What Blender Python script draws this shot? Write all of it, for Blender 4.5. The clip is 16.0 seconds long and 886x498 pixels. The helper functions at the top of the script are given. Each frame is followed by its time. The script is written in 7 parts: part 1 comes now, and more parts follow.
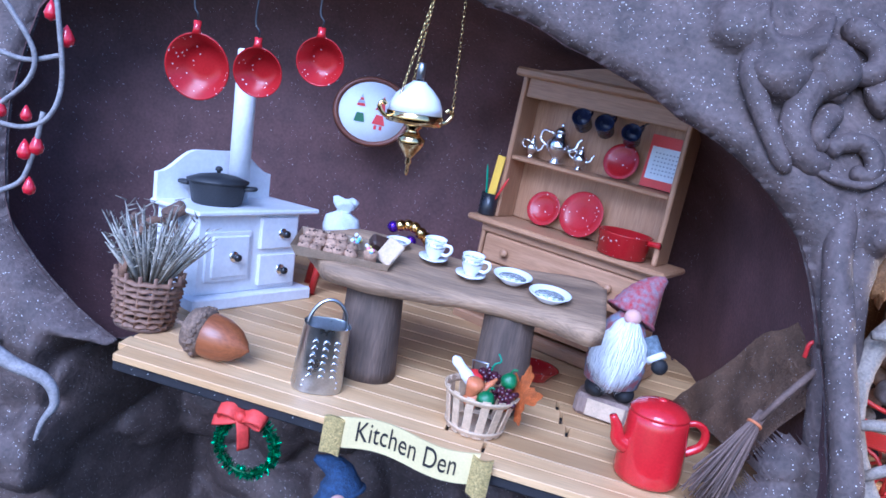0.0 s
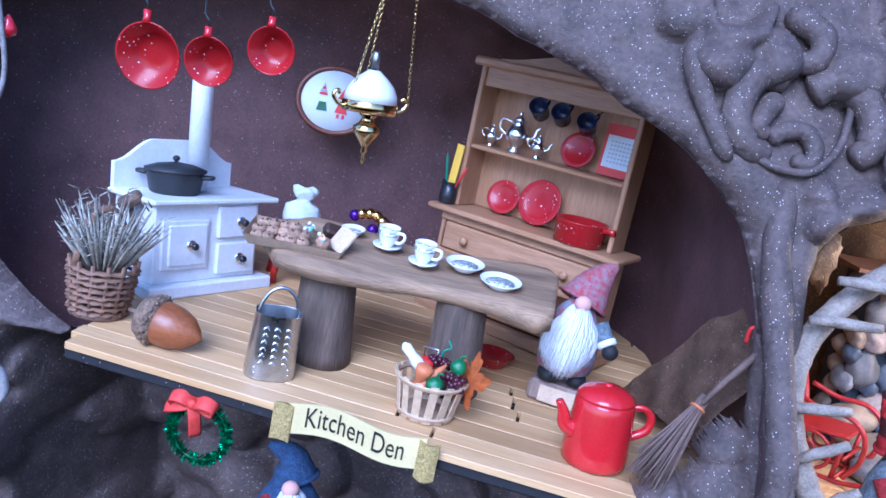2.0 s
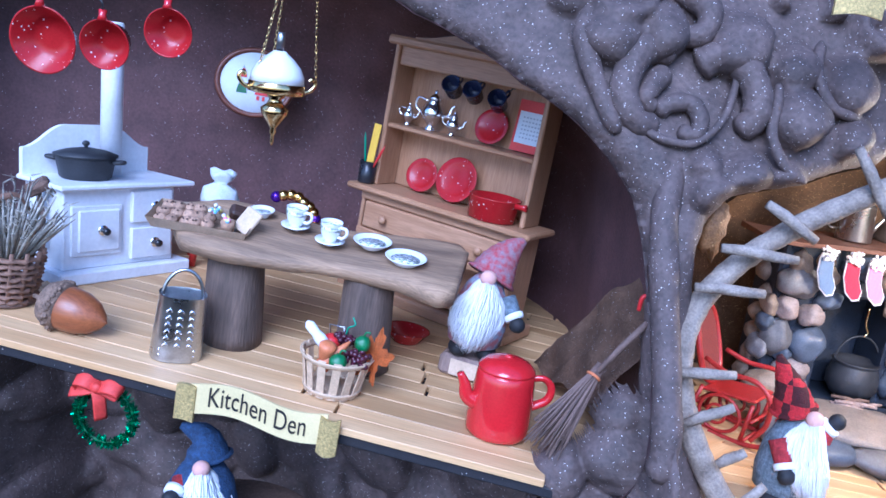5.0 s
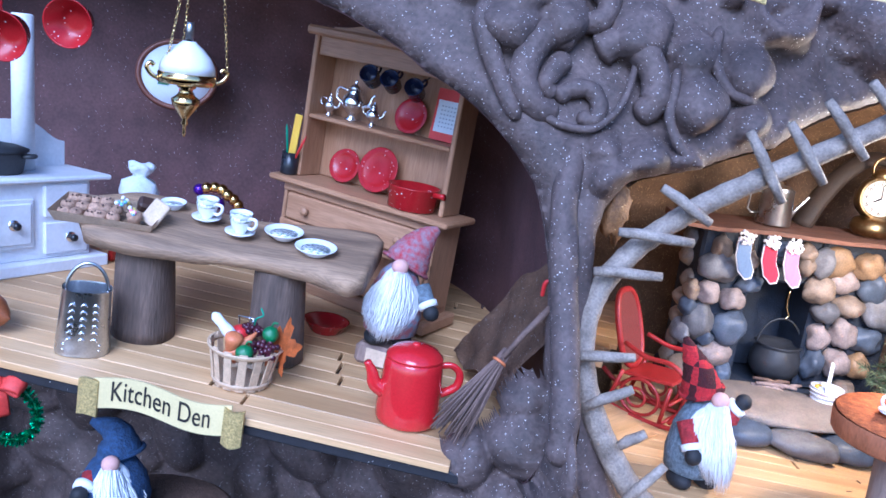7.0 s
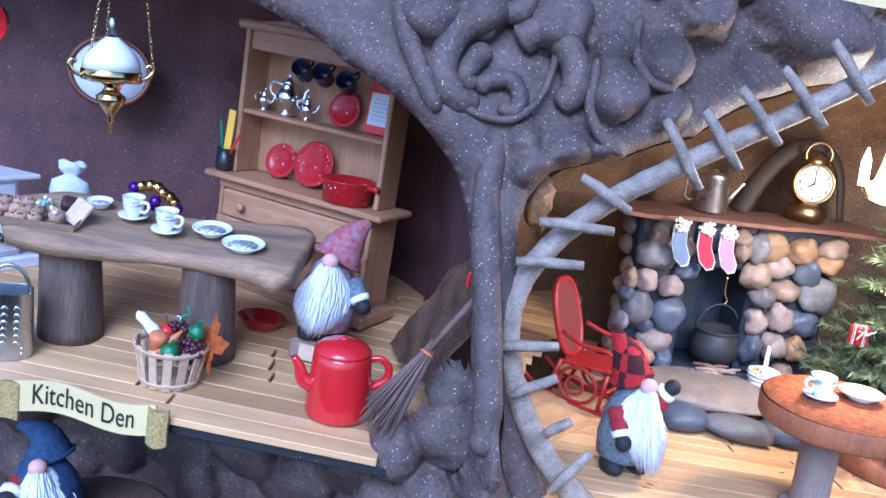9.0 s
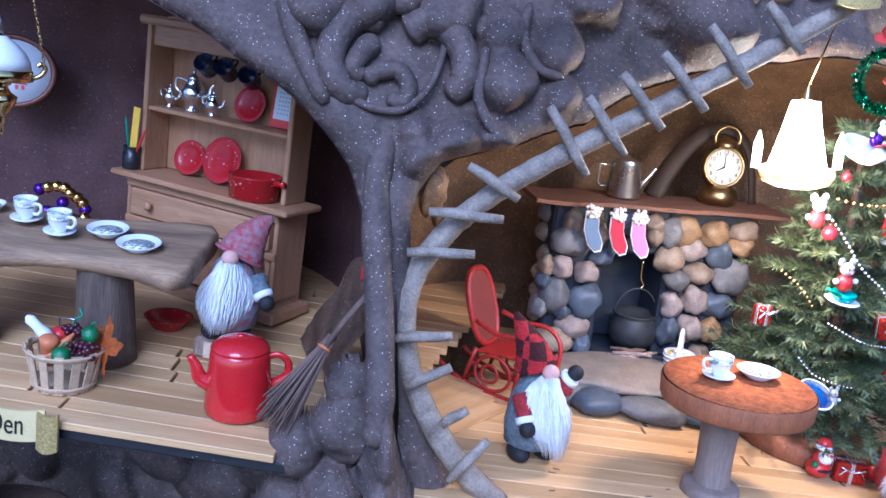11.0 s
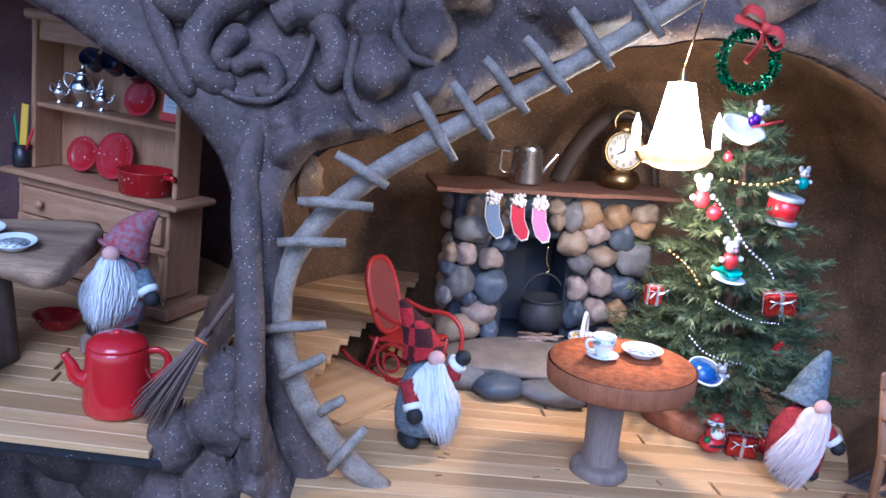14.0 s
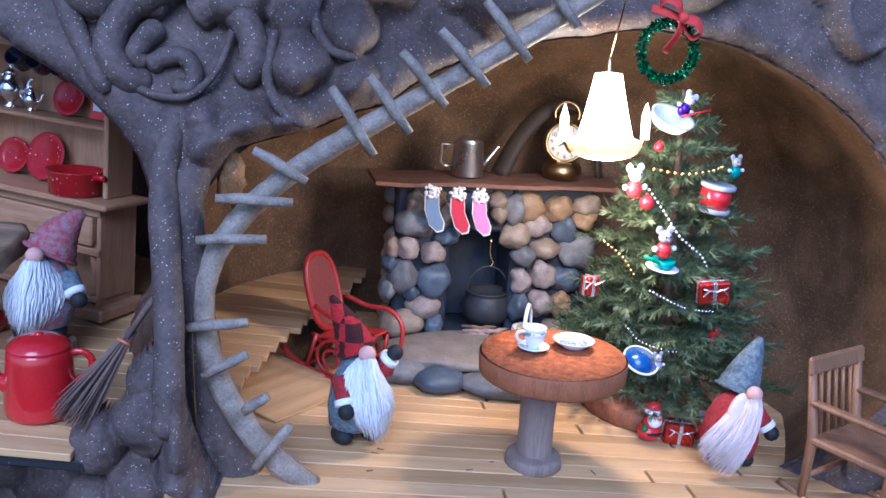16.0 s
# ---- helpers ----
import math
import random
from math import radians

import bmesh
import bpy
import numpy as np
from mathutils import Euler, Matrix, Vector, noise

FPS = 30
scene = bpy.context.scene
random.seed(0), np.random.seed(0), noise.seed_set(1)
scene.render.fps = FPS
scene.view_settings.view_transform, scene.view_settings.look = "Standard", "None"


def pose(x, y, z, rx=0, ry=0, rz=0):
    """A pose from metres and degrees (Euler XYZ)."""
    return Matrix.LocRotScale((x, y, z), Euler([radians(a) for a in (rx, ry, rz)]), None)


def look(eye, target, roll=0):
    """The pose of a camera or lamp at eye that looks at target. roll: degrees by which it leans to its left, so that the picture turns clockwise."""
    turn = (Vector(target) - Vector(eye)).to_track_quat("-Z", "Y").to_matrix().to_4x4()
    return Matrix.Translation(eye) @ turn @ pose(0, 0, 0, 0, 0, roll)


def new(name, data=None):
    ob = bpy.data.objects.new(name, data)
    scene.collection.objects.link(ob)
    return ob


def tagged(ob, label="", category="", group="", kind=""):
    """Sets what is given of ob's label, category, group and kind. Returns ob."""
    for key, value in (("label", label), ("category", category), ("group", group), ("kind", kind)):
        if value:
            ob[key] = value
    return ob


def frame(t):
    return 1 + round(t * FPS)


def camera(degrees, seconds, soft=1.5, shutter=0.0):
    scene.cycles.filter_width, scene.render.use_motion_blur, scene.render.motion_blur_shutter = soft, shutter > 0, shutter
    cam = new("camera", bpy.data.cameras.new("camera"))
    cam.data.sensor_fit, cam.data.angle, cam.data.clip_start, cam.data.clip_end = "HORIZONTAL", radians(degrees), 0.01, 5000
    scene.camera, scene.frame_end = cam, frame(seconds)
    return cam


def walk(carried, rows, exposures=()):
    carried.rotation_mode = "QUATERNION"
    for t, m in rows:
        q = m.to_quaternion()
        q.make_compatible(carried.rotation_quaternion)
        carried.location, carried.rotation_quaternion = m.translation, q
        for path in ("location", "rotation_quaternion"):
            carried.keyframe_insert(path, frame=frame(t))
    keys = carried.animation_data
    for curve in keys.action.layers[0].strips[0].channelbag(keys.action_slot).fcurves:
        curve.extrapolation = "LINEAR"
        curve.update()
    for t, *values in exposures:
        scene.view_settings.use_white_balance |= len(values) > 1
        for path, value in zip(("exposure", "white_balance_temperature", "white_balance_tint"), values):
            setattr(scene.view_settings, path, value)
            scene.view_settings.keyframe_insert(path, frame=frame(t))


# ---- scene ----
cam = camera(56.6, 16.0, soft=1.6)
METRES, EYE, TILT, LEAN, TURN = 0.22, 0.155, -11.0, -6.0, 0.0
ROWS = [
    (0.0, 0.0, 0.0, 0.0, 0.0, 0.0, -0.0),
    (0.5, 0.0251, -0.0036, -0.0054, -0.17, -0.13, -0.02),
    (1.0, 0.0465, -0.0089, -0.003, -0.42, -0.42, 0.07),
    (1.5, 0.0729, -0.0169, -0.0012, -0.54, -0.65, 0.18),
    (2.0, 0.0907, -0.0184, -0.0041, -0.71, -0.73, 0.18),
    (2.5, 0.1112, -0.0203, -0.003, -0.98, -0.83, 0.34),
    (3.0, 0.1396, -0.0283, -0.0046, -1.27, -1.09, 0.59),
    (3.5, 0.1706, -0.0312, -0.0043, -1.62, -1.33, 0.83),
    (4.0, 0.2018, -0.0394, -0.0105, -1.9, -1.59, 1.13),
    (6.5, 0.3602, -0.0478, -0.0295, -4.01, -2.39, 2.17),
    (7.0, 0.4054, -0.0554, -0.0362, -4.52, -2.5, 2.44),
    (7.5, 0.4313, -0.0664, -0.0371, -4.83, -2.72, 2.68),
    (8.0, 0.4652, -0.0632, -0.0401, -5.42, -2.88, 3.05),
    (8.5, 0.4781, -0.0634, -0.0372, -5.85, -2.95, 3.3),
    (9.0, 0.5129, -0.0636, -0.0437, -6.4, -3.06, 3.58),
    (9.5, 0.5594, -0.0643, -0.046, -7.04, -3.28, 3.93),
    (12.0, 0.7239, -0.0937, -0.0668, -10.08, -4.02, 5.81),
    (12.5, 0.7587, -0.101, -0.0714, -10.41, -4.15, 5.99),
    (13.0, 0.7947, -0.1103, -0.0806, -10.71, -4.25, 6.13),
    (13.5, 0.8323, -0.1101, -0.0885, -11.23, -4.43, 6.44),
    (14.0, 0.8554, -0.1185, -0.0893, -11.55, -4.53, 6.63),
    (14.5, 0.8702, -0.1226, -0.0919, -11.77, -4.62, 6.78),
    (15.0, 0.8958, -0.1294, -0.0953, -11.97, -4.69, 6.87),
    (15.5, 0.938, -0.1331, -0.1053, -12.47, -4.86, 7.21),
    (16.0, 0.9736, -0.1393, -0.1068, -13.08, -5.07, 7.62),
]
walk(cam, [(t, pose(0, 0, EYE, TILT, LEAN, TURN) @ pose(METRES * x, METRES * y, METRES * z, 90 + pitch, roll, yaw)) for t, x, y, z, yaw, pitch, roll in ROWS], exposures=[(0.0, 0.68, 4240, 18), (9.5, 0.5, 4220, 16), (12.0, -0.06, 4180, 16), (16.0, -0.14, 4150, 15)])

# ---- world and light ----
world = bpy.data.worlds.new("world")
scene.world = world
world.use_nodes = True
wn = world.node_tree
sky = wn.nodes.new("ShaderNodeTexSky")
sky.sky_type = "NISHITA"
sky.sun_disc = False
sky.sun_elevation = radians(38)
sky.sun_rotation = radians(205)
wn.links.new(sky.outputs[0], wn.nodes["Background"].inputs[0])
wn.nodes["Background"].inputs[1].default_value = 0.15

sun = new("sun", bpy.data.lights.new("sun", "SUN"))
sun.data.energy, sun.data.angle, sun.data.color = 2.7, radians(36), (1.0, 0.94, 0.90)
sun.matrix_world = look((-0.30, -1.0, 1.22), (0.1, 0.4, 0.05))


# ---- materials ----
def mat(name, color, rough=0.6, metal=0.0, vary=0.25, size=120.0, bump=0.15, fine=900.0, color2=None, stretch=(1, 1, 1), speck=0.0,
        rand=0.0, island=False, emit=0.0, clear=0.0, transmission=0.0, gold=0.0, hard=0.2, shine=0.5, grain=680.0):
    """A node material: two scales of noise in colour, a fine relief, and glitter specks where asked."""
    m = bpy.data.materials.new(name)
    m.use_nodes = True
    nt = m.node_tree
    b = nt.nodes["Principled BSDF"]
    tc = nt.nodes.new("ShaderNodeTexCoord")
    mp = nt.nodes.new("ShaderNodeMapping")
    mp.inputs["Scale"].default_value = stretch
    nt.links.new(tc.outputs["Object"], mp.inputs[0])
    n1 = nt.nodes.new("ShaderNodeTexNoise")
    n1.inputs["Scale"].default_value, n1.inputs["Detail"].default_value = size, 5
    n2 = nt.nodes.new("ShaderNodeTexNoise")
    n2.inputs["Scale"].default_value, n2.inputs["Detail"].default_value = fine, 3
    if rand:
        info = nt.nodes.new("ShaderNodeNewGeometry" if island else "ShaderNodeObjectInfo")
        rnd = info.outputs["Random Per Island" if island else "Random"]
        off = nt.nodes.new("ShaderNodeVectorMath")
        off.operation = "SCALE"
        off.inputs[0].default_value = (3.1, 1.7, 2.3)
        nt.links.new(rnd, off.inputs["Scale"])
        add = nt.nodes.new("ShaderNodeVectorMath")
        nt.links.new(mp.outputs[0], add.inputs[0])
        nt.links.new(off.outputs[0], add.inputs[1])
        src = add.outputs[0]
    else:
        src = mp.outputs[0]
    nt.links.new(src, n1.inputs["Vector"])
    nt.links.new(src, n2.inputs["Vector"])
    c2 = color2 or tuple(c * (1 - vary) for c in color)
    ramp = nt.nodes.new("ShaderNodeValToRGB")
    ramp.color_ramp.elements[0].position, ramp.color_ramp.elements[1].position = 0.5 - hard, 0.5 + hard
    ramp.color_ramp.elements[0].color = (*c2, 1)
    ramp.color_ramp.elements[1].color = (*color, 1)
    nt.links.new(n1.outputs["Fac"], ramp.inputs[0])
    col = ramp.outputs[0]

    def mix(kind, fac, a, c):
        x = nt.nodes.new("ShaderNodeMix")
        x.data_type, x.blend_type = "RGBA", kind
        for sock, v in ((x.inputs["Factor"], fac), (x.inputs["A"], a), (x.inputs["B"], c)):
            if isinstance(v, bpy.types.NodeSocket):
                nt.links.new(v, sock)
            else:
                sock.default_value = v
        return x.outputs["Result"]

    g = nt.nodes.new("ShaderNodeMapRange")
    g.inputs["From Min"].default_value, g.inputs["From Max"].default_value = 0.3, 0.7
    g.inputs["To Min"].default_value, g.inputs["To Max"].default_value = 1 - 0.6 * vary, 1 + 0.3 * vary
    nt.links.new(n2.outputs["Fac"], g.inputs[0])
    col = mix("MULTIPLY", 1.0, col, g.outputs[0])
    if rand:
        r = nt.nodes.new("ShaderNodeMapRange")
        r.inputs["To Min"].default_value, r.inputs["To Max"].default_value = 1 - rand, 1 + 0.5 * rand
        nt.links.new(rnd, r.inputs[0])
        col = mix("MULTIPLY", 1.0, col, r.outputs[0])
    rough_in = None
    if speck:
        v = nt.nodes.new("ShaderNodeTexVoronoi")
        v.inputs["Scale"].default_value = grain
        nt.links.new(mp.outputs[0], v.inputs["Vector"])
        lt = nt.nodes.new("ShaderNodeMath")
        lt.operation = "LESS_THAN"
        nt.links.new(v.outputs["Distance"], lt.inputs[0])
        sep = nt.nodes.new("ShaderNodeSeparateColor")
        nt.links.new(v.outputs["Color"], sep.inputs[0])
        size_of = nt.nodes.new("ShaderNodeMath")
        size_of.operation = "MULTIPLY"
        size_of.inputs[1].default_value = 0.27
        nt.links.new(sep.outputs[1], size_of.inputs[0])
        nt.links.new(size_of.outputs[0], lt.inputs[1])
        gt = nt.nodes.new("ShaderNodeMath")
        gt.operation = "GREATER_THAN"
        gt.inputs[1].default_value = 1 - speck
        nt.links.new(sep.outputs[0], gt.inputs[0])
        mul = nt.nodes.new("ShaderNodeMath")
        mul.operation = "MULTIPLY"
        nt.links.new(lt.outputs[0], mul.inputs[0])
        nt.links.new(gt.outputs[0], mul.inputs[1])
        col = mix("MIX", mul.outputs[0], col, (0.75, 0.7, 0.68, 1) if not gold else (0.95, 0.62, 0.24, 1))
        rr = nt.nodes.new("ShaderNodeMapRange")
        rr.inputs["To Min"].default_value, rr.inputs["To Max"].default_value = rough, 0.3
        nt.links.new(mul.outputs[0], rr.inputs[0])
        nt.links.new(rr.outputs[0], b.inputs["Roughness"])
    else:
        rr = nt.nodes.new("ShaderNodeMapRange")
        rr.inputs["To Min"].default_value, rr.inputs["To Max"].default_value = max(0.03, rough - 0.12), min(1, rough + 0.12)
        nt.links.new(n1.outputs["Fac"], rr.inputs[0])
        nt.links.new(rr.outputs[0], b.inputs["Roughness"])
    nt.links.new(col, b.inputs["Base Color"])
    b.inputs["Metallic"].default_value = metal
    b.inputs["Specular IOR Level"].default_value = shine
    b.inputs["Coat Weight"].default_value = clear
    b.inputs["Coat Roughness"].default_value = 0.08
    b.inputs["Transmission Weight"].default_value = transmission
    if emit:
        b.inputs["Emission Color"].default_value = (*color, 1)
        b.inputs["Emission Strength"].default_value = emit
    if bump:
        bp = nt.nodes.new("ShaderNodeBump")
        bp.inputs["Strength"].default_value, bp.inputs["Distance"].default_value = bump, 0.001
        sm = nt.nodes.new("ShaderNodeMath")
        nt.links.new(n1.outputs["Fac"], sm.inputs[0])
        nt.links.new(n2.outputs["Fac"], sm.inputs[1])
        nt.links.new(sm.outputs[0], bp.inputs["Height"])
        nt.links.new(bp.outputs[0], b.inputs["Normal"])
    return m


BARK = mat("painted_bark", (0.122, 0.086, 0.075), 0.72, vary=0.5, size=55, bump=0.7, fine=420, speck=0.28, grain=1000.0)
KWALL = mat("dark_plaster", (0.125, 0.060, 0.058), 0.7, vary=0.4, size=40, bump=0.4, fine=500, speck=0.10, grain=1000.0)
LWALL = mat("glittered_plaster", (0.215, 0.12, 0.055), 0.6, vary=0.55, size=40, bump=0.6, fine=600, speck=0.5, gold=1, grain=1100.0)
PINE = mat("pine_plank", (0.68, 0.45, 0.215), 0.45, vary=0.22, size=110, stretch=(0.05, 1, 1), fine=1300, bump=0.08, color2=(0.52, 0.305, 0.125), rand=0.25)
LEDGE = mat("dark_ledge", (0.022, 0.02, 0.024), 0.7, vary=0.4, speck=0.1, grain=1000.0)
WHITE = mat("white_paint", (0.78, 0.78, 0.8), 0.45, vary=0.1, size=90, bump=0.12, fine=400)
OAK = mat("honey_oak", (0.43, 0.245, 0.13), 0.45, vary=0.3, size=150, stretch=(0.08, 1, 1), fine=1200, bump=0.08, color2=(0.33, 0.17, 0.08))
OAKV = mat("honey_oak_upright", (0.43, 0.245, 0.13), 0.45, vary=0.3, size=150, stretch=(1, 1, 0.08), fine=1200, bump=0.08, color2=(0.33, 0.17, 0.08))
DRIFT = mat("driftwood", (0.40, 0.26, 0.145), 0.75, vary=0.45, size=90, stretch=(0.1, 1, 1), fine=900, bump=0.6, color2=(0.16, 0.105, 0.065))
DRIFTV = mat("weathered_log", (0.16, 0.11, 0.08), 0.8, vary=0.5, size=110, stretch=(1, 1, 0.12), fine=900, bump=0.6)
BLACK = mat("black_enamel", (0.02, 0.02, 0.024), 0.3, vary=0.3, bump=0.05)
IRON = mat("cast_iron", (0.03, 0.03, 0.033), 0.55, vary=0.3, bump=0.15)
CHROME = mat("polished_silver", (0.9, 0.9, 0.92), 0.22, metal=1, vary=0.1, bump=0.02)
TIN = mat("brushed_tin", (0.62, 0.63, 0.65), 0.3, metal=1, vary=0.2, size=80, bump=0.06)
BRASS = mat("polished_brass", (0.83, 0.62, 0.28), 0.18, metal=1, vary=0.15, bump=0.03)
RED = mat("red_enamel", (0.52, 0.015, 0.02), 0.2, vary=0.2, size=50, bump=0.03, clear=0.5)
REDSPECK = mat("speckled_red_enamel", (0.37, 0.012, 0.015), 0.26, vary=0.2, size=50, bump=0.03, clear=0.1, speck=0.34, shine=0.3, grain=560.0)
REDWOOD = mat("red_painted_cane", (0.42, 0.025, 0.018), 0.4, vary=0.3, size=200, bump=0.1)
TWIG = mat("grey_twig", (0.36, 0.30, 0.24), 0.7, vary=0.45, size=110, bump=0.6, fine=800, color2=(0.17, 0.135, 0.105), hard=0.2)
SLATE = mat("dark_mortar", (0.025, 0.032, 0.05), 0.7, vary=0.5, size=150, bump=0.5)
STONE_MATS = [
    mat("tan_pebble", (0.34, 0.25, 0.17), 0.6, vary=0.35, size=140, bump=0.15, rand=0.3),
    mat("grey_pebble", (0.20, 0.19, 0.19), 0.55, vary=0.35, size=160, bump=0.15, rand=0.35),
    mat("pinkish_pebble", (0.36, 0.28, 0.24), 0.65, vary=0.35, size=200, bump=0.2, rand=0.25),
    mat("blue_grey_pebble", (0.10, 0.12, 0.16), 0.5, vary=0.35, size=120, bump=0.15, rand=0.3),
    mat("amber_pebble", (0.40, 0.25, 0.12), 0.55, vary=0.4, size=120, bump=0.12, rand=0.25),
]
HEARTHSTONE = mat("sandstone_slab", (0.25, 0.20, 0.155), 0.7, vary=0.3, size=110, bump=0.35)
MANTELWOOD = mat("bark_slab", (0.20, 0.09, 0.05), 0.75, vary=0.4, size=150, stretch=(0.15, 1, 1), bump=0.4)


# ---- mesh tools ----
I4 = Matrix.Identity(4)


def T(x, y, z):
    return Matrix.Translation((x, y, z))


def put(bm, verts, faces, m=I4, mi=0, smooth=True):
    vs = [bm.verts.new(m @ Vector(v)) for v in verts]
    for f in faces:
        try:
            face = bm.faces.new([vs[i] for i in f])
            face.material_index, face.smooth = mi, smooth
        except ValueError:
            pass
    return vs


def box(bm, sx, sy, sz, m=I4, mi=0, bev=0.0008):
    """A box centred on m, with chamfered edges."""
    hx, hy, hz = sx / 2, sy / 2, sz / 2
    b = min(bev, 0.45 * min(sx, sy, sz))
    t = bmesh.new()
    bmesh.ops.create_cube(t, size=1)
    for v in t.verts:
        v.co = Vector((v.co.x * sx, v.co.y * sy, v.co.z * sz))
    if b > 0:
        bmesh.ops.bevel(t, geom=t.edges[:], offset=b, segments=1, affect="EDGES")
    t.verts.index_update()
    put(bm, [v.co.copy() for v in t.verts], [[v.index for v in f.verts] for f in t.faces], m, mi, False)
    t.free()
    return bm


def lathe(bm, prof, n=24, m=I4, mi=0, sx=1.0, sy=1.0):
    """Turns (radius, height) pairs about z."""
    verts, faces = [], []
    for r, z in prof:
        for k in range(n):
            a = 2 * math.pi * k / n
            verts.append((r * sx * math.cos(a), r * sy * math.sin(a), z))
    for j in range(len(prof) - 1):
        for k in range(n):
            k2 = (k + 1) % n
            faces.append((j * n + k, j * n + k2, (j + 1) * n + k2, (j + 1) * n + k))
    faces.append(tuple(reversed(range(n))))
    faces.append(tuple((len(prof) - 1) * n + k for k in range(n)))
    put(bm, verts, faces, m, mi)
    return bm


def tube(bm, pts, r, n=8, m=I4, mi=0, flat=1.0, closed=False):
    """A tube along points, with one radius or one for each point."""
    pts = [Vector(p) for p in pts]
    rs = r if isinstance(r, (list, tuple)) else [r] * len(pts)
    verts, faces = [], []
    up = None
    for i, p in enumerate(pts):
        if closed:
            d = pts[(i + 1) % len(pts)] - pts[i - 1]
        else:
            d = pts[min(i + 1, len(pts) - 1)] - pts[max(i - 1, 0)]
        d = d.normalized() if d.length > 1e-9 else Vector((0, 0, 1))
        if up is None:
            up = d.orthogonal().normalized()
        up = (up - d * up.dot(d))
        up = up.normalized() if up.length > 1e-6 else d.orthogonal().normalized()
        side = d.cross(up)
        for k in range(n):
            a = 2 * math.pi * k / n
            verts.append(p + up * (rs[i] * math.cos(a)) + side * (rs[i] * flat * math.sin(a)))
    last = len(pts) if closed else len(pts) - 1
    for i in range(last):
        j = (i + 1) % len(pts)
        for k in range(n):
            k2 = (k + 1) % n
            faces.append((i * n + k, i * n + k2, j * n + k2, j * n + k))
    if not closed:
        faces.append(tuple(reversed(range(n))))
        faces.append(tuple((len(pts) - 1) * n + k for k in range(n)))
    put(bm, verts, faces, m, mi)
    return bm


def ball(bm, rx, ry, rz, m=I4, mi=0, sub=3, rough=0.0, seed=0.0, freq=1.5):
    t = bmesh.new()
    bmesh.ops.create_icosphere(t, subdivisions=sub, radius=1)
    for v in t.verts:
        k = 1 + rough * noise.noise(v.co * freq + Vector((seed * 7.3, seed * 3.1, seed)))
        v.co = Vector((v.co.x * rx * k, v.co.y * ry * k, v.co.z * rz * k))
    t.verts.index_update()
    put(bm, [v.co.copy() for v in t.verts], [[v.index for v in f.verts] for f in t.faces], m, mi)
    t.free()
    return bm


def curve_pts(ctrl, n=8):
    """Points along a smooth curve through the control points."""
    P = [Vector(c) for c in ctrl]
    P = [2 * P[0] - P[1]] + P + [2 * P[-1] - P[-2]]
    out = []
    for i in range(1, len(P) - 2):
        for k in range(n):
            t = k / n
            a, b, c, d = P[i - 1], P[i], P[i + 1], P[i + 2]
            out.append(0.5 * ((2 * b) + (c - a) * t + (2 * a - 5 * b + 4 * c - d) * t * t + (3 * b - a - 3 * c + d) * t ** 3))
    out.append(P[-2])
    return out


def obj(name, bm, mats):
    me = bpy.data.meshes.new(name)
    bmesh.ops.recalc_face_normals(bm, faces=bm.faces[:])
    bm.to_mesh(me)
    bm.free()
    for m in (mats if isinstance(mats, (list, tuple)) else [mats]):
        me.materials.append(m)
    return new(name, me)


def part(name, bm, material, parent, label="", m=None):
    ob = obj(name, bm, material)
    ob.parent = parent
    if m is not None:
        ob.matrix_basis = m
    return tagged(ob, label)


def thing(name, m, label, category, group="", kind=""):
    ob = new(name)
    ob.empty_display_size = 0.01
    ob.matrix_basis = m
    return tagged(ob, label, category, group, kind)


def solid(name, bm, mats, m, label, category, group="", kind=""):
    ob = obj(name, bm, mats)
    ob.matrix_basis = m
    return tagged(ob, label, category, group, kind)


# the two floors, z = a + b x + c y
KITCHEN, PARLOUR = (-0.0343, -0.111, 0.0736), (-0.0163, -0.1293, -0.0038)


def level(pl, x, y):
    return pl[0] + pl[1] * x + pl[2] * y


def stand(pl, x, y, yaw=0.0, lean=1.0, lift=0.0, upright=0.3):
    """A pose on a sloping floor, turned by yaw degrees; lean is the share of the slope that it follows."""
    n = Vector((-pl[1] * lean, -pl[2] * lean * upright, 1)).normalized()
    q = Vector((0, 0, 1)).rotation_difference(n)
    return T(x, y, level(pl, x, y) + lift) @ q.to_matrix().to_4x4() @ pose(0, 0, 0, 0, 0, yaw)


# ---- the hollow tree ----
def smooth_polar(pairs):
    """A closed outline: radius over angle in degrees."""
    a = [p[0] for p in pairs]
    r = [p[1] for p in pairs]
    a = [a[-1] - 360] + a + [a[0] + 360]
    r = [r[-1]] + r + [r[0]]
    return lambda th: float(np.interp((th + 180) % 360 - 180, a, r))


K_MID, L_MID = (0.02, 0.085), (0.39, 0.04)
k_out = smooth_polar([(-174, .262), (-165, .226), (-157, .196), (-141, .150), (-110, .126), (-80, .128), (-55, .163), (-44, .186), (-36, .192), (-29, .183), (-22, .174), (-9, .161), (7, .153),
                      (20, .137), (35, .118), (53, .109), (67, .106), (91, .116), (120, .165), (145, .255), (160, .29), (173, .28)])
l_out = smooth_polar([(-174, .203), (-166, .205), (-157, .206), (-151, .200), (-135, .166), (-90, .130), (-45, .18), (-20, .215), (0, .215), (19, .201), (27, .190), (35, .178), (46, .163), (57, .147), (81, .123),
                      (96, .119), (114, .120), (138, .130), (151, .155), (159, .186), (170, .2), (178, .203)])


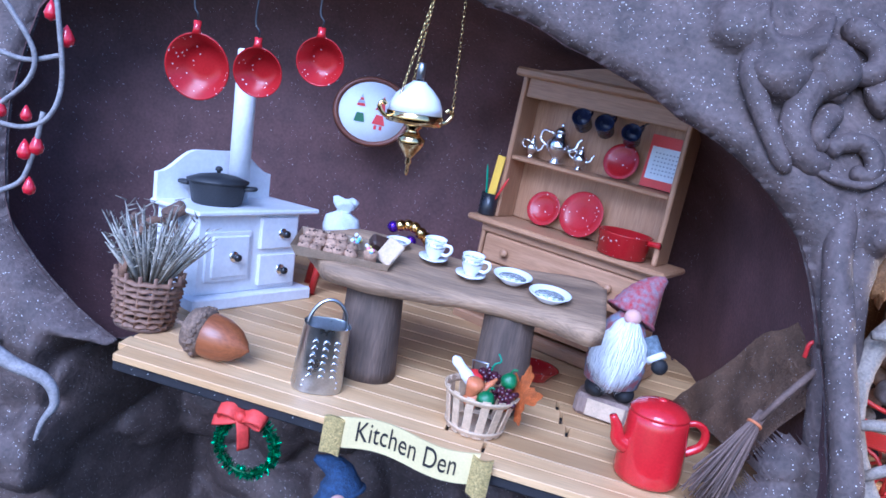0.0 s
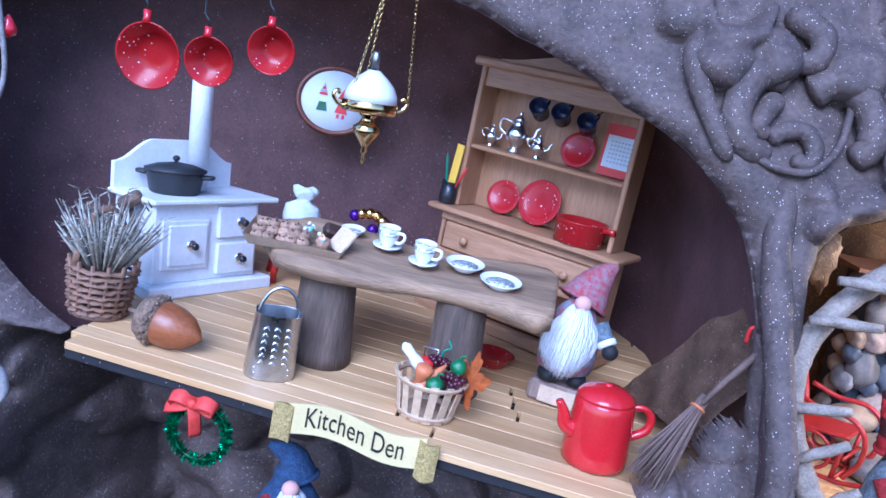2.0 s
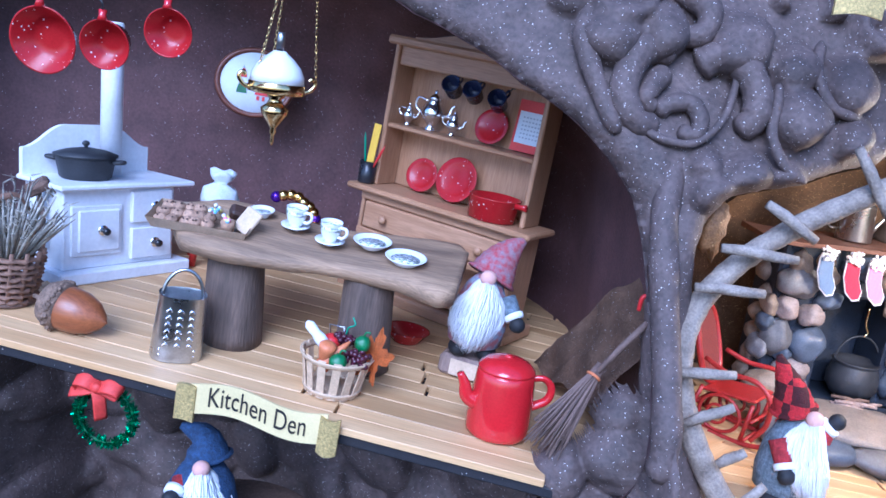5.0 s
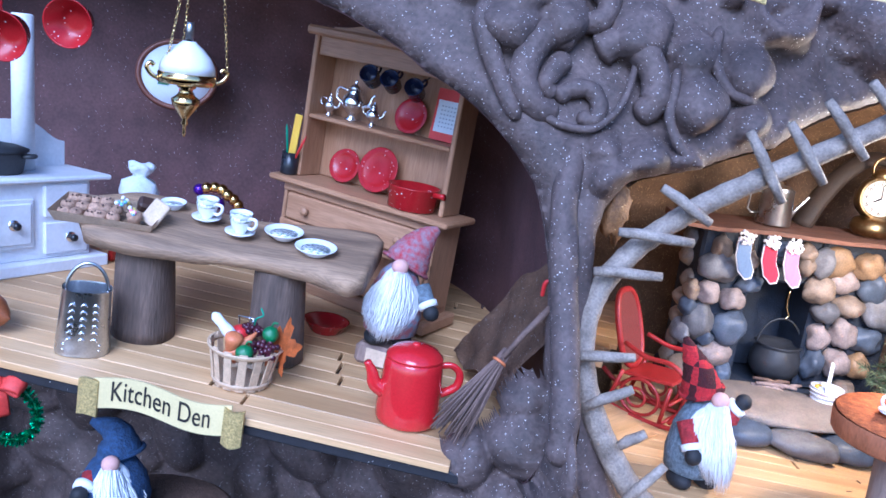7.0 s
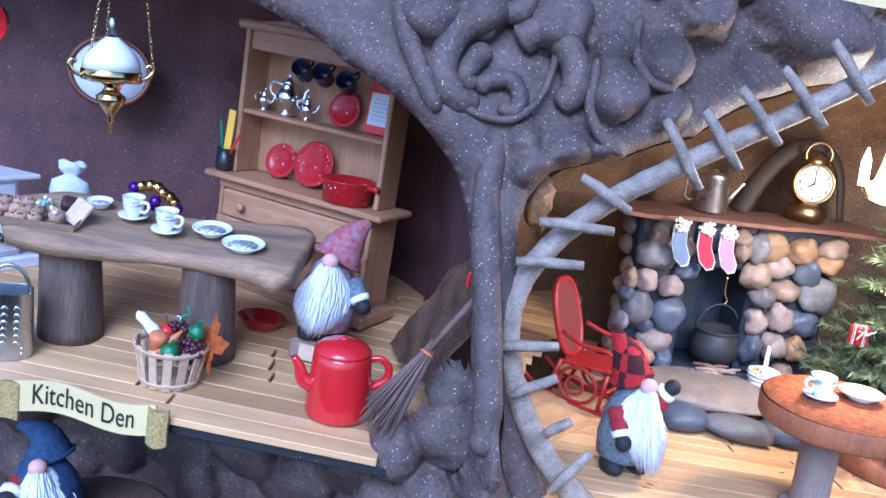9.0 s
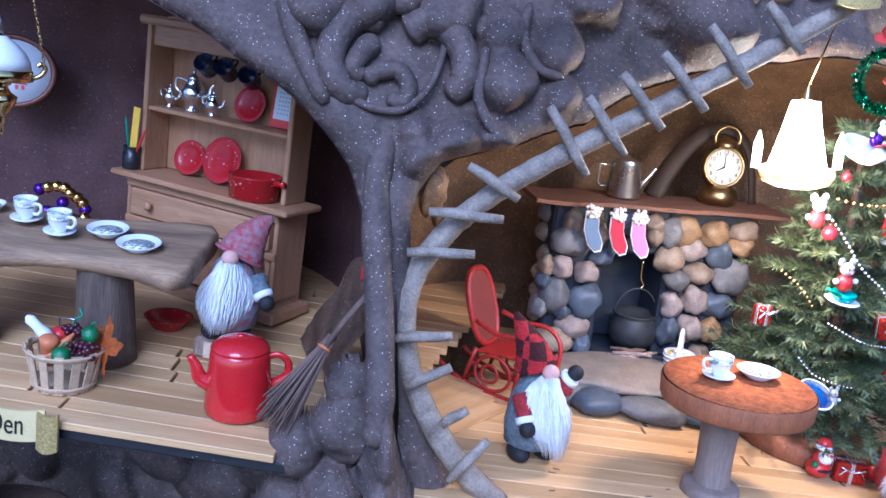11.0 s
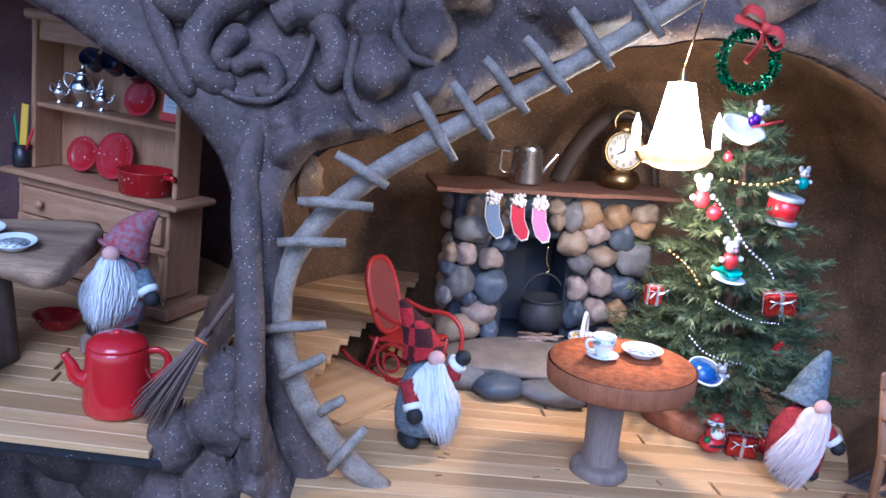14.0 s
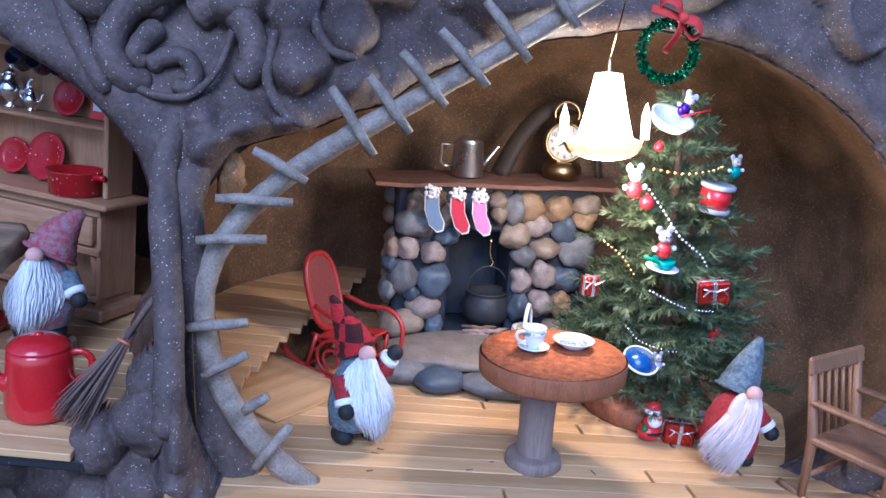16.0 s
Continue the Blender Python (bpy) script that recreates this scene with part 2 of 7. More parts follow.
def under(x, z):
    """The dark recess below the kitchen floor."""
    a = max(0.0, min(1.0, (-0.012 - 0.115 * x - z) / 0.015)) * max(0.0, min(1.0, (0.185 - x) / 0.02)) * max(0.0, min(1.0, (x + 0.20) / 0.05))
    return 0.13 * a


def front(x, z):
    """How far ahead the bark's face lies."""
    return 0.352 - 0.3 * max(-0.3, min(x, 0.14)) + 0.5 * max(z, 0) + (0.25 * min(-z, 0.12) if z < 0 else 0) + under(x, z)


def rim(x, z):
    """Distance outside the nearer opening's edge (minus: inside)."""
    best = 9
    for (cx, cz), out in ((K_MID, k_out), (L_MID, l_out)):
        dx, dz = x - cx, z - cz
        d = math.hypot(dx, dz) - out(math.degrees(math.atan2(dz, dx)))
        best = min(best, d)
    return best


rng = random.Random(5)
lumps = []     # x, z, radius, stretch, turn, height share


def curl(x, z, r, start, sweep, thick, shrink):
    """A root that loops over the bark, as a chain of small lumps."""
    n = int(abs(radians(sweep)) * r / 0.0016)
    for i in range(n + 1):
        q = i / n
        a = radians(start + sweep * q)
        rr = r * (1 - shrink * q) * (1 + 0.18 * noise.noise((q * 5, x * 70, z * 70)))
        lumps.append((x + rr * math.cos(a), z + rr * math.sin(a), thick * (0.75 + 0.35 * math.sin(math.pi * min(1, 0.1 + q))), 1.0, 0.0, 1.75))


for i in range(620):
    x, z = rng.uniform(-0.42, 0.84), rng.uniform(-0.32, 0.44)
    d = rim(x, z)
    if (d > 0.034 or (z < 0.0 and d > 0.008)) and not (0.15 < x < 0.34 and 0.11 < z < 0.23):
        lumps.append((x, z, rng.uniform(0.011, 0.026), rng.uniform(1.0, 1.7), rng.uniform(0, 3.14), rng.uniform(0.55, 0.95)))
for i in range(75):
    x, z = (rng.uniform(0.28, 0.40), rng.uniform(0.17, 0.28)) if i < 40 else (rng.uniform(0.4, 0.8), rng.uniform(-0.05, 0.3))
    if rim(x, z) > 0.028:
        lumps.append((x, z, rng.uniform(0.008, 0.014), rng.uniform(1.0, 1.5), rng.uniform(0, 3.14), rng.uniform(0.6, 0.9)))
for x, z, r, st, sw, th, shr in ((0.292, 0.198, 0.017, 60, -240, 0.0068, 0.3), (0.160, 0.206, 0.017, 10, -220, 0.006, 0.2), (0.255, 0.212, 0.017, 320, 260, 0.0062, 0.3),
                                 (0.330, 0.215, 0.018, 80, 200, 0.0060, 0.2), (0.575, 0.175, 0.020, 100, 200, 0.006, 0.2)):
    curl(x, z, r, st, sw, th, shr)
# rounded lumps in the fork, and knots heaped at the foot of the trunk between the hollows
for x, z, r in ((0.247, 0.149, 0.0154), (0.275, 0.141, 0.0108), (0.275, 0.166, 0.0144), (0.222, 0.120, 0.0117), (0.201, 0.124, 0.009), (0.205, 0.112, 0.0108), (0.221, 0.181, 0.0163),
                (0.181, 0.183, 0.0144), (0.248, 0.170, 0.0126), (0.155, 0.180, 0.0163), (0.243, 0.118, 0.0108)):
    lumps.append((x, z, r, 1.05, x * 40, 0.85))
for x, z, r in ((0.186, -0.012, 0.016), (0.172, -0.036, 0.018), (0.160, -0.014, 0.012), (0.200, -0.043, 0.017), (0.146, -0.050, 0.017), (0.176, 0.004, 0.013), (0.192, 0.012, 0.012), (0.165, -0.060, 0.02)):
    lumps.append((x, z, r, 1.25, x * 40, 0.8))
cells = {}
for lump in lumps:
    R = lump[2] * lump[3]
    for ci in range(int((lump[0] - R + 1) / 0.02), int((lump[0] + R + 1) / 0.02) + 1):
        for cj in range(int((lump[1] - R + 1) / 0.02), int((lump[1] + R + 1) / 0.02) + 1):
            cells.setdefault((ci, cj), []).append(lump)


def relief(x, z):
    h = 0.006 * noise.noise((x * 14, z * 14, 0)) + 0.003 * noise.noise((x * 45, z * 45, 3)) + 0.0014 * noise.noise((x * 130, z * 130, 7))
    best = over = 0
    wx, wz = x + 0.0045 * noise.noise((x * 50, z * 50, 9)), z + 0.0045 * noise.noise((x * 50, z * 50, 19))
    for lx, lz, r, k, turn, tall in cells.get((int((wx + 1) / 0.02), int((wz + 1) / 0.02)), ()):
        dx, dz = wx - lx, wz - lz
        if k > 1.0:
            c, n = math.cos(turn), math.sin(turn)
            dx, dz = (dx * c + dz * n) / k, -dx * n + dz * c
        q = (dx * dx + dz * dz) / (r * r)
        if q < 1:
            if tall > 1.4:
                over = max(over, r * tall * math.sqrt(1 - q))
            else:
                best = max(best, r * tall * math.sqrt(1 - q))
    return h - 1.55 * max(best, over + 0.25 * best)


def tree_face():
    step, x0, z0 = 0.0024, -0.42, -0.32
    nx, nz = int(1.25 / step), int(0.76 / step)
    verts, faces, keep = [], [], {}
    for j in range(nz + 1):
        for i in range(nx + 1):
            x, z = x0 + i * step, z0 + j * step
            d = rim(x, z)
            if d < -1.5 * step:
                continue
            for (cx, cz), out in ((K_MID, k_out), (L_MID, l_out)):
                dx, dz = x - cx, z - cz
                rr = math.hypot(dx, dz)
                o = out(math.degrees(math.atan2(dz, dx)))
                if rr - o < 0.6 * step:
                    x, z = cx + dx * (o / rr), cz + dz * (o / rr)
                    d = 0
            lip = 0.016
            back = lip - math.sqrt(max(0, lip * lip - (lip - min(d, lip)) ** 2))
            keep[i, j] = len(verts)
            verts.append((x, front(x, z) + back + relief(x, z) * min(1, 0.15 + max(d, 0) / (0.02 if z > 0.03 else 0.005)), z))
    for j in range(nz):
        for i in range(nx):
            q = [(i, j), (i + 1, j), (i + 1, j + 1), (i, j + 1)]
            if all(c in keep for c in q):
                faces.append([keep[c] for c in q])
    me = bpy.data.meshes.new("tree_face")
    me.from_pydata(verts, [], faces)
    me.materials.append(BARK)
    me.polygons.foreach_set("use_smooth", [True] * len(me.polygons))
    return tagged(new("tree_face", me), "sculpted grey-brown bark with glitter and knotty lumps round two hollows", "tree", kind="structure")


TREE = tree_face()


def root(ctrl, r, taper, seed):
    """A curled root lying on the bark."""
    pts = curve_pts([(x, front(x, z) - up, z) for x, z, up in ctrl], 7)
    n = len(pts)
    rs = [r * (1 - taper * i / n) * (1 + 0.16 * noise.noise((i * 0.35, seed, 0))) * min(1.0, 0.45 + 0.4 * min(i, n - 1 - i)) for i in range(n)]
    part("curled_root", tube(bmesh.new(), pts, rs, 16), BARK, TREE)


root([(0.188, 0.175, 0.002), (0.172, 0.174, 0.006), (0.164, 0.163, 0.007), (0.162, 0.151, 0.006), (0.169, 0.140, 0.003), (0.179, 0.139, -0.002)], 0.0082, 0.25, 1.1)
root([(0.184, 0.164, 0.0), (0.177, 0.158, 0.004), (0.173, 0.151, 0.005), (0.178, 0.146, 0.002)], 0.0058, 0.3, 2.3)
root([(0.178, 0.145, 0.002), (0.186, 0.150, 0.005), (0.195, 0.150, 0.006), (0.199, 0.143, 0.006), (0.196, 0.136, 0.005), (0.189, 0.138, 0.003)], 0.0048, 0.2, 3.7)
root([(0.200, 0.168, 0.0), (0.208, 0.173, 0.005), (0.218, 0.172, 0.008), (0.226, 0.160, 0.008), (0.226, 0.147, 0.006), (0.219, 0.139, 0.0)], 0.0084, 0.2, 4.9)
root([(0.172, 0.137, 0.003), (0.182, 0.133, 0.006), (0.196, 0.133, 0.007), (0.208, 0.143, 0.008), (0.215, 0.157, 0.007), (0.222, 0.180, 0.004)], 0.0021, 0.2, 5.2)
root([(0.237, 0.163, 0.009), (0.234, 0.152, 0.012), (0.232, 0.139, 0.010), (0.238, 0.126, 0.009), (0.249, 0.119, 0.006)], 0.0027, 0.1, 6.6)
root([(0.262, 0.185, 0.004), (0.256, 0.170, 0.010), (0.262, 0.155, 0.010), (0.276, 0.150, 0.008)], 0.0030, 0.2, 7.1)
root([(0.150, 0.196, 0.0), (0.143, 0.178, 0.005), (0.148, 0.160, 0.004), (0.160, 0.134, 0.002)], 0.0062, 0.3, 8.4)
root([(0.190, 0.206, 0.002), (0.204, 0.196, 0.007), (0.201, 0.184, 0.007), (0.190, 0.181, 0.004)], 0.0072, 0.3, 9.2)
root([(0.192, 0.128, -0.006), (0.184, 0.100, -0.002), (0.1830, 0.066, -0.0015), (0.1835, 0.034, -0.001), (0.1825, 0.010, 0.001), (0.181, -0.010, 0.002)], 0.0068, 0.0, 10.3)


part("side_root", tube(bmesh.new(), curve_pts([(0.200, 0.372, 0.108), (0.1915, 0.362, 0.085), (0.1905, 0.358, 0.055), (0.1920, 0.354, 0.025), (0.1960, 0.350, -0.005), (0.2060, 0.346, -0.040), (0.216, 0.344, -0.075)], 8),
                       [0.0085 + 0.0012 * noise.noise((i * 0.3, 2, 0)) + 0.00012 * i for i in range(49)], 18), BARK, TREE)


def hollow(name, mid, out, depth_to, bulge, material, label, least=-9.0, most=9.0):
    """The inside of a hollow: from the opening's edge it swells and closes at the back."""
    bm = bmesh.new()
    n, rings = 96, 20
    verts, faces = [], []
    for j in range(rings + 1):
        t = j / rings
        for k in range(n):
            th = 360 * k / n
            o = out(th - 180)
            a = radians(th - 180)
            ex, ez = mid[0] + o * math.cos(a), mid[1] + o * math.sin(a)
            y0 = front(ex, ez) + 0.012
            ang = t * math.pi / 2
            s = math.cos(ang) ** 0.55 * (1 + bulge * math.sin(math.pi * min(1, t * 1.2)) * 1)
            low = ez < mid[1]
            x, z = mid[0] + (ex - mid[0]) * s, (ez - 0.035 * min(1, t * 5) if low else mid[1] + (ez - mid[1]) * s)
            y = y0 + (depth_to - y0) * math.sin(ang)
            w = 0.004 * noise.noise((x * 30, y * 30, z * 30)) * min(1, t * 4)
            verts.append((max(least, min(most, x + w)), y + w, z + w))
    for j in range(rings):
        for k in range(n):
            k2 = (k + 1) % n
            faces.append((j * n + k, j * n + k2, (j + 1) * n + k2, (j + 1) * n + k))
    put(bm, verts, faces)
    ob = obj(name, bm, material)
    return tagged(ob, label, "wall", kind="structure")


hollow("wall_kitchen", K_MID, k_out, 0.655, 0.22, KWALL, "dark purple-brown plaster wall of the hollow, lightly glittered", most=0.1865)
hollow("wall_parlour", L_MID, l_out, 0.625, 0.16, LWALL, "brown plaster wall of the hollow with gold glitter", least=0.1925)


def trunk_back():
    """The rest of the trunk, closed behind the two hollows."""
    b = bmesh.new()
    n, levels = 48, 14
    verts, faces = [], []
    for j in range(levels + 1):
        z = -0.32 + 0.755 * j / levels
        for i in range(n + 1):
            a = math.pi * i / n
            k = 1 + 0.03 * noise.noise((math.cos(a) * 4, math.sin(a) * 4, z * 6))
            y0 = front(0.205 - 0.62 * math.cos(a), z) + 0.004
            verts.append((0.205 - 0.62 * math.cos(a) * k, y0 + 0.52 * math.sin(a) * k, z))
    for j in range(levels):
        for i in range(n):
            p = j * (n + 1) + i
            faces.append((p, p + 1, p + n + 2, p + n + 1))
    put(b, verts, faces)
    return tagged(obj("trunk_back", b, BARK), "grey-brown outer bark of the hollow tree", "tree", kind="structure")


trunk_back()


def plank_floor(name, pl, yaw, u0, u1, v0, v1, width, label, trim, seed):
    """Planks laid side by side, each a piece of its own, on a dark ledge."""
    r = random.Random(seed)
    m = stand(pl, 0, 0, 0)
    root = thing(name, I4, label, "floor", kind="structure")
    c, s = math.cos(radians(yaw)), math.sin(radians(yaw))
    v = v0
    while v < v1:
        w = width * r.uniform(0.8, 1.25)
        a, b = trim(v)
        u = a + r.uniform(-0.003, 0.003)
        end = b + r.uniform(-0.003, 0.004)
        while u < end - 0.004:
            ln = min(r.uniform(0.14, 0.34), end - u)
            if end - u - ln < 0.05:
                ln = end - u
            uc, vc = u + ln / 2, v + w / 2
            x, y = uc * c - vc * s, uc * s + vc * c
            bm = box(bmesh.new(), ln - 0.0004, w - 0.0004, 0.004, bev=0.0004)
            part("plank", bm, PINE, root, m=stand(pl, x, y, yaw, lift=-0.002 + r.uniform(-0.00015, 0.00015), upright=1.0))
            u += ln
        v += w
    return root


def k_trim(v):
    t = v - 0.354
    return -0.222 - 0.1 * min(t, 0.06) + 0.25 * max(0, t - 0.16), 0.072 + (0.03 if t > 0.012 else 0.0) + 0.32 * t


plank_floor("floor_kitchen", KITCHEN, -11, -0.22, 0.07, 0.3535, 0.66, 0.0135, "pale pine plank floor of the kitchen, worn", k_trim, 3)
bm = box(bmesh.new(), 0.30, 0.25, 0.006, m=I4, bev=0.001)
lx, ly = -0.073 * math.cos(radians(-11)) - 0.481 * math.sin(radians(-11)), -0.073 * math.sin(radians(-11)) + 0.481 * math.cos(radians(-11))
solid("floor_ledge", bm, LEDGE, stand(KITCHEN, lx, ly, -11, lift=-0.0075, upright=1.0), "dark painted board carrying the kitchen planks", "ledge", kind="structure")


def l_trim(v):
    return (0.15 + 0.012 * math.sin(v * 300) if v < 0.492 else 0.206 + 0.25 * (v - 0.492)), 0.60


plank_floor("floor_parlour", PARLOUR, -6, 0.13, 0.56, 0.308, 0.62, 0.014, "pale pine plank floor of the parlour", l_trim, 8)


def plank_fan():
    """Thin boards stepped over one another at the parlour's left edge."""
    fan = thing("plank_ramp", I4, "thin pale boards stepped over one another beside the ladder", "boards", kind="structure")
    for i, (x, y) in enumerate(((0.2400, 0.4905), (0.2505, 0.4785), (0.2600, 0.4660), (0.2660, 0.4530), (0.2700, 0.4400))):
        ln = 0.078 - 0.004 * i
        bm = box(bmesh.new(), ln, 0.0158, 0.0014, bev=0.0003)
        part("board", bm, PINE, fan, m=stand(PARLOUR, x - 0.731 * ln / 2, y - 0.682 * ln / 2, 43, lift=0.0020 - 0.0002 * i, upright=1.0) @ pose(0, 0, 0, 2.0, 0, 0))


plank_fan()


# ---- kitchen: the large things ----
def dresser():
    yaw = -34.5
    m = stand(KITCHEN, 0.0770, 0.5140, yaw, 0.92)
    d = thing("kitchen_dresser", m, "honey-coloured oak kitchen dresser with open shelves and one long drawer", "dresser")
    W, H, D = 0.122, 0.0705, 0.031     # the lower cabinet; the front is at y = 0.004
    b = bmesh.new()
    box(b, W, 0.0025, H, T(0, D + 0.004, H / 2))
    part("back_panel", b, OAKV, d)
    for s in (-1, 1):
        b = box(bmesh.new(), 0.003, D, H, T(s * (W / 2 - 0.0015), 0.004 + D / 2, H / 2))
        part("side_panel", b, OAKV, d)
    part("worktop", box(bmesh.new(), 0.141, 0.040, 0.004, T(0, 0.017, H + 0.002), bev=0.0012), OAK, d)
    b = box(bmesh.new(), W, 0.004, 0.006, T(0, 0.005, H - 0.003))
    box(b, W, 0.004, 0.005, T(0, 0.005, H - 0.028))
    part("front_rail", b, OAK, d)
    dr = part("drawer", box(bmesh.new(), W - 0.01, 0.008, 0.018, T(0, 0.006, H - 0.0155), bev=0.001), OAK, d)
    for s in (-1, 1):
        part("knob", lathe(bmesh.new(), [(0.0012, 0), (0.0012, 0.0015), (0.0028, 0.003), (0.0028, 0.0045), (0.0015, 0.0055)], 14,
                           T(s * 0.0375, 0.002, H - 0.0155) @ pose(0, 0, 0, 90)), OAK, dr)
    # open lower shelf, base board and spindles
    part("bottom_shelf", box(bmesh.new(), W, D, 0.004, T(0, 0.004 + D / 2, 0.012)), OAK, d)
    part("base_board", box(bmesh.new(), W + 0.012, D + 0.010, 0.008, T(0, 0.004 + D / 2, 0.004), bev=0.0012), OAK, d)
    for i in range(2):
        b = lathe(bmesh.new(), [(0.0028, 0), (0.002, 0.004), (0.0032, 0.010), (0.0018, 0.018), (0.003, 0.026), (0.0022, 0.034)], 14, T(-0.054 + 0.108 * i, 0.008, 0.013))
        part("turned_post", b, OAKV, d)
    # upper rack
    UW, U0, U1 = 0.118, H + 0.004, 0.1705
    yb = 0.0350
    part("rack_back", box(bmesh.new(), UW - 0.004, 0.002, U1 - U0, T(0, yb, (U0 + U1) / 2)), OAKV, d)
    for s in (-1, 1):
        part("rack_side", box(bmesh.new(), 0.0035, 0.023, U1 - U0, T(s * (UW / 2 - 0.0017), yb - 0.0125, (U0 + U1) / 2)), OAKV, d)
    part("rack_shelf", box(bmesh.new(), UW - 0.007, 0.022, 0.003, T(0, yb - 0.012, U0 + 0.042)), OAK, d)
    part("rack_rail", box(bmesh.new(), UW - 0.006, 0.0025, 0.013, T(0, yb - 0.020, U1 - 0.007)), OAK, d)
    part("cornice", box(bmesh.new(), UW + 0.012, 0.028, 0.006, T(0, yb - 0.012, U1 + 0.002), bev=0.0015), OAK, d)
    b = bmesh.new()
    prof = [(x / 20 * 0.05, 0.002 + 0.008 * (0.5 + 0.5 * math.cos(math.pi * x / 20))) for x in range(-20, 21)]
    verts = [(x, yy, U1 + 0.004 + z * k) for yy in (yb - 0.016, yb - 0.012) for k in (0, 1) for x, z in prof]
    n = len(prof)
    faces = []
    for i in range(n - 1):
        faces += [(i, i + 1, n + i + 1, n + i), (2 * n + i, 3 * n + i, 3 * n + i + 1, 2 * n + i + 1), (n + i, n + i + 1, 3 * n + i + 1, 3 * n + i)]
    put(b, verts, faces, smooth=False)
    part("crest", b, OAK, d)
    return m


DRESSER = dresser()


def stove():
    m = T(-0.1306, 0.4580, level(KITCHEN, -0.1306, 0.458)) @ pose(0, 0, 0, 0, 1.5, 49.5)
    s = thing("toy_stove", m, "white-painted wooden toy cooking stove with black knobs and a round flue", "stove")
    W, D, H = 0.090, 0.052, 0.0590
    part("worktop", box(bmesh.new(), W, D, 0.003, T(W / 2, D / 2, H - 0.0015), bev=0.0008), WHITE, s)
    part("body", box(bmesh.new(), 0.074, 0.044, H - 0.011, T(0.041, 0.027, 0.008 + (H - 0.011) / 2), bev=0.0008), WHITE, s)
    part("plinth", box(bmesh.new(), W - 0.002, D, 0.008, T(W / 2 - 0.002, D / 2 - 0.002, 0.004), bev=0.001), WHITE, s)
    door = part("oven_door", box(bmesh.new(), 0.032, 0.002, 0.030, T(0.0245, 0.0042, 0.0312), bev=0.0005), WHITE, s)
    part("door_panel", box(bmesh.new(), 0.026, 0.002, 0.025, T(0.0255, 0.0030, 0.0312), bev=0.0007), WHITE, door)

    def knob(x, z, owner):
        k = part("knob", lathe(bmesh.new(), [(0.0012, 0), (0.0012, 0.002), (0.0024, 0.0035), (0.0022, 0.0052), (0.001, 0.006)], 14, T(x, 0.002, z) @ pose(0, 0, 0, 90)), BLACK, owner, "black round knob")
        part("knob_plate", lathe(bmesh.new(), [(0.0034, 0), (0.0034, 0.0006), (0.003, 0.001)], 16, T(x, 0.0022, z) @ pose(0, 0, 0, 90)), CHROME, k)

    knob(0.0275, 0.0312, door)
    for z in (0.0440, 0.0210):
        dr = part("drawer", box(bmesh.new(), 0.028, 0.003, 0.0195, T(0.061, 0.004, z), bev=0.0006), WHITE, s)
        knob(0.063, z, dr)
    b = bmesh.new()
    prof = []
    for i in range(25):
        x = i / 24
        e = min(x, 1 - x)
        prof.append((0.002 + x * (W - 0.006), 0.016 + 0.014 * (0.5 - 0.5 * math.cos(math.pi * min(1, e / 0.32)))))
    n = len(prof)
    verts = [(x, yy, H + z * k) for yy in (D - 0.004, D) for k in (0, 1) for x, z in prof]
    faces = [tuple(range(2 * n, 3 * n)) + tuple(reversed(range(3 * n, 4 * n))), tuple(range(n)) + tuple(reversed(range(n, 2 * n)))]
    for i in range(n - 1):
        faces.append((n + i, n + i + 1, 3 * n + i + 1, 3 * n + i))
    faces += [(0, n, 3 * n, 2 * n), (n - 1, 2 * n - 1, 4 * n - 1, 3 * n - 1)]
    put(b, verts, faces, smooth=False)
    part("backsplash", b, WHITE, s)
    part("flue", lathe(bmesh.new(), [(0.0066, 0), (0.0066, 0.094), (0.0056, 0.095)], 24, T(0.053, 0.038, H)), WHITE, s)
    return m


STOVE = stove()


SLOPE = 0.12     # the driftwood top rises towards its back


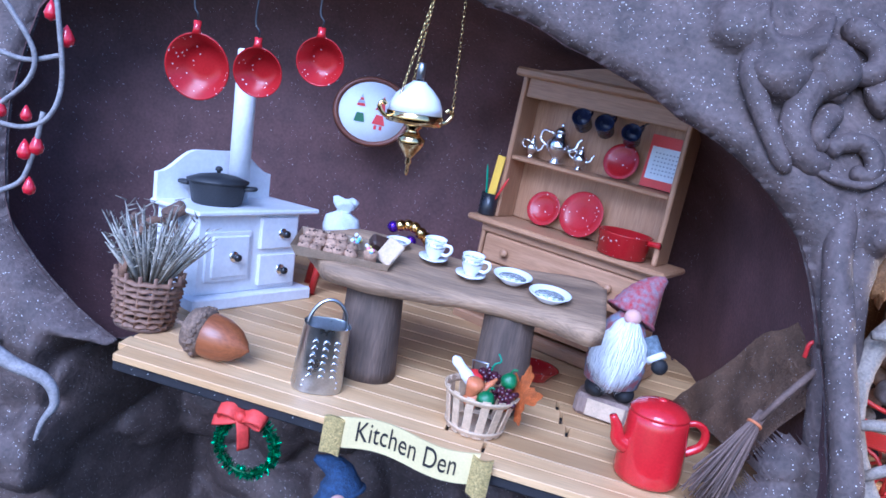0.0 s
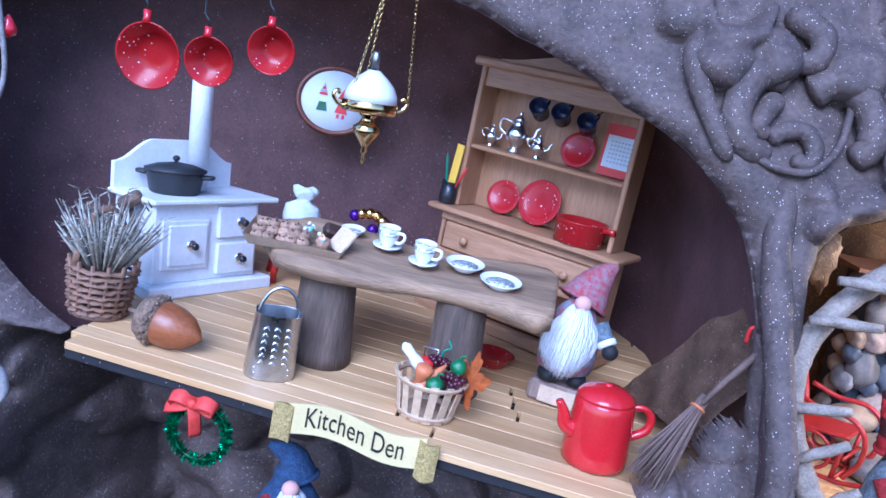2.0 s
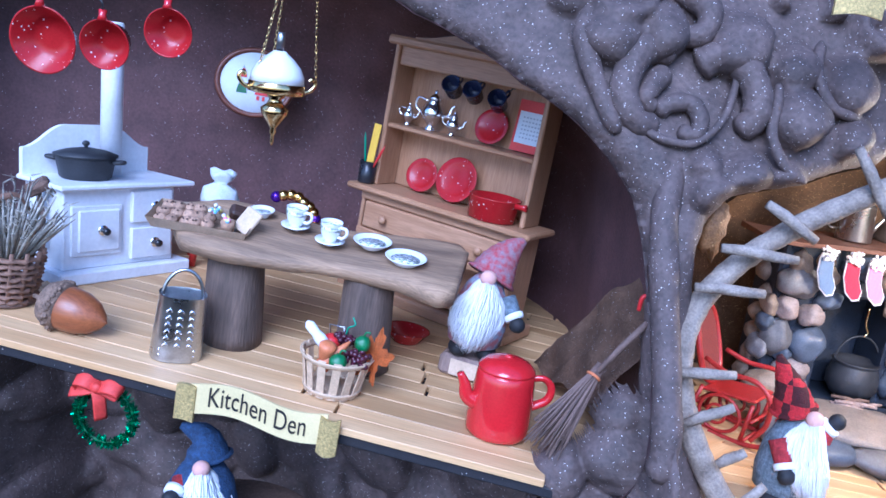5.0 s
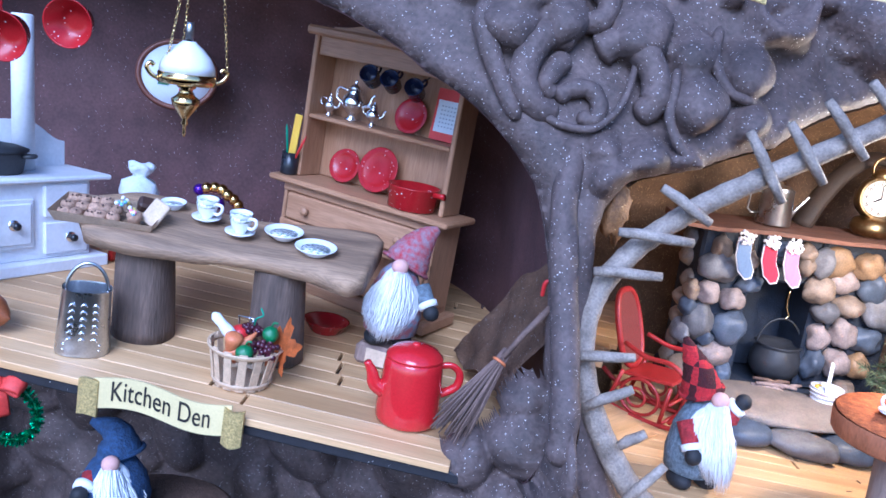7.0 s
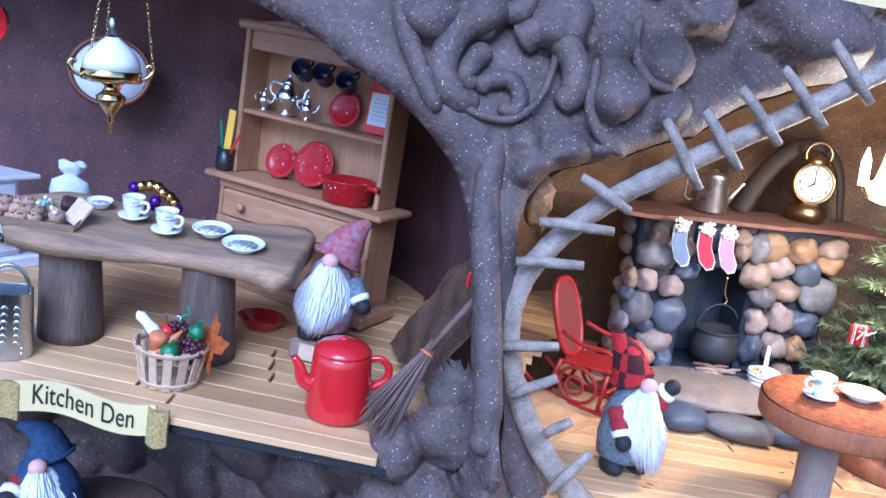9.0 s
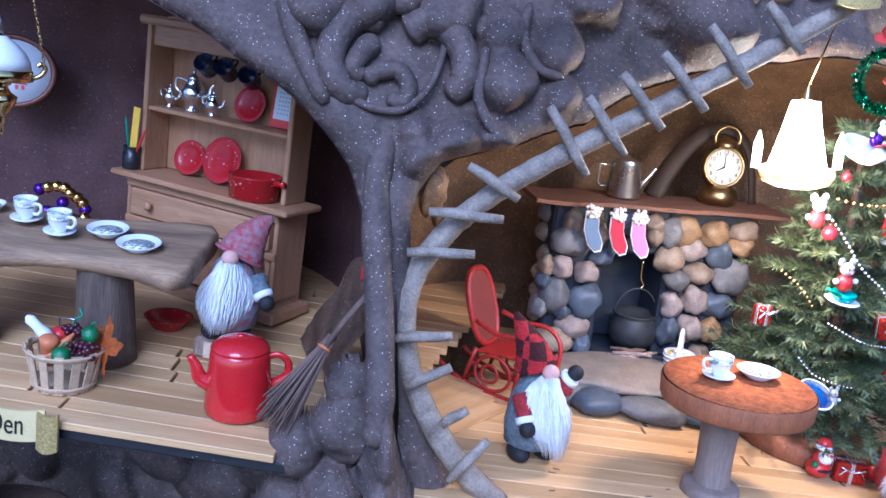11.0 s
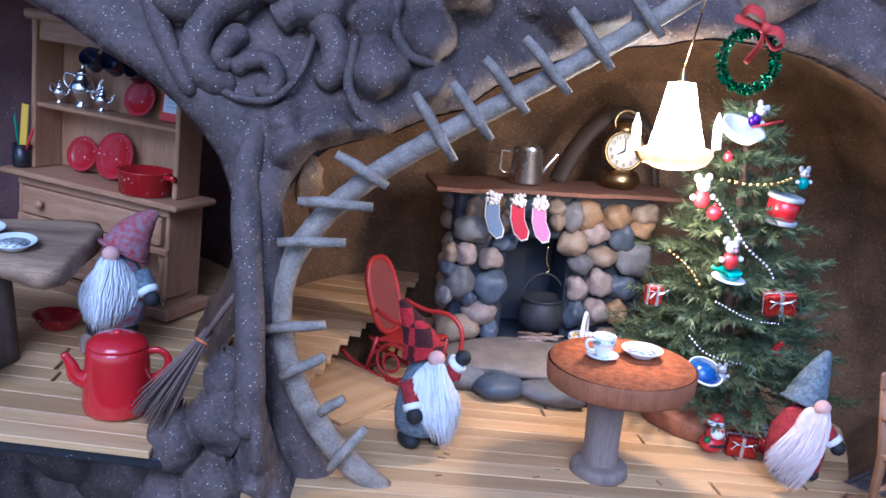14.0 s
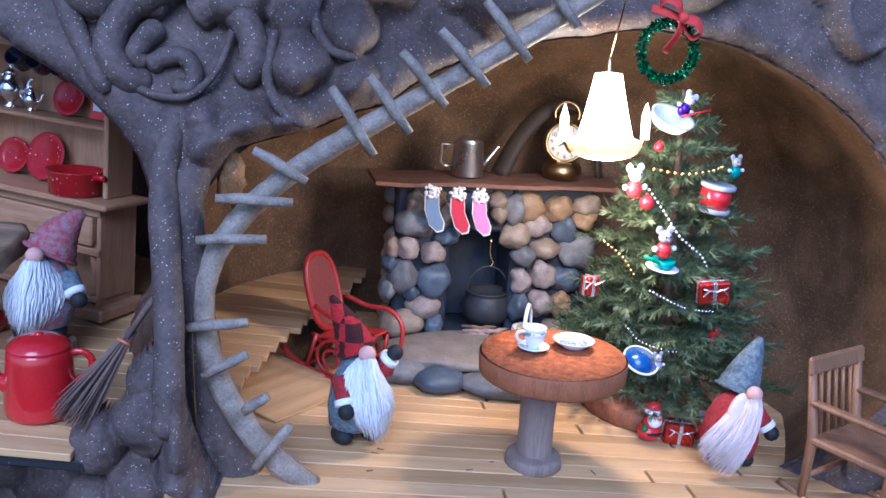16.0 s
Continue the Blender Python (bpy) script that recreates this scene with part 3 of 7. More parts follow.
def den_table():
    m = stand(KITCHEN, -0.004, 0.42, -10, 0.9)
    t = thing("driftwood_table", m, "low table with a wavy weathered driftwood top on two log legs", "table")
    b = bmesh.new()
    nx, ny = 60, 12
    zt = 0.0625
    top, bot = [], []
    x0, x1 = -0.070, 0.094
    for i in range(nx + 1):
        u = i / nx
        x = x0 + (x1 - x0) * u
        e = min(1, 6 * u + 0.35) * (1 if u < 0.96 else 1 - (u - 0.96) * 6)
        yf = (0.002 - 0.010 * math.sin(u * 6.0 + 0.3) - 0.016 * u) * 1.0 - 0.008
        yb = 0.050 + 0.008 * u + 0.004 * math.sin(u * 9)
        mid = (yf + yb) / 2
        for j in range(ny + 1):
            v = j / ny
            y = mid + (yf - mid + (yb - yf) * v) * e
            edge = min(v, 1 - v) * ny
            dz = -0.002 * max(0, 1 - edge) ** 2
            w = 0.0006 * noise.noise((x * 60, y * 200, 1)) + 0.0012 * math.sin(u * 7 + 1)
            up = SLOPE * (y - 0.012)
            top.append((x, y, zt + w + dz + up))
            bot.append((x, y + (0.003 if v < 0.2 else 0), zt + up - 0.0105 + 0.001 * noise.noise((x * 70, y * 70, 4)) - dz))
    n = ny + 1
    tot = len(top)
    faces = []
    for i in range(nx):
        for j in range(ny):
            a = i * n + j
            faces.append((a, a + 1, a + n + 1, a + n))
            faces.append((tot + a, tot + a + n, tot + a + n + 1, tot + a + 1))
        faces.append((i * n, (i + 1) * n, tot + (i + 1) * n, tot + i * n))
        faces.append((i * n + ny, tot + i * n + ny, tot + (i + 1) * n + ny, (i + 1) * n + ny))
    for i in (0, nx):
        for j in range(ny):
            faces.append((i * n + j, i * n + j + 1, tot + i * n + j + 1, tot + i * n + j))
    put(b, top + bot, faces)
    part("tabletop", b, DRIFT, t)
    for x, y, r in ((-0.024, 0.005, 0.0158), (0.049, 0.010, 0.0145)):
        b = bmesh.new()
        n = 28
        verts, faces = [], []
        for j in range(9):
            z = 0.0545 * j / 8
            for k in range(n):
                a = 2 * math.pi * k / n
                rr = r * (1.06 - 0.12 * j / 8 + 0.05 * noise.noise((math.cos(a) * 1.6 + x * 90, math.sin(a) * 1.6, j * 0.1)))
                verts.append((x + rr * math.cos(a) - 0.0004 * j, y + rr * math.sin(a), z))
        for j in range(8):
            for k in range(n):
                faces.append((j * n + k, j * n + (k + 1) % n, (j + 1) * n + (k + 1) % n, (j + 1) * n + k))
        faces.append(tuple(range(n)))
        put(b, verts, faces)
        part("leg", b, DRIFTV, t, "dark weathered log leg")
    return m


TABLE = den_table()

# ---- parlour: the large things ----
def fireplace():
    m = stand(PARLOUR, 0.385, 0.515, -3, 0.4, 0.017)
    f = thing("stone_fireplace", m, "fireplace of rounded river pebbles with a dark hearth opening", "fireplace")
    r = random.Random(11)
    H = 0.110
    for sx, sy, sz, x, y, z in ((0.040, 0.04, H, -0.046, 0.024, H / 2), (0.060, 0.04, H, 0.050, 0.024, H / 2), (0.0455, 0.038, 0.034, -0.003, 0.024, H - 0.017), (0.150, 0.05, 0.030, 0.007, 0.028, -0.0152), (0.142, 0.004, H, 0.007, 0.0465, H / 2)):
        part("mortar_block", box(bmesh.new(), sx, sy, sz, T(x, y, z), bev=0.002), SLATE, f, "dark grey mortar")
    left = [(140, 490, 60, 85, 0), (145, 572, 125, 85, 1), (120, 650, 70, 75, 2), (75, 650, 45, 60, 0), (200, 665, 75, 65, 2), (240, 615, 80, 55, 3), (105, 740, 85, 110, 1),
            (70, 700, 50, 60, 3), (205, 755, 105, 105, 3), (65, 780, 50, 70, 1), (135, 790, 50, 50, 3), (178, 842, 110, 85, 2), (115, 895, 130, 90, 0), (215, 900, 60, 60, 3),
            (210, 480, 50, 50, 4), (230, 550, 60, 70, 0), (300, 440, 80, 50, 3), (395, 465, 60, 60, 0), (330, 500, 70, 70, 3)]
    right = [(400, 530, 50, 75, 0), (450, 520, 75, 95, 1), (500, 485, 100, 90, 4), (593, 490, 85, 85, 4), (685, 480, 90, 70, 0), (460, 605, 105, 80, 0), (535, 573, 90, 70, 2),
             (620, 580, 80, 90, 3), (682, 550, 80, 70, 4), (490, 670, 80, 65, 1), (560, 648, 90, 65, 0), (665, 650, 125, 110, 1), (490, 752, 60, 80, 2), (560, 730, 75, 90, 2),
             (640, 745, 90, 85, 3), (560, 825, 75, 85, 2), (630, 830, 75, 80, 4), (490, 840, 60, 90, 3), (605, 915, 70, 60, 0)]
    k = 0.00044 / 1.905
    for cx, cz, w, h, kind in left + right:
        b = ball(bmesh.new(), w * k * 0.53, r.uniform(0.008, 0.011), h * k * 0.53, sub=3, rough=0.34, seed=r.uniform(0, 99))
        part("stone", b, STONE_MATS[kind], f, m=T((cx - 362) * k - 0.0014, 0.002 + r.uniform(-0.002, 0.002), min((930 - cz) * k, 0.1075 - h * k * 0.6)) @ pose(0, 0, 0, 0, r.uniform(-14, 14), 0))
    for sx, n in ((-0.066, 7), (0.080, 7)):
        for i in range(n):
            b = ball(bmesh.new(), 0.007, 0.009, 0.008, sub=2, rough=0.25, seed=r.uniform(0, 99))
            part("stone", b, r.choice(STONE_MATS), f, m=T(sx, 0.014 + r.uniform(0, 0.012), 0.009 + i * 0.0150))
    mt = bmesh.new()
    n = 20
    verts = []
    for i in range(n + 1):
        u = i / n
        x = -0.083 + 0.19 * u
        yf, yb = -0.007 + 0.003 * noise.noise((x * 40, 0, 2)), 0.045
        z = H + 0.002 * noise.noise((x * 25, 5, 2))
        verts += [(x, yf, z), (x, yb, z), (x, yb, z + 0.004), (x, yf, z + 0.0028 + 0.0008 * noise.noise((x * 90, 1, 1)))]
    faces = [(0, 1, 2, 3), tuple(4 * n + k for k in (3, 2, 1, 0))]
    for i in range(n):
        for k in range(4):
            faces.append((4 * i + k, 4 * i + (k + 1) % 4, 4 * i + 4 + (k + 1) % 4, 4 * i + 4 + k))
    put(mt, verts, faces, smooth=False)
    part("mantel_shelf", mt, MANTELWOOD, f, "thin bark-brown wooden mantel shelf")
    return m


FIRE = fireplace()

# the hearth: a flat slab on dark pebbles
b = ball(bmesh.new(), 0.068, 0.034, 0.007, sub=4, rough=0.12, seed=4)
solid("hearth_slab", b, HEARTHSTONE, stand(PARLOUR, 0.368, 0.480, -4, 0.5, 0.016), "flat pale sandstone hearth slab on dark stones", "hearth")
rr = random.Random(2)
for i, (x, y, w) in enumerate(((0.318, 0.462, 0.020), (0.338, 0.447, 0.019), (0.372, 0.440, 0.024), (0.405, 0.444, 0.018), (0.432, 0.452, 0.02))):
    b = ball(bmesh.new(), w, 0.014, 0.0085, sub=3, rough=0.15, seed=i * 3.7)
    solid("hearth_stone", b, STONE_MATS[3 if i % 2 else 1], stand(PARLOUR, x, y, rr.uniform(-20, 20), 1, 0.007), "smooth dark grey river stone under the hearth slab", "stone", "stones under the hearth")


def ladder():
    l = thing("twig_ladder", T(0.244, 0.328, -0.05), "curved grey twig ladder with short branch rungs", "ladder")
    o = Vector((0.244, 0.328, -0.05))
    ctrl = [(0.2440, 0.330, -0.0535), (0.2225, 0.333, -0.031), (0.2060, 0.338, -0.004), (0.1985, 0.345, 0.019), (0.1975, 0.350, 0.041), (0.2050, 0.354, 0.062),
            (0.2210, 0.354, 0.082), (0.2445, 0.351, 0.1015), (0.2750, 0.346, 0.120), (0.3060, 0.342, 0.137), (0.3430, 0.338, 0.158), (0.3740, 0.335, 0.1765), (0.41, 0.33, 0.200)]
    pts = [p - o for p in curve_pts(ctrl, 8)]
    n = len(pts)
    rs = [0.0062 - 0.0018 * i / n + 0.0006 * noise.noise((i * 0.7, 0, 0)) for i in range(n)]
    part("stringer", tube(bmesh.new(), pts, rs, 12), TWIG, l)
    rungs = [((0.1965, 0.348, 0.0700), (0.2275, 0.344, 0.0700)), ((0.2060, 0.348, 0.0890), (0.2400, 0.344, 0.0865)), ((0.2235, 0.348, 0.1105), (0.2465, 0.344, 0.0960)),
             ((0.2585, 0.345, 0.1385), (0.2770, 0.341, 0.1080)), ((0.2755, 0.343, 0.1435), (0.2935, 0.339, 0.1180)), ((0.2900, 0.341, 0.1545), (0.3095, 0.337, 0.1305)),
             ((0.3075, 0.339, 0.1640), (0.3285, 0.335, 0.1395)), ((0.3280, 0.338, 0.1770), (0.3480, 0.334, 0.1510)), ((0.3530, 0.336, 0.1880), (0.3700, 0.331, 0.1660)),
             ((0.1900, 0.340, 0.0310), (0.2175, 0.337, 0.0330)), ((0.1965, 0.334, 0.0095), (0.2165, 0.331, 0.0200)),
             ((0.2135, 0.332, -0.0090), (0.2250, 0.330, -0.0010)), ((0.2175, 0.328, -0.0360), (0.2345, 0.326, -0.0150))]
    for i, (a, c) in enumerate(rungs):
        a, c = Vector(a) - o, Vector(c) - o
        k = Vector((0, -0.004, 0))
        pp = [a + k, a.lerp(c, 0.35) + k + Vector((0, 0, 0.0006)), a.lerp(c, 0.7) + k, c + k]
        part("rung", tube(bmesh.new(), pp, [0.0021, 0.0027, 0.0025, 0.0021], 9), TWIG, l)


ladder()


# ---- more materials ----
STRAW = mat("woven_splint", (0.36, 0.20, 0.12), 0.65, vary=0.4, size=250, bump=0.3, island=True, rand=0.3)
PALE = mat("pale_splint", (0.62, 0.45, 0.28), 0.6, vary=0.25, size=300, bump=0.2, rand=0.2)
HERB = mat("dried_herb", (0.62, 0.56, 0.45), 0.8, vary=0.5, size=400, island=True, rand=0.5)
HUSK = mat("dry_brown_bark", (0.20, 0.12, 0.08), 0.85, vary=0.5, size=300, bump=0.5)
ACORN = mat("acorn_nut", (0.34, 0.11, 0.035), 0.35, vary=0.4, size=90, stretch=(0.2, 1, 1), bump=0.08)
ACORNCAP = mat("acorn_cap", (0.26, 0.17, 0.11), 0.85, vary=0.5, size=300, bump=0.8)
CHINA = mat("white_china", (0.82, 0.83, 0.84), 0.15, vary=0.05, bump=0.0, clear=0.3)
FLORAL = mat("flower_painted_china", (0.82, 0.82, 0.80), 0.15, size=420, bump=0.0, color2=(0.22, 0.26, 0.20), clear=0.3, hard=0.06)
COOKIE = mat("biscuit", (0.50, 0.31, 0.19), 0.8, vary=0.4, size=500, bump=0.4, rand=0.3)
CHOC = mat("chocolate", (0.06, 0.03, 0.02), 0.5, vary=0.3)
PAPER = mat("kraft_paper", (0.62, 0.47, 0.32), 0.75, vary=0.2, bump=0.2)
SACK = mat("white_cloth", (0.72, 0.76, 0.80), 0.85, vary=0.15, size=200, bump=0.4)
CARROT = mat("orange_carrot", (0.62, 0.20, 0.07), 0.5, vary=0.25)
GREEN = mat("green_vegetable", (0.03, 0.17, 0.05), 0.4, vary=0.35)
GRAPE = mat("dark_grape", (0.09, 0.015, 0.03), 0.3, vary=0.4, island=True, rand=0.4)
TOMATO = mat("tomato_red", (0.60, 0.03, 0.03), 0.3, vary=0.2)
MAPLE = mat("orange_leaf", (0.72, 0.19, 0.03), 0.7, vary=0.4, size=200)
CREAM = mat("parchment", (0.68, 0.55, 0.26), 0.6, vary=0.12, size=60, bump=0.05)
GLIT = mat("gold_glitter", (0.80, 0.60, 0.22), 0.4, metal=0.6, vary=0.5, size=900, fine=2500, bump=0.5)
INK = mat("black_ink", (0.015, 0.012, 0.012), 0.6, bump=0)
TINSEL = mat("green_tinsel", (0.01, 0.33, 0.12), 0.22, metal=0.8, vary=0.4, island=True, rand=0.6, bump=0)
BOW = mat("red_ribbon", (0.62, 0.05, 0.035), 0.6, vary=0.2, size=400, bump=0.2)
NAVY = mat("navy_enamel", (0.012, 0.018, 0.06), 0.25, vary=0.3, bump=0.02)
YELLOW = mat("yellow_wood", (0.75, 0.48, 0.04), 0.5, vary=0.1)
PENGREEN = mat("green_pencil", (0.03, 0.25, 0.13), 0.5, vary=0.1)
BEARD = mat("white_wool", (0.80, 0.81, 0.84), 0.9, vary=0.15, size=300, bump=0, island=True, rand=0.15)
PINKBEARD = mat("cream_wool", (0.74, 0.62, 0.58), 0.9, vary=0.15, size=300, bump=0, island=True, rand=0.15)
SKIN = mat("pale_felt", (0.62, 0.36, 0.30), 0.85, vary=0.1, bump=0.2)
KNITGREY = mat("blue_grey_knit", (0.22, 0.27, 0.32), 0.95, vary=0.6, size=420, fine=1500, bump=1.0)
KNITRED = mat("red_grey_knit", (0.38, 0.035, 0.045), 0.95, size=330, fine=1300, bump=1.0, color2=(0.28, 0.22, 0.25), hard=0.2)
KNITBLUE = mat("grey_blue_knit", (0.25, 0.29, 0.36), 0.95, size=260, fine=1300, bump=1.0, color2=(0.36, 0.12, 0.13), hard=0.12)
PLAID = mat("red_black_plaid", (0.48, 0.015, 0.02), 0.95, size=500, fine=1400, bump=0.8, vary=0.5)
check = PLAID.node_tree.nodes.new("ShaderNodeTexChecker")
check.inputs["Scale"].default_value = 105.0
check.inputs["Color1"].default_value, check.inputs["Color2"].default_value = (1, 1, 1, 1), (0.12, 0.2, 0.25, 1)
weave = PLAID.node_tree.nodes.new("ShaderNodeMix")
weave.data_type, weave.blend_type = "RGBA", "MULTIPLY"
weave.inputs["Factor"].default_value = 1.0
shade = PLAID.node_tree.nodes["Principled BSDF"].inputs["Base Color"]
PLAID.node_tree.links.new(PLAID.node_tree.nodes["Texture Coordinate"].outputs["Object"], check.inputs["Vector"])
PLAID.node_tree.links.new(shade.links[0].from_socket, weave.inputs["A"])
PLAID.node_tree.links.new(check.outputs["Color"], weave.inputs["B"])
PLAID.node_tree.links.new(weave.outputs["Result"], shade)
REDKNIT = mat("red_knit", (0.42, 0.03, 0.035), 0.95, vary=0.5, size=400, fine=1500, bump=0.9)
WHITEFELT = mat("white_felt", (0.78, 0.78, 0.80), 0.9, vary=0.1, bump=0.3)
DENIM = mat("blue_knit", (0.04, 0.075, 0.17), 0.95, vary=0.5, size=300, bump=0.8)
BOOT = mat("black_felt", (0.012, 0.012, 0.014), 0.7, vary=0.3, bump=0.2)
SPLIT = mat("split_log", (0.34, 0.24, 0.19), 0.85, vary=0.4, size=150, stretch=(1, 1, 0.2), bump=0.5)
BROOM = mat("broom_twig", (0.20, 0.13, 0.10), 0.8, vary=0.4, island=True, rand=0.4)
SLICE = mat("wood_slice", (0.40, 0.13, 0.04), 0.95, shine=0.15, vary=0.5, size=220, fine=1000, bump=0.8, color2=(0.20, 0.06, 0.025))
SLICEBARK = mat("orange_bark", (0.34, 0.12, 0.045), 0.7, vary=0.35, size=120, stretch=(1, 1, 0.3), bump=0.4)
LOGGREY = mat("grey_peeled_log", (0.27, 0.20, 0.16), 0.7, vary=0.35, size=90, stretch=(1, 1, 0.15), bump=0.3)
NEEDLE = mat("fir_needle", (0.125, 0.165, 0.07), 0.6, vary=0.4, island=True, rand=0.5, bump=0)
GLOW = mat("lit_shade", (1.0, 0.78, 0.45), 0.5, vary=0.02, bump=0, emit=70.0)
GLOWGOLD = mat("lit_frill", (1.0, 0.66, 0.26), 0.4, vary=0.3, size=200, bump=0.2, emit=1.0)
CANDLE = mat("candle_glass", (1.0, 0.82, 0.55), 0.4, vary=0.02, bump=0, emit=5.0)
FOIL = mat("red_foil", (0.50, 0.03, 0.015), 0.25, metal=0.5, vary=0.4, size=150, bump=0.25)
SILVERRIB = mat("silver_ribbon", (0.8, 0.8, 0.82), 0.25, metal=0.8, vary=0.1)
GOLDBEAD = mat("gold_bead", (0.9, 0.62, 0.2), 0.15, metal=1, vary=0.1, bump=0)
PURPLE = mat("purple_foil", (0.12, 0.03, 0.42), 0.15, metal=0.7, vary=0.2, bump=0)
PINK = mat("pink_felt", (0.75, 0.20, 0.38), 0.8, vary=0.15)
LILAC = mat("light_pink_felt", (0.72, 0.20, 0.42), 0.8, vary=0.15)
BLUEFELT = mat("blue_grey_felt", (0.16, 0.22, 0.34), 0.8, vary=0.15)
REDDARK = mat("dark_red_felt", (0.45, 0.02, 0.05), 0.8, vary=0.15)
LACE = mat("white_lace", (0.8, 0.76, 0.74), 0.7, vary=0.15, bump=0.3)
BLUEPAINT = mat("blue_glaze", (0.02, 0.08, 0.30), 0.2, vary=0.2, clear=0.4)
TEAL = mat("teal_paint", (0.02, 0.26, 0.26), 0.4, vary=0.2)
GREYPLASTIC = mat("grey_paint", (0.42, 0.42, 0.44), 0.4, vary=0.2)
CHAIRWOOD = mat("brown_stained_wood", (0.30, 0.15, 0.07), 0.5, vary=0.35, size=150, stretch=(1, 1, 0.12), bump=0.1)
BERRY = mat("red_berry", (0.55, 0.015, 0.03), 0.2, vary=0.2, clear=0.5, bump=0)
PALETWIG = mat("pale_twig", (0.34, 0.31, 0.30), 0.8, vary=0.4, size=200, bump=0.4)
REDWIRE = mat("red_cord", (0.55, 0.02, 0.02), 0.5, vary=0.2)
CALENDAR = mat("white_paper", (0.72, 0.76, 0.82), 0.7, vary=0.06)
CALRED = mat("red_card", (0.62, 0.06, 0.05), 0.6, vary=0.1)
GREYINK = mat("grey_print", (0.38, 0.42, 0.5), 0.7, vary=0.05, bump=0)
FRAMEWOOD = mat("reddish_frame", (0.17, 0.06, 0.035), 0.4, vary=0.3, bump=0.1)
DIAL = mat("clock_dial", (0.75, 0.72, 0.66), 0.4, vary=0.04, bump=0)


def arc(cx, cy, r, a0, a1, n=12, plane="xz"):
    out = []
    for i in range(n + 1):
        a = radians(a0 + (a1 - a0) * i / n)
        u, v = cx + r * math.cos(a), cy + r * math.sin(a)
        out.append((u, 0, v) if plane == "xz" else (u, v, 0))
    return out


def on(m, x, y, z):
    """The place of a local point of a pose."""
    return m @ Vector((x, y, z))


def stand_on(m, x, y, z, yaw=0.0):
    """A pose resting on a local point of another thing's pose."""
    return m @ T(x, y, z) @ pose(0, 0, 0, 0, 0, yaw)


# ---- kitchen: pans on their hooks ----
def pan(x, y, z, r, tilt, label, mats):
    m = T(x, y, z) @ pose(0, 0, 0, 90 + tilt, 0, -6)
    p = thing("hanging_pan", m, label, "pan", "red pans on hooks")
    prof = [(r * 0.66, -0.010), (r * 0.70, -0.0105), (r * 0.95, 0.0), (r * 1.0, 0.0008), (r * 1.0, 0.0016), (r * 0.94, 0.0012), (r * 0.66, -0.0085), (r * 0.3, -0.0088), (0.0003, -0.0088)]
    part("bowl", lathe(bmesh.new(), prof, 36), mats, p)
    part("handle", tube(bmesh.new(), [(0, r * 0.95, 0.0004), (0, r * 1.12, 0), (0, r * 1.32, -0.001)], [0.0028, 0.0019, 0.0022], 10), RED, p)
    h = r * 1.3
    part("wire_hook", tube(bmesh.new(), curve_pts([(0, h, 0), (0.0015, h + 0.004, 0.002), (-0.001, h + 0.009, 0), (0.001, h + 0.03, -0.004), (0, h + 0.06, -0.01)], 5), 0.0005, 5), IRON, p, "thin dark wire hook")


pan(-0.1267, 0.4335, 0.1532, 0.0172, 9, "red enamel frying pan hanging face out on a wire", REDSPECK)
pan(-0.0950, 0.4309, 0.1536, 0.0129, 12, "small speckled red enamel pan hanging on a wire", REDSPECK)
pan(-0.0642, 0.4348, 0.1622, 0.0126, 8, "small red enamel bowl-shaped pan hanging on a wire", REDSPECK)

# oval picture on the wall
m = T(-0.0500, 0.615, 0.1330) @ pose(0, 0, 0, 82, 4, 6)
pic = thing("oval_picture", m, "oval picture in a reddish wooden frame with two small red-hatted shapes", "picture")
part("frame", lathe(bmesh.new(), [(0.0245, 0), (0.0250, 0.002), (0.0265, 0.0035), (0.0285, 0.003), (0.0295, 0.0)], 40, sy=0.88), FRAMEWOOD, pic)
part("picture_panel", lathe(bmesh.new(), [(0.0252, 0.0006), (0.0252, 0.0014), (0.0002, 0.0015)], 40, sy=0.88), CALENDAR, pic)
def print_shape(name, material, shapes):
    b = bmesh.new()
    for pts in shapes:
        put(b, [(x, y, 0.0022) for x, y in pts], [tuple(range(len(pts)))], smooth=False)
    part(name, b, material, pic)


print_shape("red_print", TOMATO, [[(0.0018, 0.002), (0.0092, 0.001), (0.0075, 0.0125)], [(0.0005, -0.0085), (0.0100, -0.0090), (0.0080, -0.0020), (0.0030, -0.0015)],
                                  [(-0.0122, 0.003), (-0.0058, 0.003), (-0.0064, 0.005), (-0.0115, 0.005)], [(-0.0105, 0.0072), (-0.0072, 0.0072), (-0.0078, 0.0092), (-0.0098, 0.0092)],
                                  [(0.0022, -0.0125), (0.0042, -0.0125), (0.0042, -0.0095), (0.0022, -0.0095)], [(0.0062, -0.0125), (0.0082, -0.0125), (0.0082, -0.0095), (0.0062, -0.0095)]])
print_shape("green_print", GREEN, [[(-0.0130, -0.0085), (-0.0050, -0.0085), (-0.0065, -0.0020), (-0.0115, -0.0020)]])
print_shape("grey_print", GREYINK, [[(-0.0118, 0.0052), (-0.0063, 0.0052), (-0.0068, 0.0070), (-0.0110, 0.0070)], [(-0.0096, 0.0094), (-0.0080, 0.0094), (-0.0088, 0.0120)]])


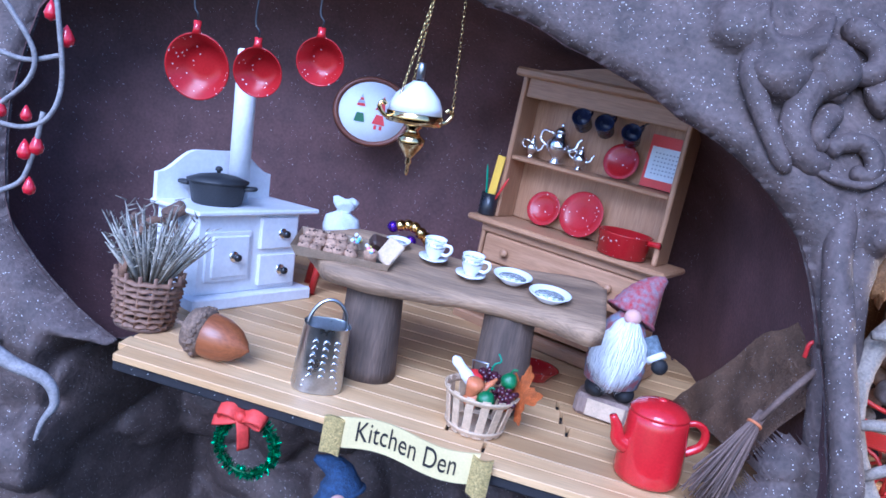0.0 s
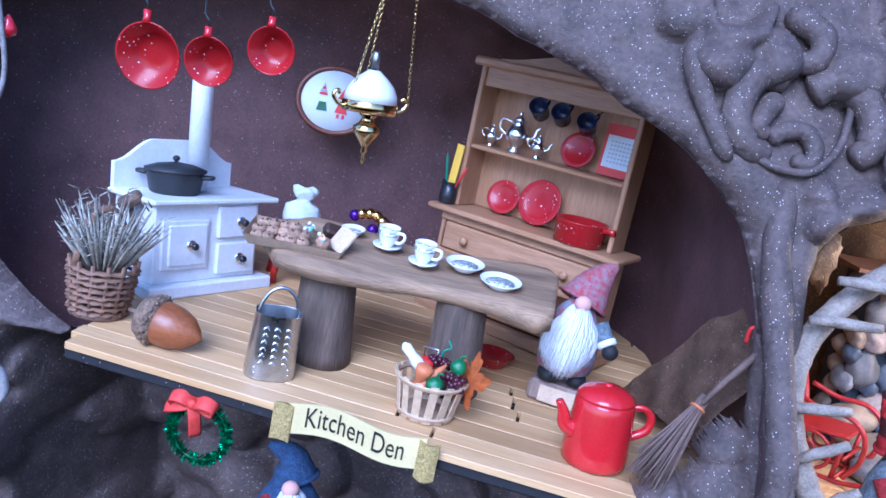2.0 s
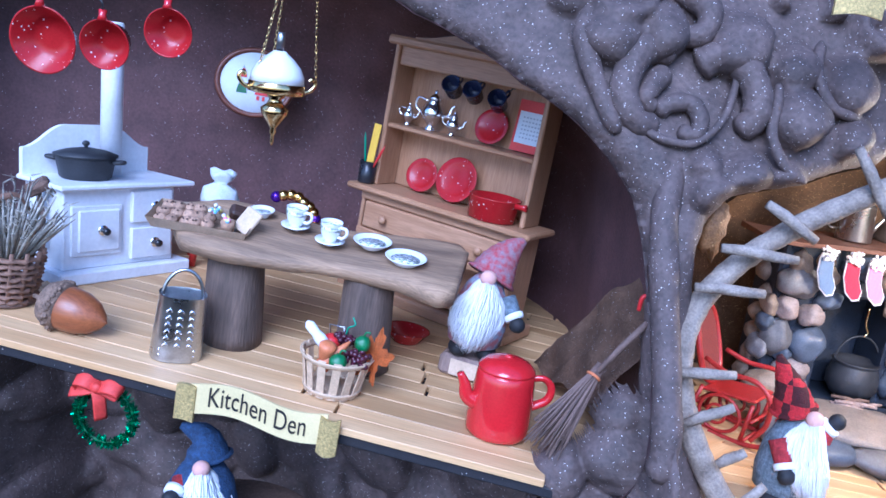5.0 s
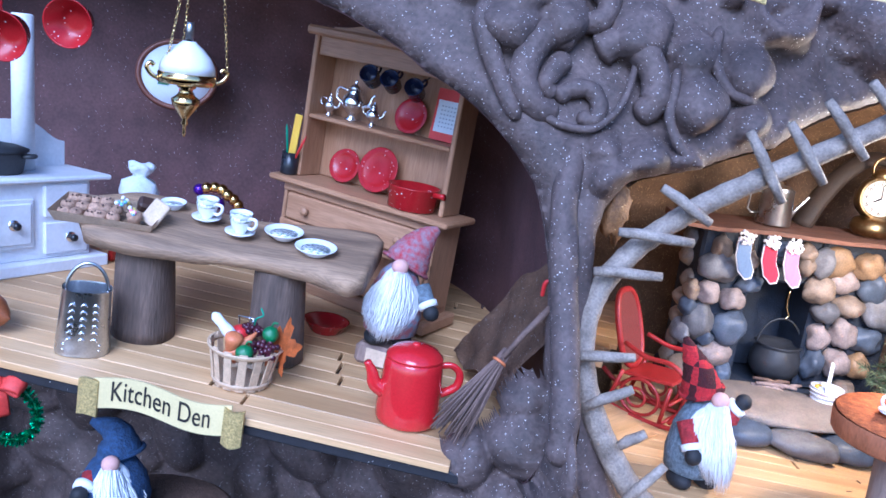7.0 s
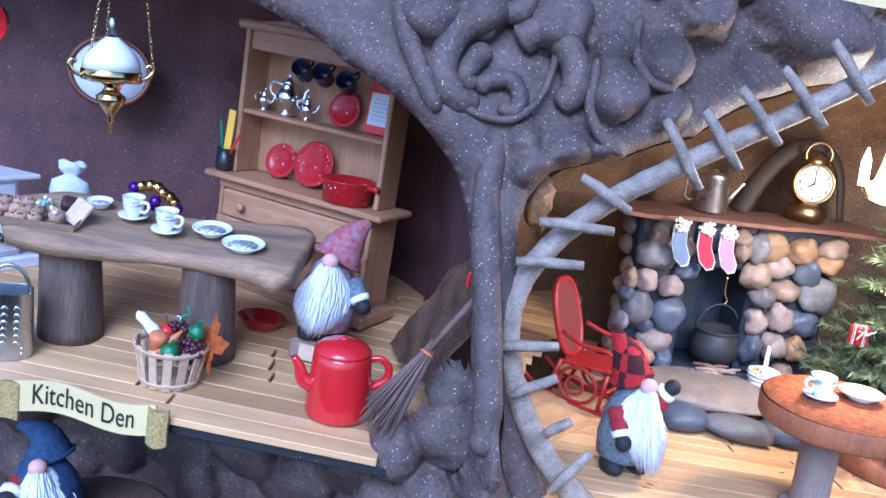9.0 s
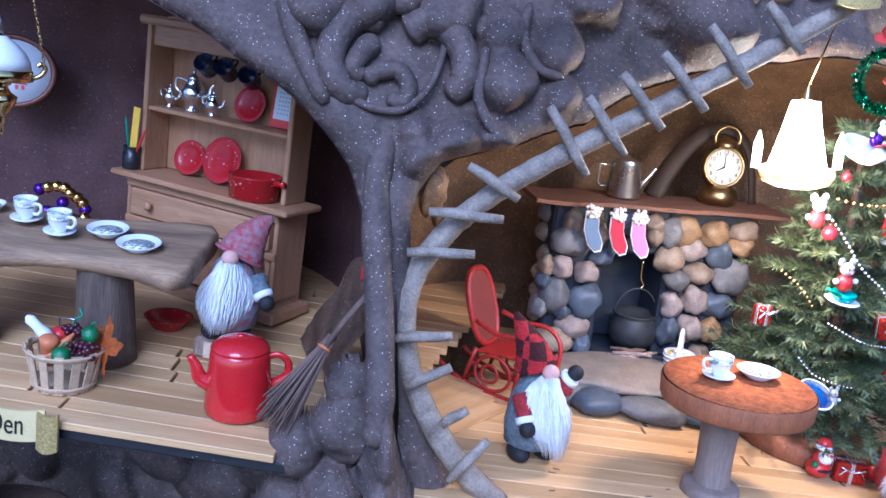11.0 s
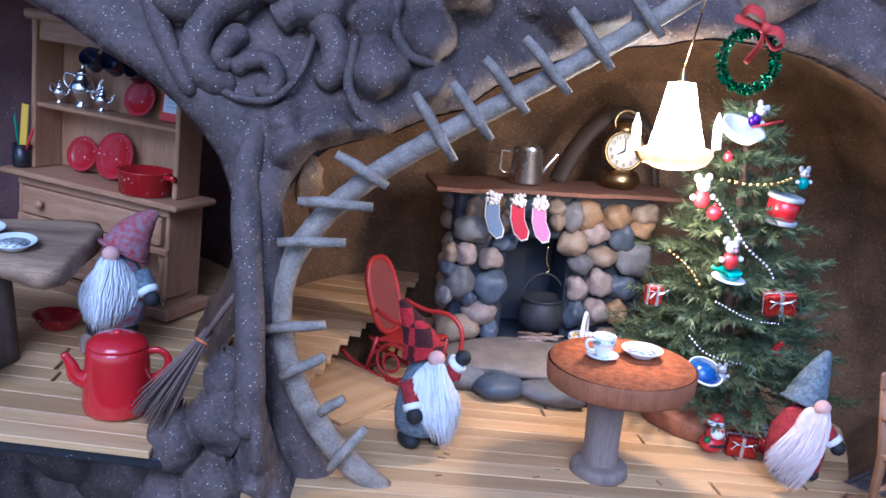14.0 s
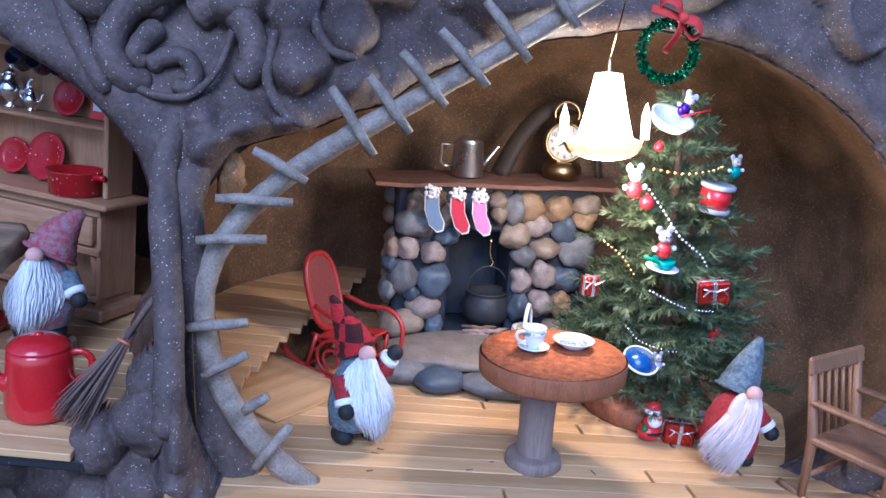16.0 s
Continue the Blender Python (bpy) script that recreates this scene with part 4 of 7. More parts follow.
# ---- kitchen: hanging oil lamp ----
def oil_lamp():
    m = T(-0.0145, 0.480, 0.1395) @ pose(0, 0, 0, 0, 3, 0)
    l = thing("hanging_oil_lamp", m, "brass hanging oil lamp with a white glass shade on chains", "lamp")
    part("shade", lathe(bmesh.new(), [(0.0158, 0.0), (0.0152, 0.005), (0.0128, 0.010), (0.0085, 0.0145), (0.0045, 0.0175), (0.0038, 0.0185), (0.0035, 0.018), (0.008, 0.0138), (0.012, 0.0095), (0.0145, 0.0045), (0.0150, 0)], 36), CHINA, l, "white glass dome shade")
    part("chimney", lathe(bmesh.new(), [(0.0023, 0.017), (0.0023, 0.026), (0.0019, 0.029)], 16), TIN, l)
    part("rim", lathe(bmesh.new(), [(0.0150, -0.006), (0.0164, -0.0055), (0.0164, 0.0), (0.0154, 0.0006)], 36), BRASS, l)
    part("font", lathe(bmesh.new(), [(0.0005, -0.036), (0.0012, -0.034), (0.001, -0.030), (0.0022, -0.0285), (0.0016, -0.026), (0.0042, -0.0225), (0.0075, -0.018), (0.0082, -0.0145), (0.0050, -0.012), (0.0034, -0.009), (0.0054, -0.0075), (0.005, -0.006), (0.0035, -0.002)], 28), BRASS, l)
    for s in (-1, 1):
        pts = [(s * 0.0155, 0, -0.004), (s * 0.020, 0, -0.002), (s * 0.0225, 0, 0.002), (s * 0.0205, 0, 0.0045), (s * 0.0185, 0, 0.003)]
        part("scroll_arm", tube(bmesh.new(), curve_pts(pts, 6), 0.0013, 8, pose(0, 0, 0, 0, 0, 20 if s > 0 else 205 - 180)), BRASS, l)
    for (ax, ay, az), (bx, by, bz) in (((0.0215, 0.006, 0.002), (0.018, -0.020, 0.075)), ((-0.0115, -0.006, 0.0), (0.004, -0.020, 0.075)), ((-0.006, 0.010, 0.0), (0.003, -0.016, 0.075))):
        b = bmesh.new()
        a, c = Vector((ax, ay, az)), Vector((bx, by, bz))
        n = int((c - a).length / 0.0024)
        q = (c - a).to_track_quat("Z", "Y").to_matrix().to_4x4()
        for i in range(n):
            p = a.lerp(c, (i + 0.5) / n)
            ring = [(0.0008 * math.cos(2 * math.pi * k / 8), 0, 0.0016 * math.sin(2 * math.pi * k / 8)) for k in range(8)]
            tube(b, ring, 0.00028, 5, Matrix.Translation(p) @ q @ pose(0, 0, 0, 0, 0, 90 * (i % 2)), closed=True)
        part("chain", b, BRASS, l)


oil_lamp()

# ---- kitchen: on the stove and round it ----
pm = stand_on(STOVE, 0.030, 0.027, 0.0590)
pot = thing("cast_iron_pot", pm, "black cast-iron lidded pot standing on the stove", "pot")
part("body", lathe(bmesh.new(), [(0.0135, 0), (0.0150, 0.0012), (0.0172, 0.0125), (0.0178, 0.0135), (0.0165, 0.0138), (0.001, 0.0138)], 32), IRON, pot)
lid = part("lid", lathe(bmesh.new(), [(0.0185, 0.0136), (0.0187, 0.0148), (0.012, 0.0172), (0.004, 0.0186), (0.0005, 0.019)], 32), IRON, pot)
part("lid_knob", lathe(bmesh.new(), [(0.0012, 0.0182), (0.0012, 0.0198), (0.0024, 0.0208), (0.0018, 0.0225), (0.0005, 0.023)], 14), IRON, lid)
for s in (-1, 1):
    part("ear_handle", tube(bmesh.new(), curve_pts([(s * 0.017, -0.003, 0.011), (s * 0.0225, -0.002, 0.0115), (s * 0.0225, 0.002, 0.0115), (s * 0.017, 0.003, 0.011)], 5), 0.0013, 7, pose(0, 0, 0, 0, 0, -50)), IRON, pot)


def herb_basket():
    m = stand(KITCHEN, -0.149, 0.431, 10)
    k = thing("splint_basket", m, "woven brown splint basket with a hooped handle, filled with dried herbs", "basket")
    r = random.Random(4)
    for i in range(8):
        z = 0.003 + i * 0.0034
        rad = 0.0145 + 0.0004 * i
        b = bmesh.new()
        pts = [((rad + 0.0011 * (1 if (j + i) % 2 else -1)) * math.cos(j * math.pi / 14), (rad + 0.0011 * (1 if (j + i) % 2 else -1)) * math.sin(j * math.pi / 14), z + 0.0004 * r.uniform(-1, 1)) for j in range(28)]
        tube(b, pts, 0.0008, 6, closed=True, flat=2.15)
        part("weave_band", b, STRAW, k)
    for j in range(14):
        a = j * math.pi / 7 + 0.1
        b = tube(bmesh.new(), [(0.0142 * math.cos(a), 0.0142 * math.sin(a), 0.001), (0.0176 * math.cos(a), 0.0176 * math.sin(a), 0.031)], 0.0014, 6, flat=0.5)
        part("stake", b, STRAW, k)
    part("basket_bottom", lathe(bmesh.new(), [(0.0155, 0.0), (0.0155, 0.002), (0.0005, 0.002)], 20), HUSK, k)
    part("handle", tube(bmesh.new(), [(0.0165 * math.cos(a), 0.002, 0.028 + 0.030 * math.sin(a)) for a in np.linspace(0, math.pi, 15)], 0.0021, 8, pose(0, 0, 0, 0, 0, 50), flat=0.6), STRAW, k)
    b = bmesh.new()
    for i in range(95):
        a, t = r.uniform(0, 6.28), r.uniform(0.15, 0.75)
        ln = r.uniform(0.028, 0.050)
        d = Vector((math.cos(a) * t, math.sin(a) * t, 1)).normalized()
        p0 = Vector((math.cos(a) * 0.008 * t, math.sin(a) * 0.008 * t, 0.020))
        p1 = p0 + d * ln
        tube(b, [p0, p0.lerp(p1, 0.5), p1 + Vector((0, 0, -0.006 * t))], [0.0006, 0.0016, 0.0002], 4, flat=0.3)
        for q in range(3):
            p = p0.lerp(p1, r.uniform(0.4, 1))
            tube(b, [p, p + Vector((r.uniform(-1, 1), r.uniform(-1, 1), r.uniform(0, 1))) * 0.006], [0.0006, 0.0001], 4, flat=0.3)
    part("herb_tuft", b, HERB, k, "grey-green dried herb sprigs")


herb_basket()
for x, y, z, a in ((-0.161, 0.458, 0.064, 20), (-0.147, 0.470, 0.070, -30)):
    b = box(bmesh.new(), 0.014, 0.010, 0.006, pose(0, 0, 0, 20, a, 15), bev=0.0015)
    tube(b, [(0, 0, 0), (0.002, 0.002, -0.018), (0.001, 0.001, -0.036)], 0.0016, 7)
    solid("dry_bark_flower", b, HUSK, T(x, y, z), "dry brown bark scrap on a stem in the herb basket", "dried flower")

# acorn
am = stand(KITCHEN, -0.103, 0.405, -14, lift=0.0118)
ac = thing("acorn", am, "large glossy brown acorn with a scaly cap lying on the planks", "acorn")
part("nut", lathe(bmesh.new(), [(0.0002, 0.0200), (0.0012, 0.0190), (0.004, 0.0172), (0.0085, 0.012), (0.0112, 0.005), (0.0118, -0.002), (0.0112, -0.008), (0.008, -0.012)], 28, pose(0, 0, 0, 0, 96, 0)), ACORN, ac)
b = bmesh.new()
lathe(b, [(0.0118, -0.004), (0.0128, -0.006), (0.0128, -0.010), (0.0105, -0.0145), (0.006, -0.0165), (0.0015, -0.0175), (0.001, -0.023), (0.0002, -0.0235)], 28, pose(0, 0, 0, 0, 96, 0))
r = random.Random(9)
for i in range(90):
    a, q = r.uniform(0, 6.28), r.uniform(0, 1)
    z, rad = -0.0055 - 0.010 * q, 0.0126 * math.sqrt(max(0.05, 1 - q ** 2.4))
    ball(b, 0.0017, 0.0017, 0.0012, pose(0, 0, 0, 0, 96, 0) @ T(rad * math.cos(a), rad * math.sin(a), z), sub=1)
part("cap", b, ACORNCAP, ac, "rough grey-brown scaly cap")


def grater():
    m = stand(KITCHEN, -0.0490, 0.3985, 14)
    g = thing("box_grater", m, "small tin rounded grater with punched teeth and a wire handle", "grater")
    b = bmesh.new()
    n = 36
    H = 0.034
    verts, faces = [], []
    for z, s in ((0, 1.0), (0.0012, 1.02), (H - 0.001, 0.90), (H, 0.92)):
        for k in range(n):
            a = 2 * math.pi * k / n
            c, q = math.cos(a), math.sin(a)
            e = (abs(c) ** 2.6 + abs(q) ** 2.6) ** (-1 / 2.6)
            verts.append((0.0128 * s * c * e, 0.0105 * s * q * e, z))
    for j in range(3):
        for k in range(n):
            faces.append((j * n + k, j * n + (k + 1) % n, (j + 1) * n + (k + 1) % n, (j + 1) * n + k))
    put(b, verts, faces)
    body = part("body", b, TIN, g)
    for col in range(3):
        for rowi in range(6):
            z = 0.0085 + rowi * 0.0036
            s = 1 - 0.1 * z / H
            x = (-0.0062 + col * 0.0060) * s
            b = bmesh.new()
            tube(b, arc(0, 0, 0.0014, 0, 180, 8), 0.00045, 6)
            part("tooth", b, CHROME, body, m=T(x, -0.0105 * s * (1 - (abs(x) / 0.0128) ** 2.6) ** 0.385 - 0.0002, z) @ pose(0, 0, 0, 6, 0, -1800 * x))
    for col in range(5):
        for rowi in range(2):
            z = 0.0035 + rowi * 0.0028
            ball_bm = ball(bmesh.new(), 0.0008, 0.0006, 0.0008, sub=1)
            part("tooth", ball_bm, CHROME, body, m=T(-0.0085 + col * 0.0042, -0.0088, z))
    part("wire_handle", tube(bmesh.new(), [(0.0100 * math.cos(a), 0, H - 0.003 + 0.0155 * math.sin(a)) for a in np.linspace(0, math.pi, 17)], 0.0009, 8), TIN, g)
    for s in (-1, 1):
        part("rivet", ball(bmesh.new(), 0.0014, 0.001, 0.0014, T(s * 0.0100, -0.0012, H - 0.003), sub=2), CHROME, g)


grater()

# ---- kitchen: on the table ----
TZ = 0.0630


def on_table(x, y, yaw=0.0):
    """A pose on the driftwood top over the plan's point x, y."""
    inv = TABLE.inverted()
    o, d = inv @ Vector((x, y, 1)), (inv.to_3x3() @ Vector((0, 0, -1)))
    p = o + d * ((TZ - o.z) / d.z)
    p = o + d * ((TZ + SLOPE * (p.y - 0.012) - o.z) / d.z)
    return TABLE @ T(p.x, p.y, TZ + 0.0002 + SLOPE * (p.y - 0.012)) @ pose(0, 0, 0, 6.8) @ pose(0, 0, 0, 0, 0, yaw)


def cup(m, label, handle_yaw=0, s=1.0):
    c = thing("teacup", m, label, "teacup", "painted china cups")
    part("saucer", lathe(bmesh.new(), [(0.0035 * s, 0), (0.0038 * s, 0.0008), (0.0080 * s, 0.0022), (0.0082 * s, 0.0028), (0.005 * s, 0.0018), (0.0005, 0.0014)], 28), CHINA, c)
    part("bowl", lathe(bmesh.new(), [(0.0032 * s, 0.0016), (0.0030 * s, 0.0026), (0.0045 * s, 0.0042), (0.0056 * s, 0.0075), (0.0059 * s, 0.0125), (0.0061 * s, 0.0130), (0.0055 * s, 0.0125), (0.0050 * s, 0.0075), (0.0035 * s, 0.005), (0.0004, 0.0046)], 28), CHINA, c)
    part("painted_band", lathe(bmesh.new(), [(0.00585 * s, 0.0088), (0.00605 * s, 0.0089), (0.00610 * s, 0.0112), (0.0059 * s, 0.0113)], 28), FLORAL, c)
    h = [(0.0054 * s, 0, 0.0110), (0.0095 * s, 0, 0.0112), (0.0102 * s, 0, 0.0085), (0.0080 * s, 0, 0.0058), (0.0050 * s, 0, 0.0054)]
    part("handle", tube(bmesh.new(), curve_pts(h, 5), 0.0009, 8, pose(0, 0, 0, 0, 0, handle_yaw)), CHINA, c)


def plate(m, r, label):
    p = thing("china_plate", m, label, "plate", "painted china plates")
    body = part("plate_body", lathe(bmesh.new(), [(r * 0.5, 0), (r * 0.55, 0.0006), (r * 0.97, 0.0040), (r, 0.0046), (r * 0.95, 0.0046), (r * 0.55, 0.0017), (0.0004, 0.0015)], 36), CHINA, p)
    part("painted_well", lathe(bmesh.new(), [(r * 0.70, 0.0029), (r * 0.53, 0.00195), (0.0004, 0.0018)], 32), FLORAL, p, "brown and green painted flowers")


cup(on_table(0.004, 0.4445), "white china teacup on a saucer with a painted rim", -20)
cup(on_table(0.0245, 0.4290), "white china teacup on its saucer near the table's middle", -20)
plate(on_table(0.0475, 0.4330), 0.0108, "small white china plate with painted flowers")
plate(on_table(0.0660, 0.4160), 0.0113, "white china plate with painted birds and flowers")
plate(on_table(-0.0165, 0.4560), 0.0070, "very small white china dish beside the cookie tray")


def cookie_tray():
    m = on_table(-0.0430, 0.4280, 10)
    t = thing("cookie_tray", m, "folded paper tray full of biscuits and small iced cakes", "tray")
    b = bmesh.new()
    w, d, h = 0.024, 0.012, 0.006
    put(b, [(-w, -d, 0), (w, -d, 0), (w, d, 0), (-w, d, 0), (-w - 0.003, -d - 0.002, h), (w + 0.001, -d - 0.002, h * 0.7), (w + 0.003, d + 0.002, h), (-w - 0.002, d + 0.002, h * 1.2)],
        [(0, 1, 2, 3), (0, 4, 5, 1), (1, 5, 6, 2), (2, 6, 7, 3), (3, 7, 4, 0)], smooth=False)
    bmesh.ops.solidify(b, geom=b.faces[:], thickness=0.0005)
    part("paper_tray", b, PAPER, t)
    r = random.Random(3)
    for i in range(14):
        x, y, z = -0.020 + 0.0058 * (i % 5) + r.uniform(-0.001, 0.001), -0.007 + 0.0065 * (i // 5), 0.0035 + 0.0016 * (i // 5)
        q = 0.0036 + r.uniform(0, 0.0006)
        c = part("biscuit", ball(bmesh.new(), q, q, 0.0030, sub=2, rough=0.2, seed=i), COOKIE, t, m=T(x, y, z))
        for k in range(3):
            a = r.uniform(0, 6.28)
            part("chip", ball(bmesh.new(), 0.0006, 0.0006, 0.0005, T(0.0018 * math.cos(a), 0.0018 * math.sin(a) - 0.0008, 0.0026), sub=1), CHOC, c)
    sugar = [mat("icing_" + n, c, 0.5, vary=0.1) for n, c in (("pink", (0.75, 0.25, 0.35)), ("yellow", (0.75, 0.62, 0.15)), ("blue", (0.25, 0.5, 0.72)), ("white", (0.8, 0.8, 0.78)))]
    for i in range(22):
        x, y = (r.uniform(0.002, 0.008), r.uniform(0, 0.010)) if i < 12 else (r.uniform(0.011, 0.017), r.uniform(-0.009, -0.003))
        part("sugar_dot", ball(bmesh.new(), 0.0013, 0.0013, 0.0013, sub=1), sugar[i % 4], t, m=T(x, y, 0.0075 + r.uniform(-0.001, 0.002)))
    part("cake", lathe(bmesh.new(), [(0.0030, 0), (0.0040, 0.0055), (0.003, 0.0066), (0.0005, 0.0068)], 18, T(0.0140, -0.006, 0.001)), COOKIE, t)
    part("chocolate_slice", box(bmesh.new(), 0.013, 0.008, 0.007, T(0.018, 0.010, 0.0065) @ pose(0, 0, 0, 30, 15, 20), bev=0.0015), CHOC, t)
    part("wafer", box(bmesh.new(), 0.010, 0.0025, 0.014, T(0.0235, -0.001, 0.0068) @ pose(0, 0, 0, -35, 20, -25), bev=0.0006), PAPER, t)


cookie_tray()

# baubles behind the table, on a small dark stool
sm = stand(KITCHEN, -0.020, 0.575, 0)
st = thing("round_stool", sm, "small dark round wooden stool behind the table", "stool")
part("seat", lathe(bmesh.new(), [(0.020, 0.021), (0.022, 0.022), (0.022, 0.025), (0.0205, 0.026), (0.0005, 0.026)], 28), FRAMEWOOD, st)
for i in range(3):
    a = 2.1 * i + 0.5
    part("leg", tube(bmesh.new(), [(0.012 * math.cos(a), 0.012 * math.sin(a), 0.022), (0.018 * math.cos(a), 0.018 * math.sin(a), 0)], 0.0025, 10), FRAMEWOOD, st)
r = random.Random(21)
for i in range(13):
    a = math.pi * (i / 12)
    gold = i not in (1, 8)
    x, z = 0.0200 * math.cos(a), 0.0300 + 0.0185 * math.sin(a)
    if i > 8:
        x, z, gold = r.uniform(-0.006, 0.004), 0.030 + r.uniform(0, 0.010), False
    part_m = stand_on(sm, x, r.uniform(-0.008, 0.002), z)
    b = ball(bmesh.new(), 0.0042, 0.0042, 0.0042, sub=3)
    solid("bauble", b, GOLDBEAD if gold else PURPLE, part_m, ("shiny amber-gold" if gold else "shiny deep purple") + " bauble in a heap on the stool", "bauble", "gold and purple baubles")

# red stool with the cloth sack
rm = stand(KITCHEN, -0.063, 0.545, 15)
rs = thing("red_stool", rm, "dark red wooden stool with splayed legs", "stool")
part("seat", box(bmesh.new(), 0.030, 0.026, 0.004, T(0, 0, 0.036), bev=0.0012), REDWOOD, rs)
for sx in (-1, 1):
    for sy in (-1, 1):
        part("leg", tube(bmesh.new(), [(sx * 0.011, sy * 0.009, 0.035), (sx * 0.014, sy * 0.012, 0)], 0.0024, 9), REDWOOD, rs)
part("front_panel", box(bmesh.new(), 0.022, 0.002, 0.018, T(0, -0.0115, 0.022), bev=0.0006), REDWOOD, rs)
km = stand_on(rm, -0.001, -0.002, 0.0382)
b = bmesh.new()
n = 26
verts, faces = [], []
prof = [(0.0080, 0), (0.0115, 0.002), (0.0128, 0.008), (0.0105, 0.0145), (0.0042, 0.0178), (0.0040, 0.0186), (0.0075, 0.0220), (0.0085, 0.0250), (0.0060, 0.0262), (0.0005, 0.0250)]
for rad, z in prof:
    for k in range(n):
        a = 2 * math.pi * k / n
        q = rad * (1 + (0.10 if z > 0.012 else 0.04) * math.sin(5 * a + z * 300))
        verts.append((q * math.cos(a), q * 0.85 * math.sin(a), z + (0.0015 * math.sin(3 * a) if z > 0.02 else 0)))
for j in range(len(prof) - 1):
    for k in range(n):
        faces.append((j * n + k, j * n + (k + 1) % n, (j + 1) * n + (k + 1) % n, (j + 1) * n + k))
put(b, verts, faces)
sk = solid("cloth_sack", b, SACK, km, "tied white cloth sack standing on the red stool", "sack")
part("tie", lathe(bmesh.new(), [(0.0043, 0.0176), (0.0050, 0.0182), (0.0043, 0.0190)], 20, sy=0.85), CALENDAR, sk)


# ---- kitchen: vegetable basket ----
def veg_basket():
    m = stand(KITCHEN, 0.0325, 0.3890, -8)
    k = thing("slatted_basket", m, "pale slatted wooden basket holding vegetables and grapes", "basket")
    part("basket_floor", lathe(bmesh.new(), [(0.0135, 0), (0.0135, 0.0018), (0.0005, 0.0018)], 24), PALE, k)
    for z, r0 in ((0.0022, 0.0143), (0.0195, 0.0180)):
        b = bmesh.new()
        tube(b, [(r0 * math.cos(a), r0 * math.sin(a), z) for a in np.linspace(0, 2 * math.pi, 33)[:-1]], 0.0020, 6, closed=True, flat=0.35)
        part("hoop", b, PALE, k)
    for i in range(14):
        a = 2 * math.pi * i / 14
        p, q = Vector((math.cos(a) * 0.0136, math.sin(a) * 0.0136, 0.0)), Vector((math.cos(a) * 0.0180, math.sin(a) * 0.0180, 0.0215))
        b = box(bmesh.new(), 0.0042, 0.0008, 0.022, bev=0.0002)
        part("slat", b, PALE, k, m=Matrix.Translation((p + q) / 2) @ pose(0, 0, 0, 0, 0, math.degrees(a) + 90) @ pose(0, 0, 0, 11, 0, 0))
    part("wire_handle", tube(bmesh.new(), [(-0.006, 0.010, 0.020), (-0.008, 0.010, 0.031), (0.000, 0.010, 0.031), (-0.001, 0.010, 0.020)], 0.0006, 6), TIN, k)

    def veg(name, bm, material, mm, label, cat):
        solid(name, bm, material, m @ mm, label, cat, "vegetables in the basket")

    def carrot_mesh(ln, r0):
        return lathe(bmesh.new(), [(0.0006, 0), (r0 * 0.5, ln * 0.3), (r0 * 0.85, ln * 0.7), (r0, ln * 0.92), (r0 * 0.6, ln), (0.0005, ln * 1.01)], 16)

    veg("carrot", carrot_mesh(0.020, 0.0042), CARROT, T(0.006, -0.006, 0.030) @ pose(0, 0, 0, 0, -140, 20), "peach-orange carrot lying in the basket", "carrot")
    veg("carrot", carrot_mesh(0.016, 0.0046), CARROT, T(-0.006, -0.008, 0.0135) @ pose(0, 0, 0, 12, 10, 0), "short fat orange carrot in the basket", "carrot")
    b = lathe(bmesh.new(), [(0.0005, 0), (0.0030, 0.001), (0.0032, 0.006), (0.0024, 0.010), (0.0026, 0.015), (0.001, 0.017), (0.0004, 0.0172)], 16)
    veg("white_radish", b, CHINA, T(-0.005, -0.004, 0.0235) @ pose(0, 0, 0, 5, -45, 0), "smooth white radish in the vegetable basket", "radish")
    veg("tomato", ball(bmesh.new(), 0.0052, 0.0052, 0.0046, sub=3), TOMATO, T(-0.005, 0.005, 0.0235), "round red tomato in the vegetable basket", "tomato")
    for x, y, z, rr in ((0.012, -0.001, 0.0285, 0.0043), (0.003, -0.0125, 0.0205, 0.0046)):
        b = ball(bmesh.new(), rr, rr, rr, sub=3, rough=0.12)
        tube(b, curve_pts([(0, 0, rr), (0.001, 0, rr + 0.002), (0.003, 0, rr + 0.002)], 4), 0.0006, 6)
        veg("green_pepper", b, GREEN, T(x, y, z), "shiny green pepper with a stalk in the basket", "pepper")
    rg = random.Random(6)
    for cx, cy, cz, n in ((0.003, 0.005, 0.026, 26), (0.011, -0.007, 0.0225, 24)):
        b = bmesh.new()
        for i in range(n):
            ball(b, 0.0016, 0.0016, 0.0016, T(cx + rg.uniform(-0.006, 0.006), cy + rg.uniform(-0.004, 0.004), cz + rg.uniform(-0.003, 0.003)), sub=2)
        veg("grape_bunch", b, GRAPE, I4, "bunch of dark purple grapes in the basket", "fruit")
    b = bmesh.new()
    tube(b, curve_pts([(0.002, 0.004, 0.028), (0.003, 0.002, 0.034), (0.006, 0.003, 0.036), (0.004, 0.005, 0.039)], 5), 0.0005, 5)
    veg("vine_stem", b, PENGREEN, I4, "curled pale green vine stem among the grapes", "stem")
    # a maple leaf standing behind the vegetables
    pts = []
    for i in range(60):
        a = 2 * math.pi * i / 60
        rad = 0.0125 * (0.72 + 0.22 * math.cos(5 * (a - math.pi / 2)) + 0.09 * math.cos(15 * a))
        pts.append((rad * math.cos(a), 0.0014 * math.sin(3 * a), rad * 1.35 * math.sin(a)))
    b = bmesh.new()
    put(b, [(0, 0.001, 0)] + pts, [(0, i + 1, (i + 1) % 60 + 1) for i in range(60)])
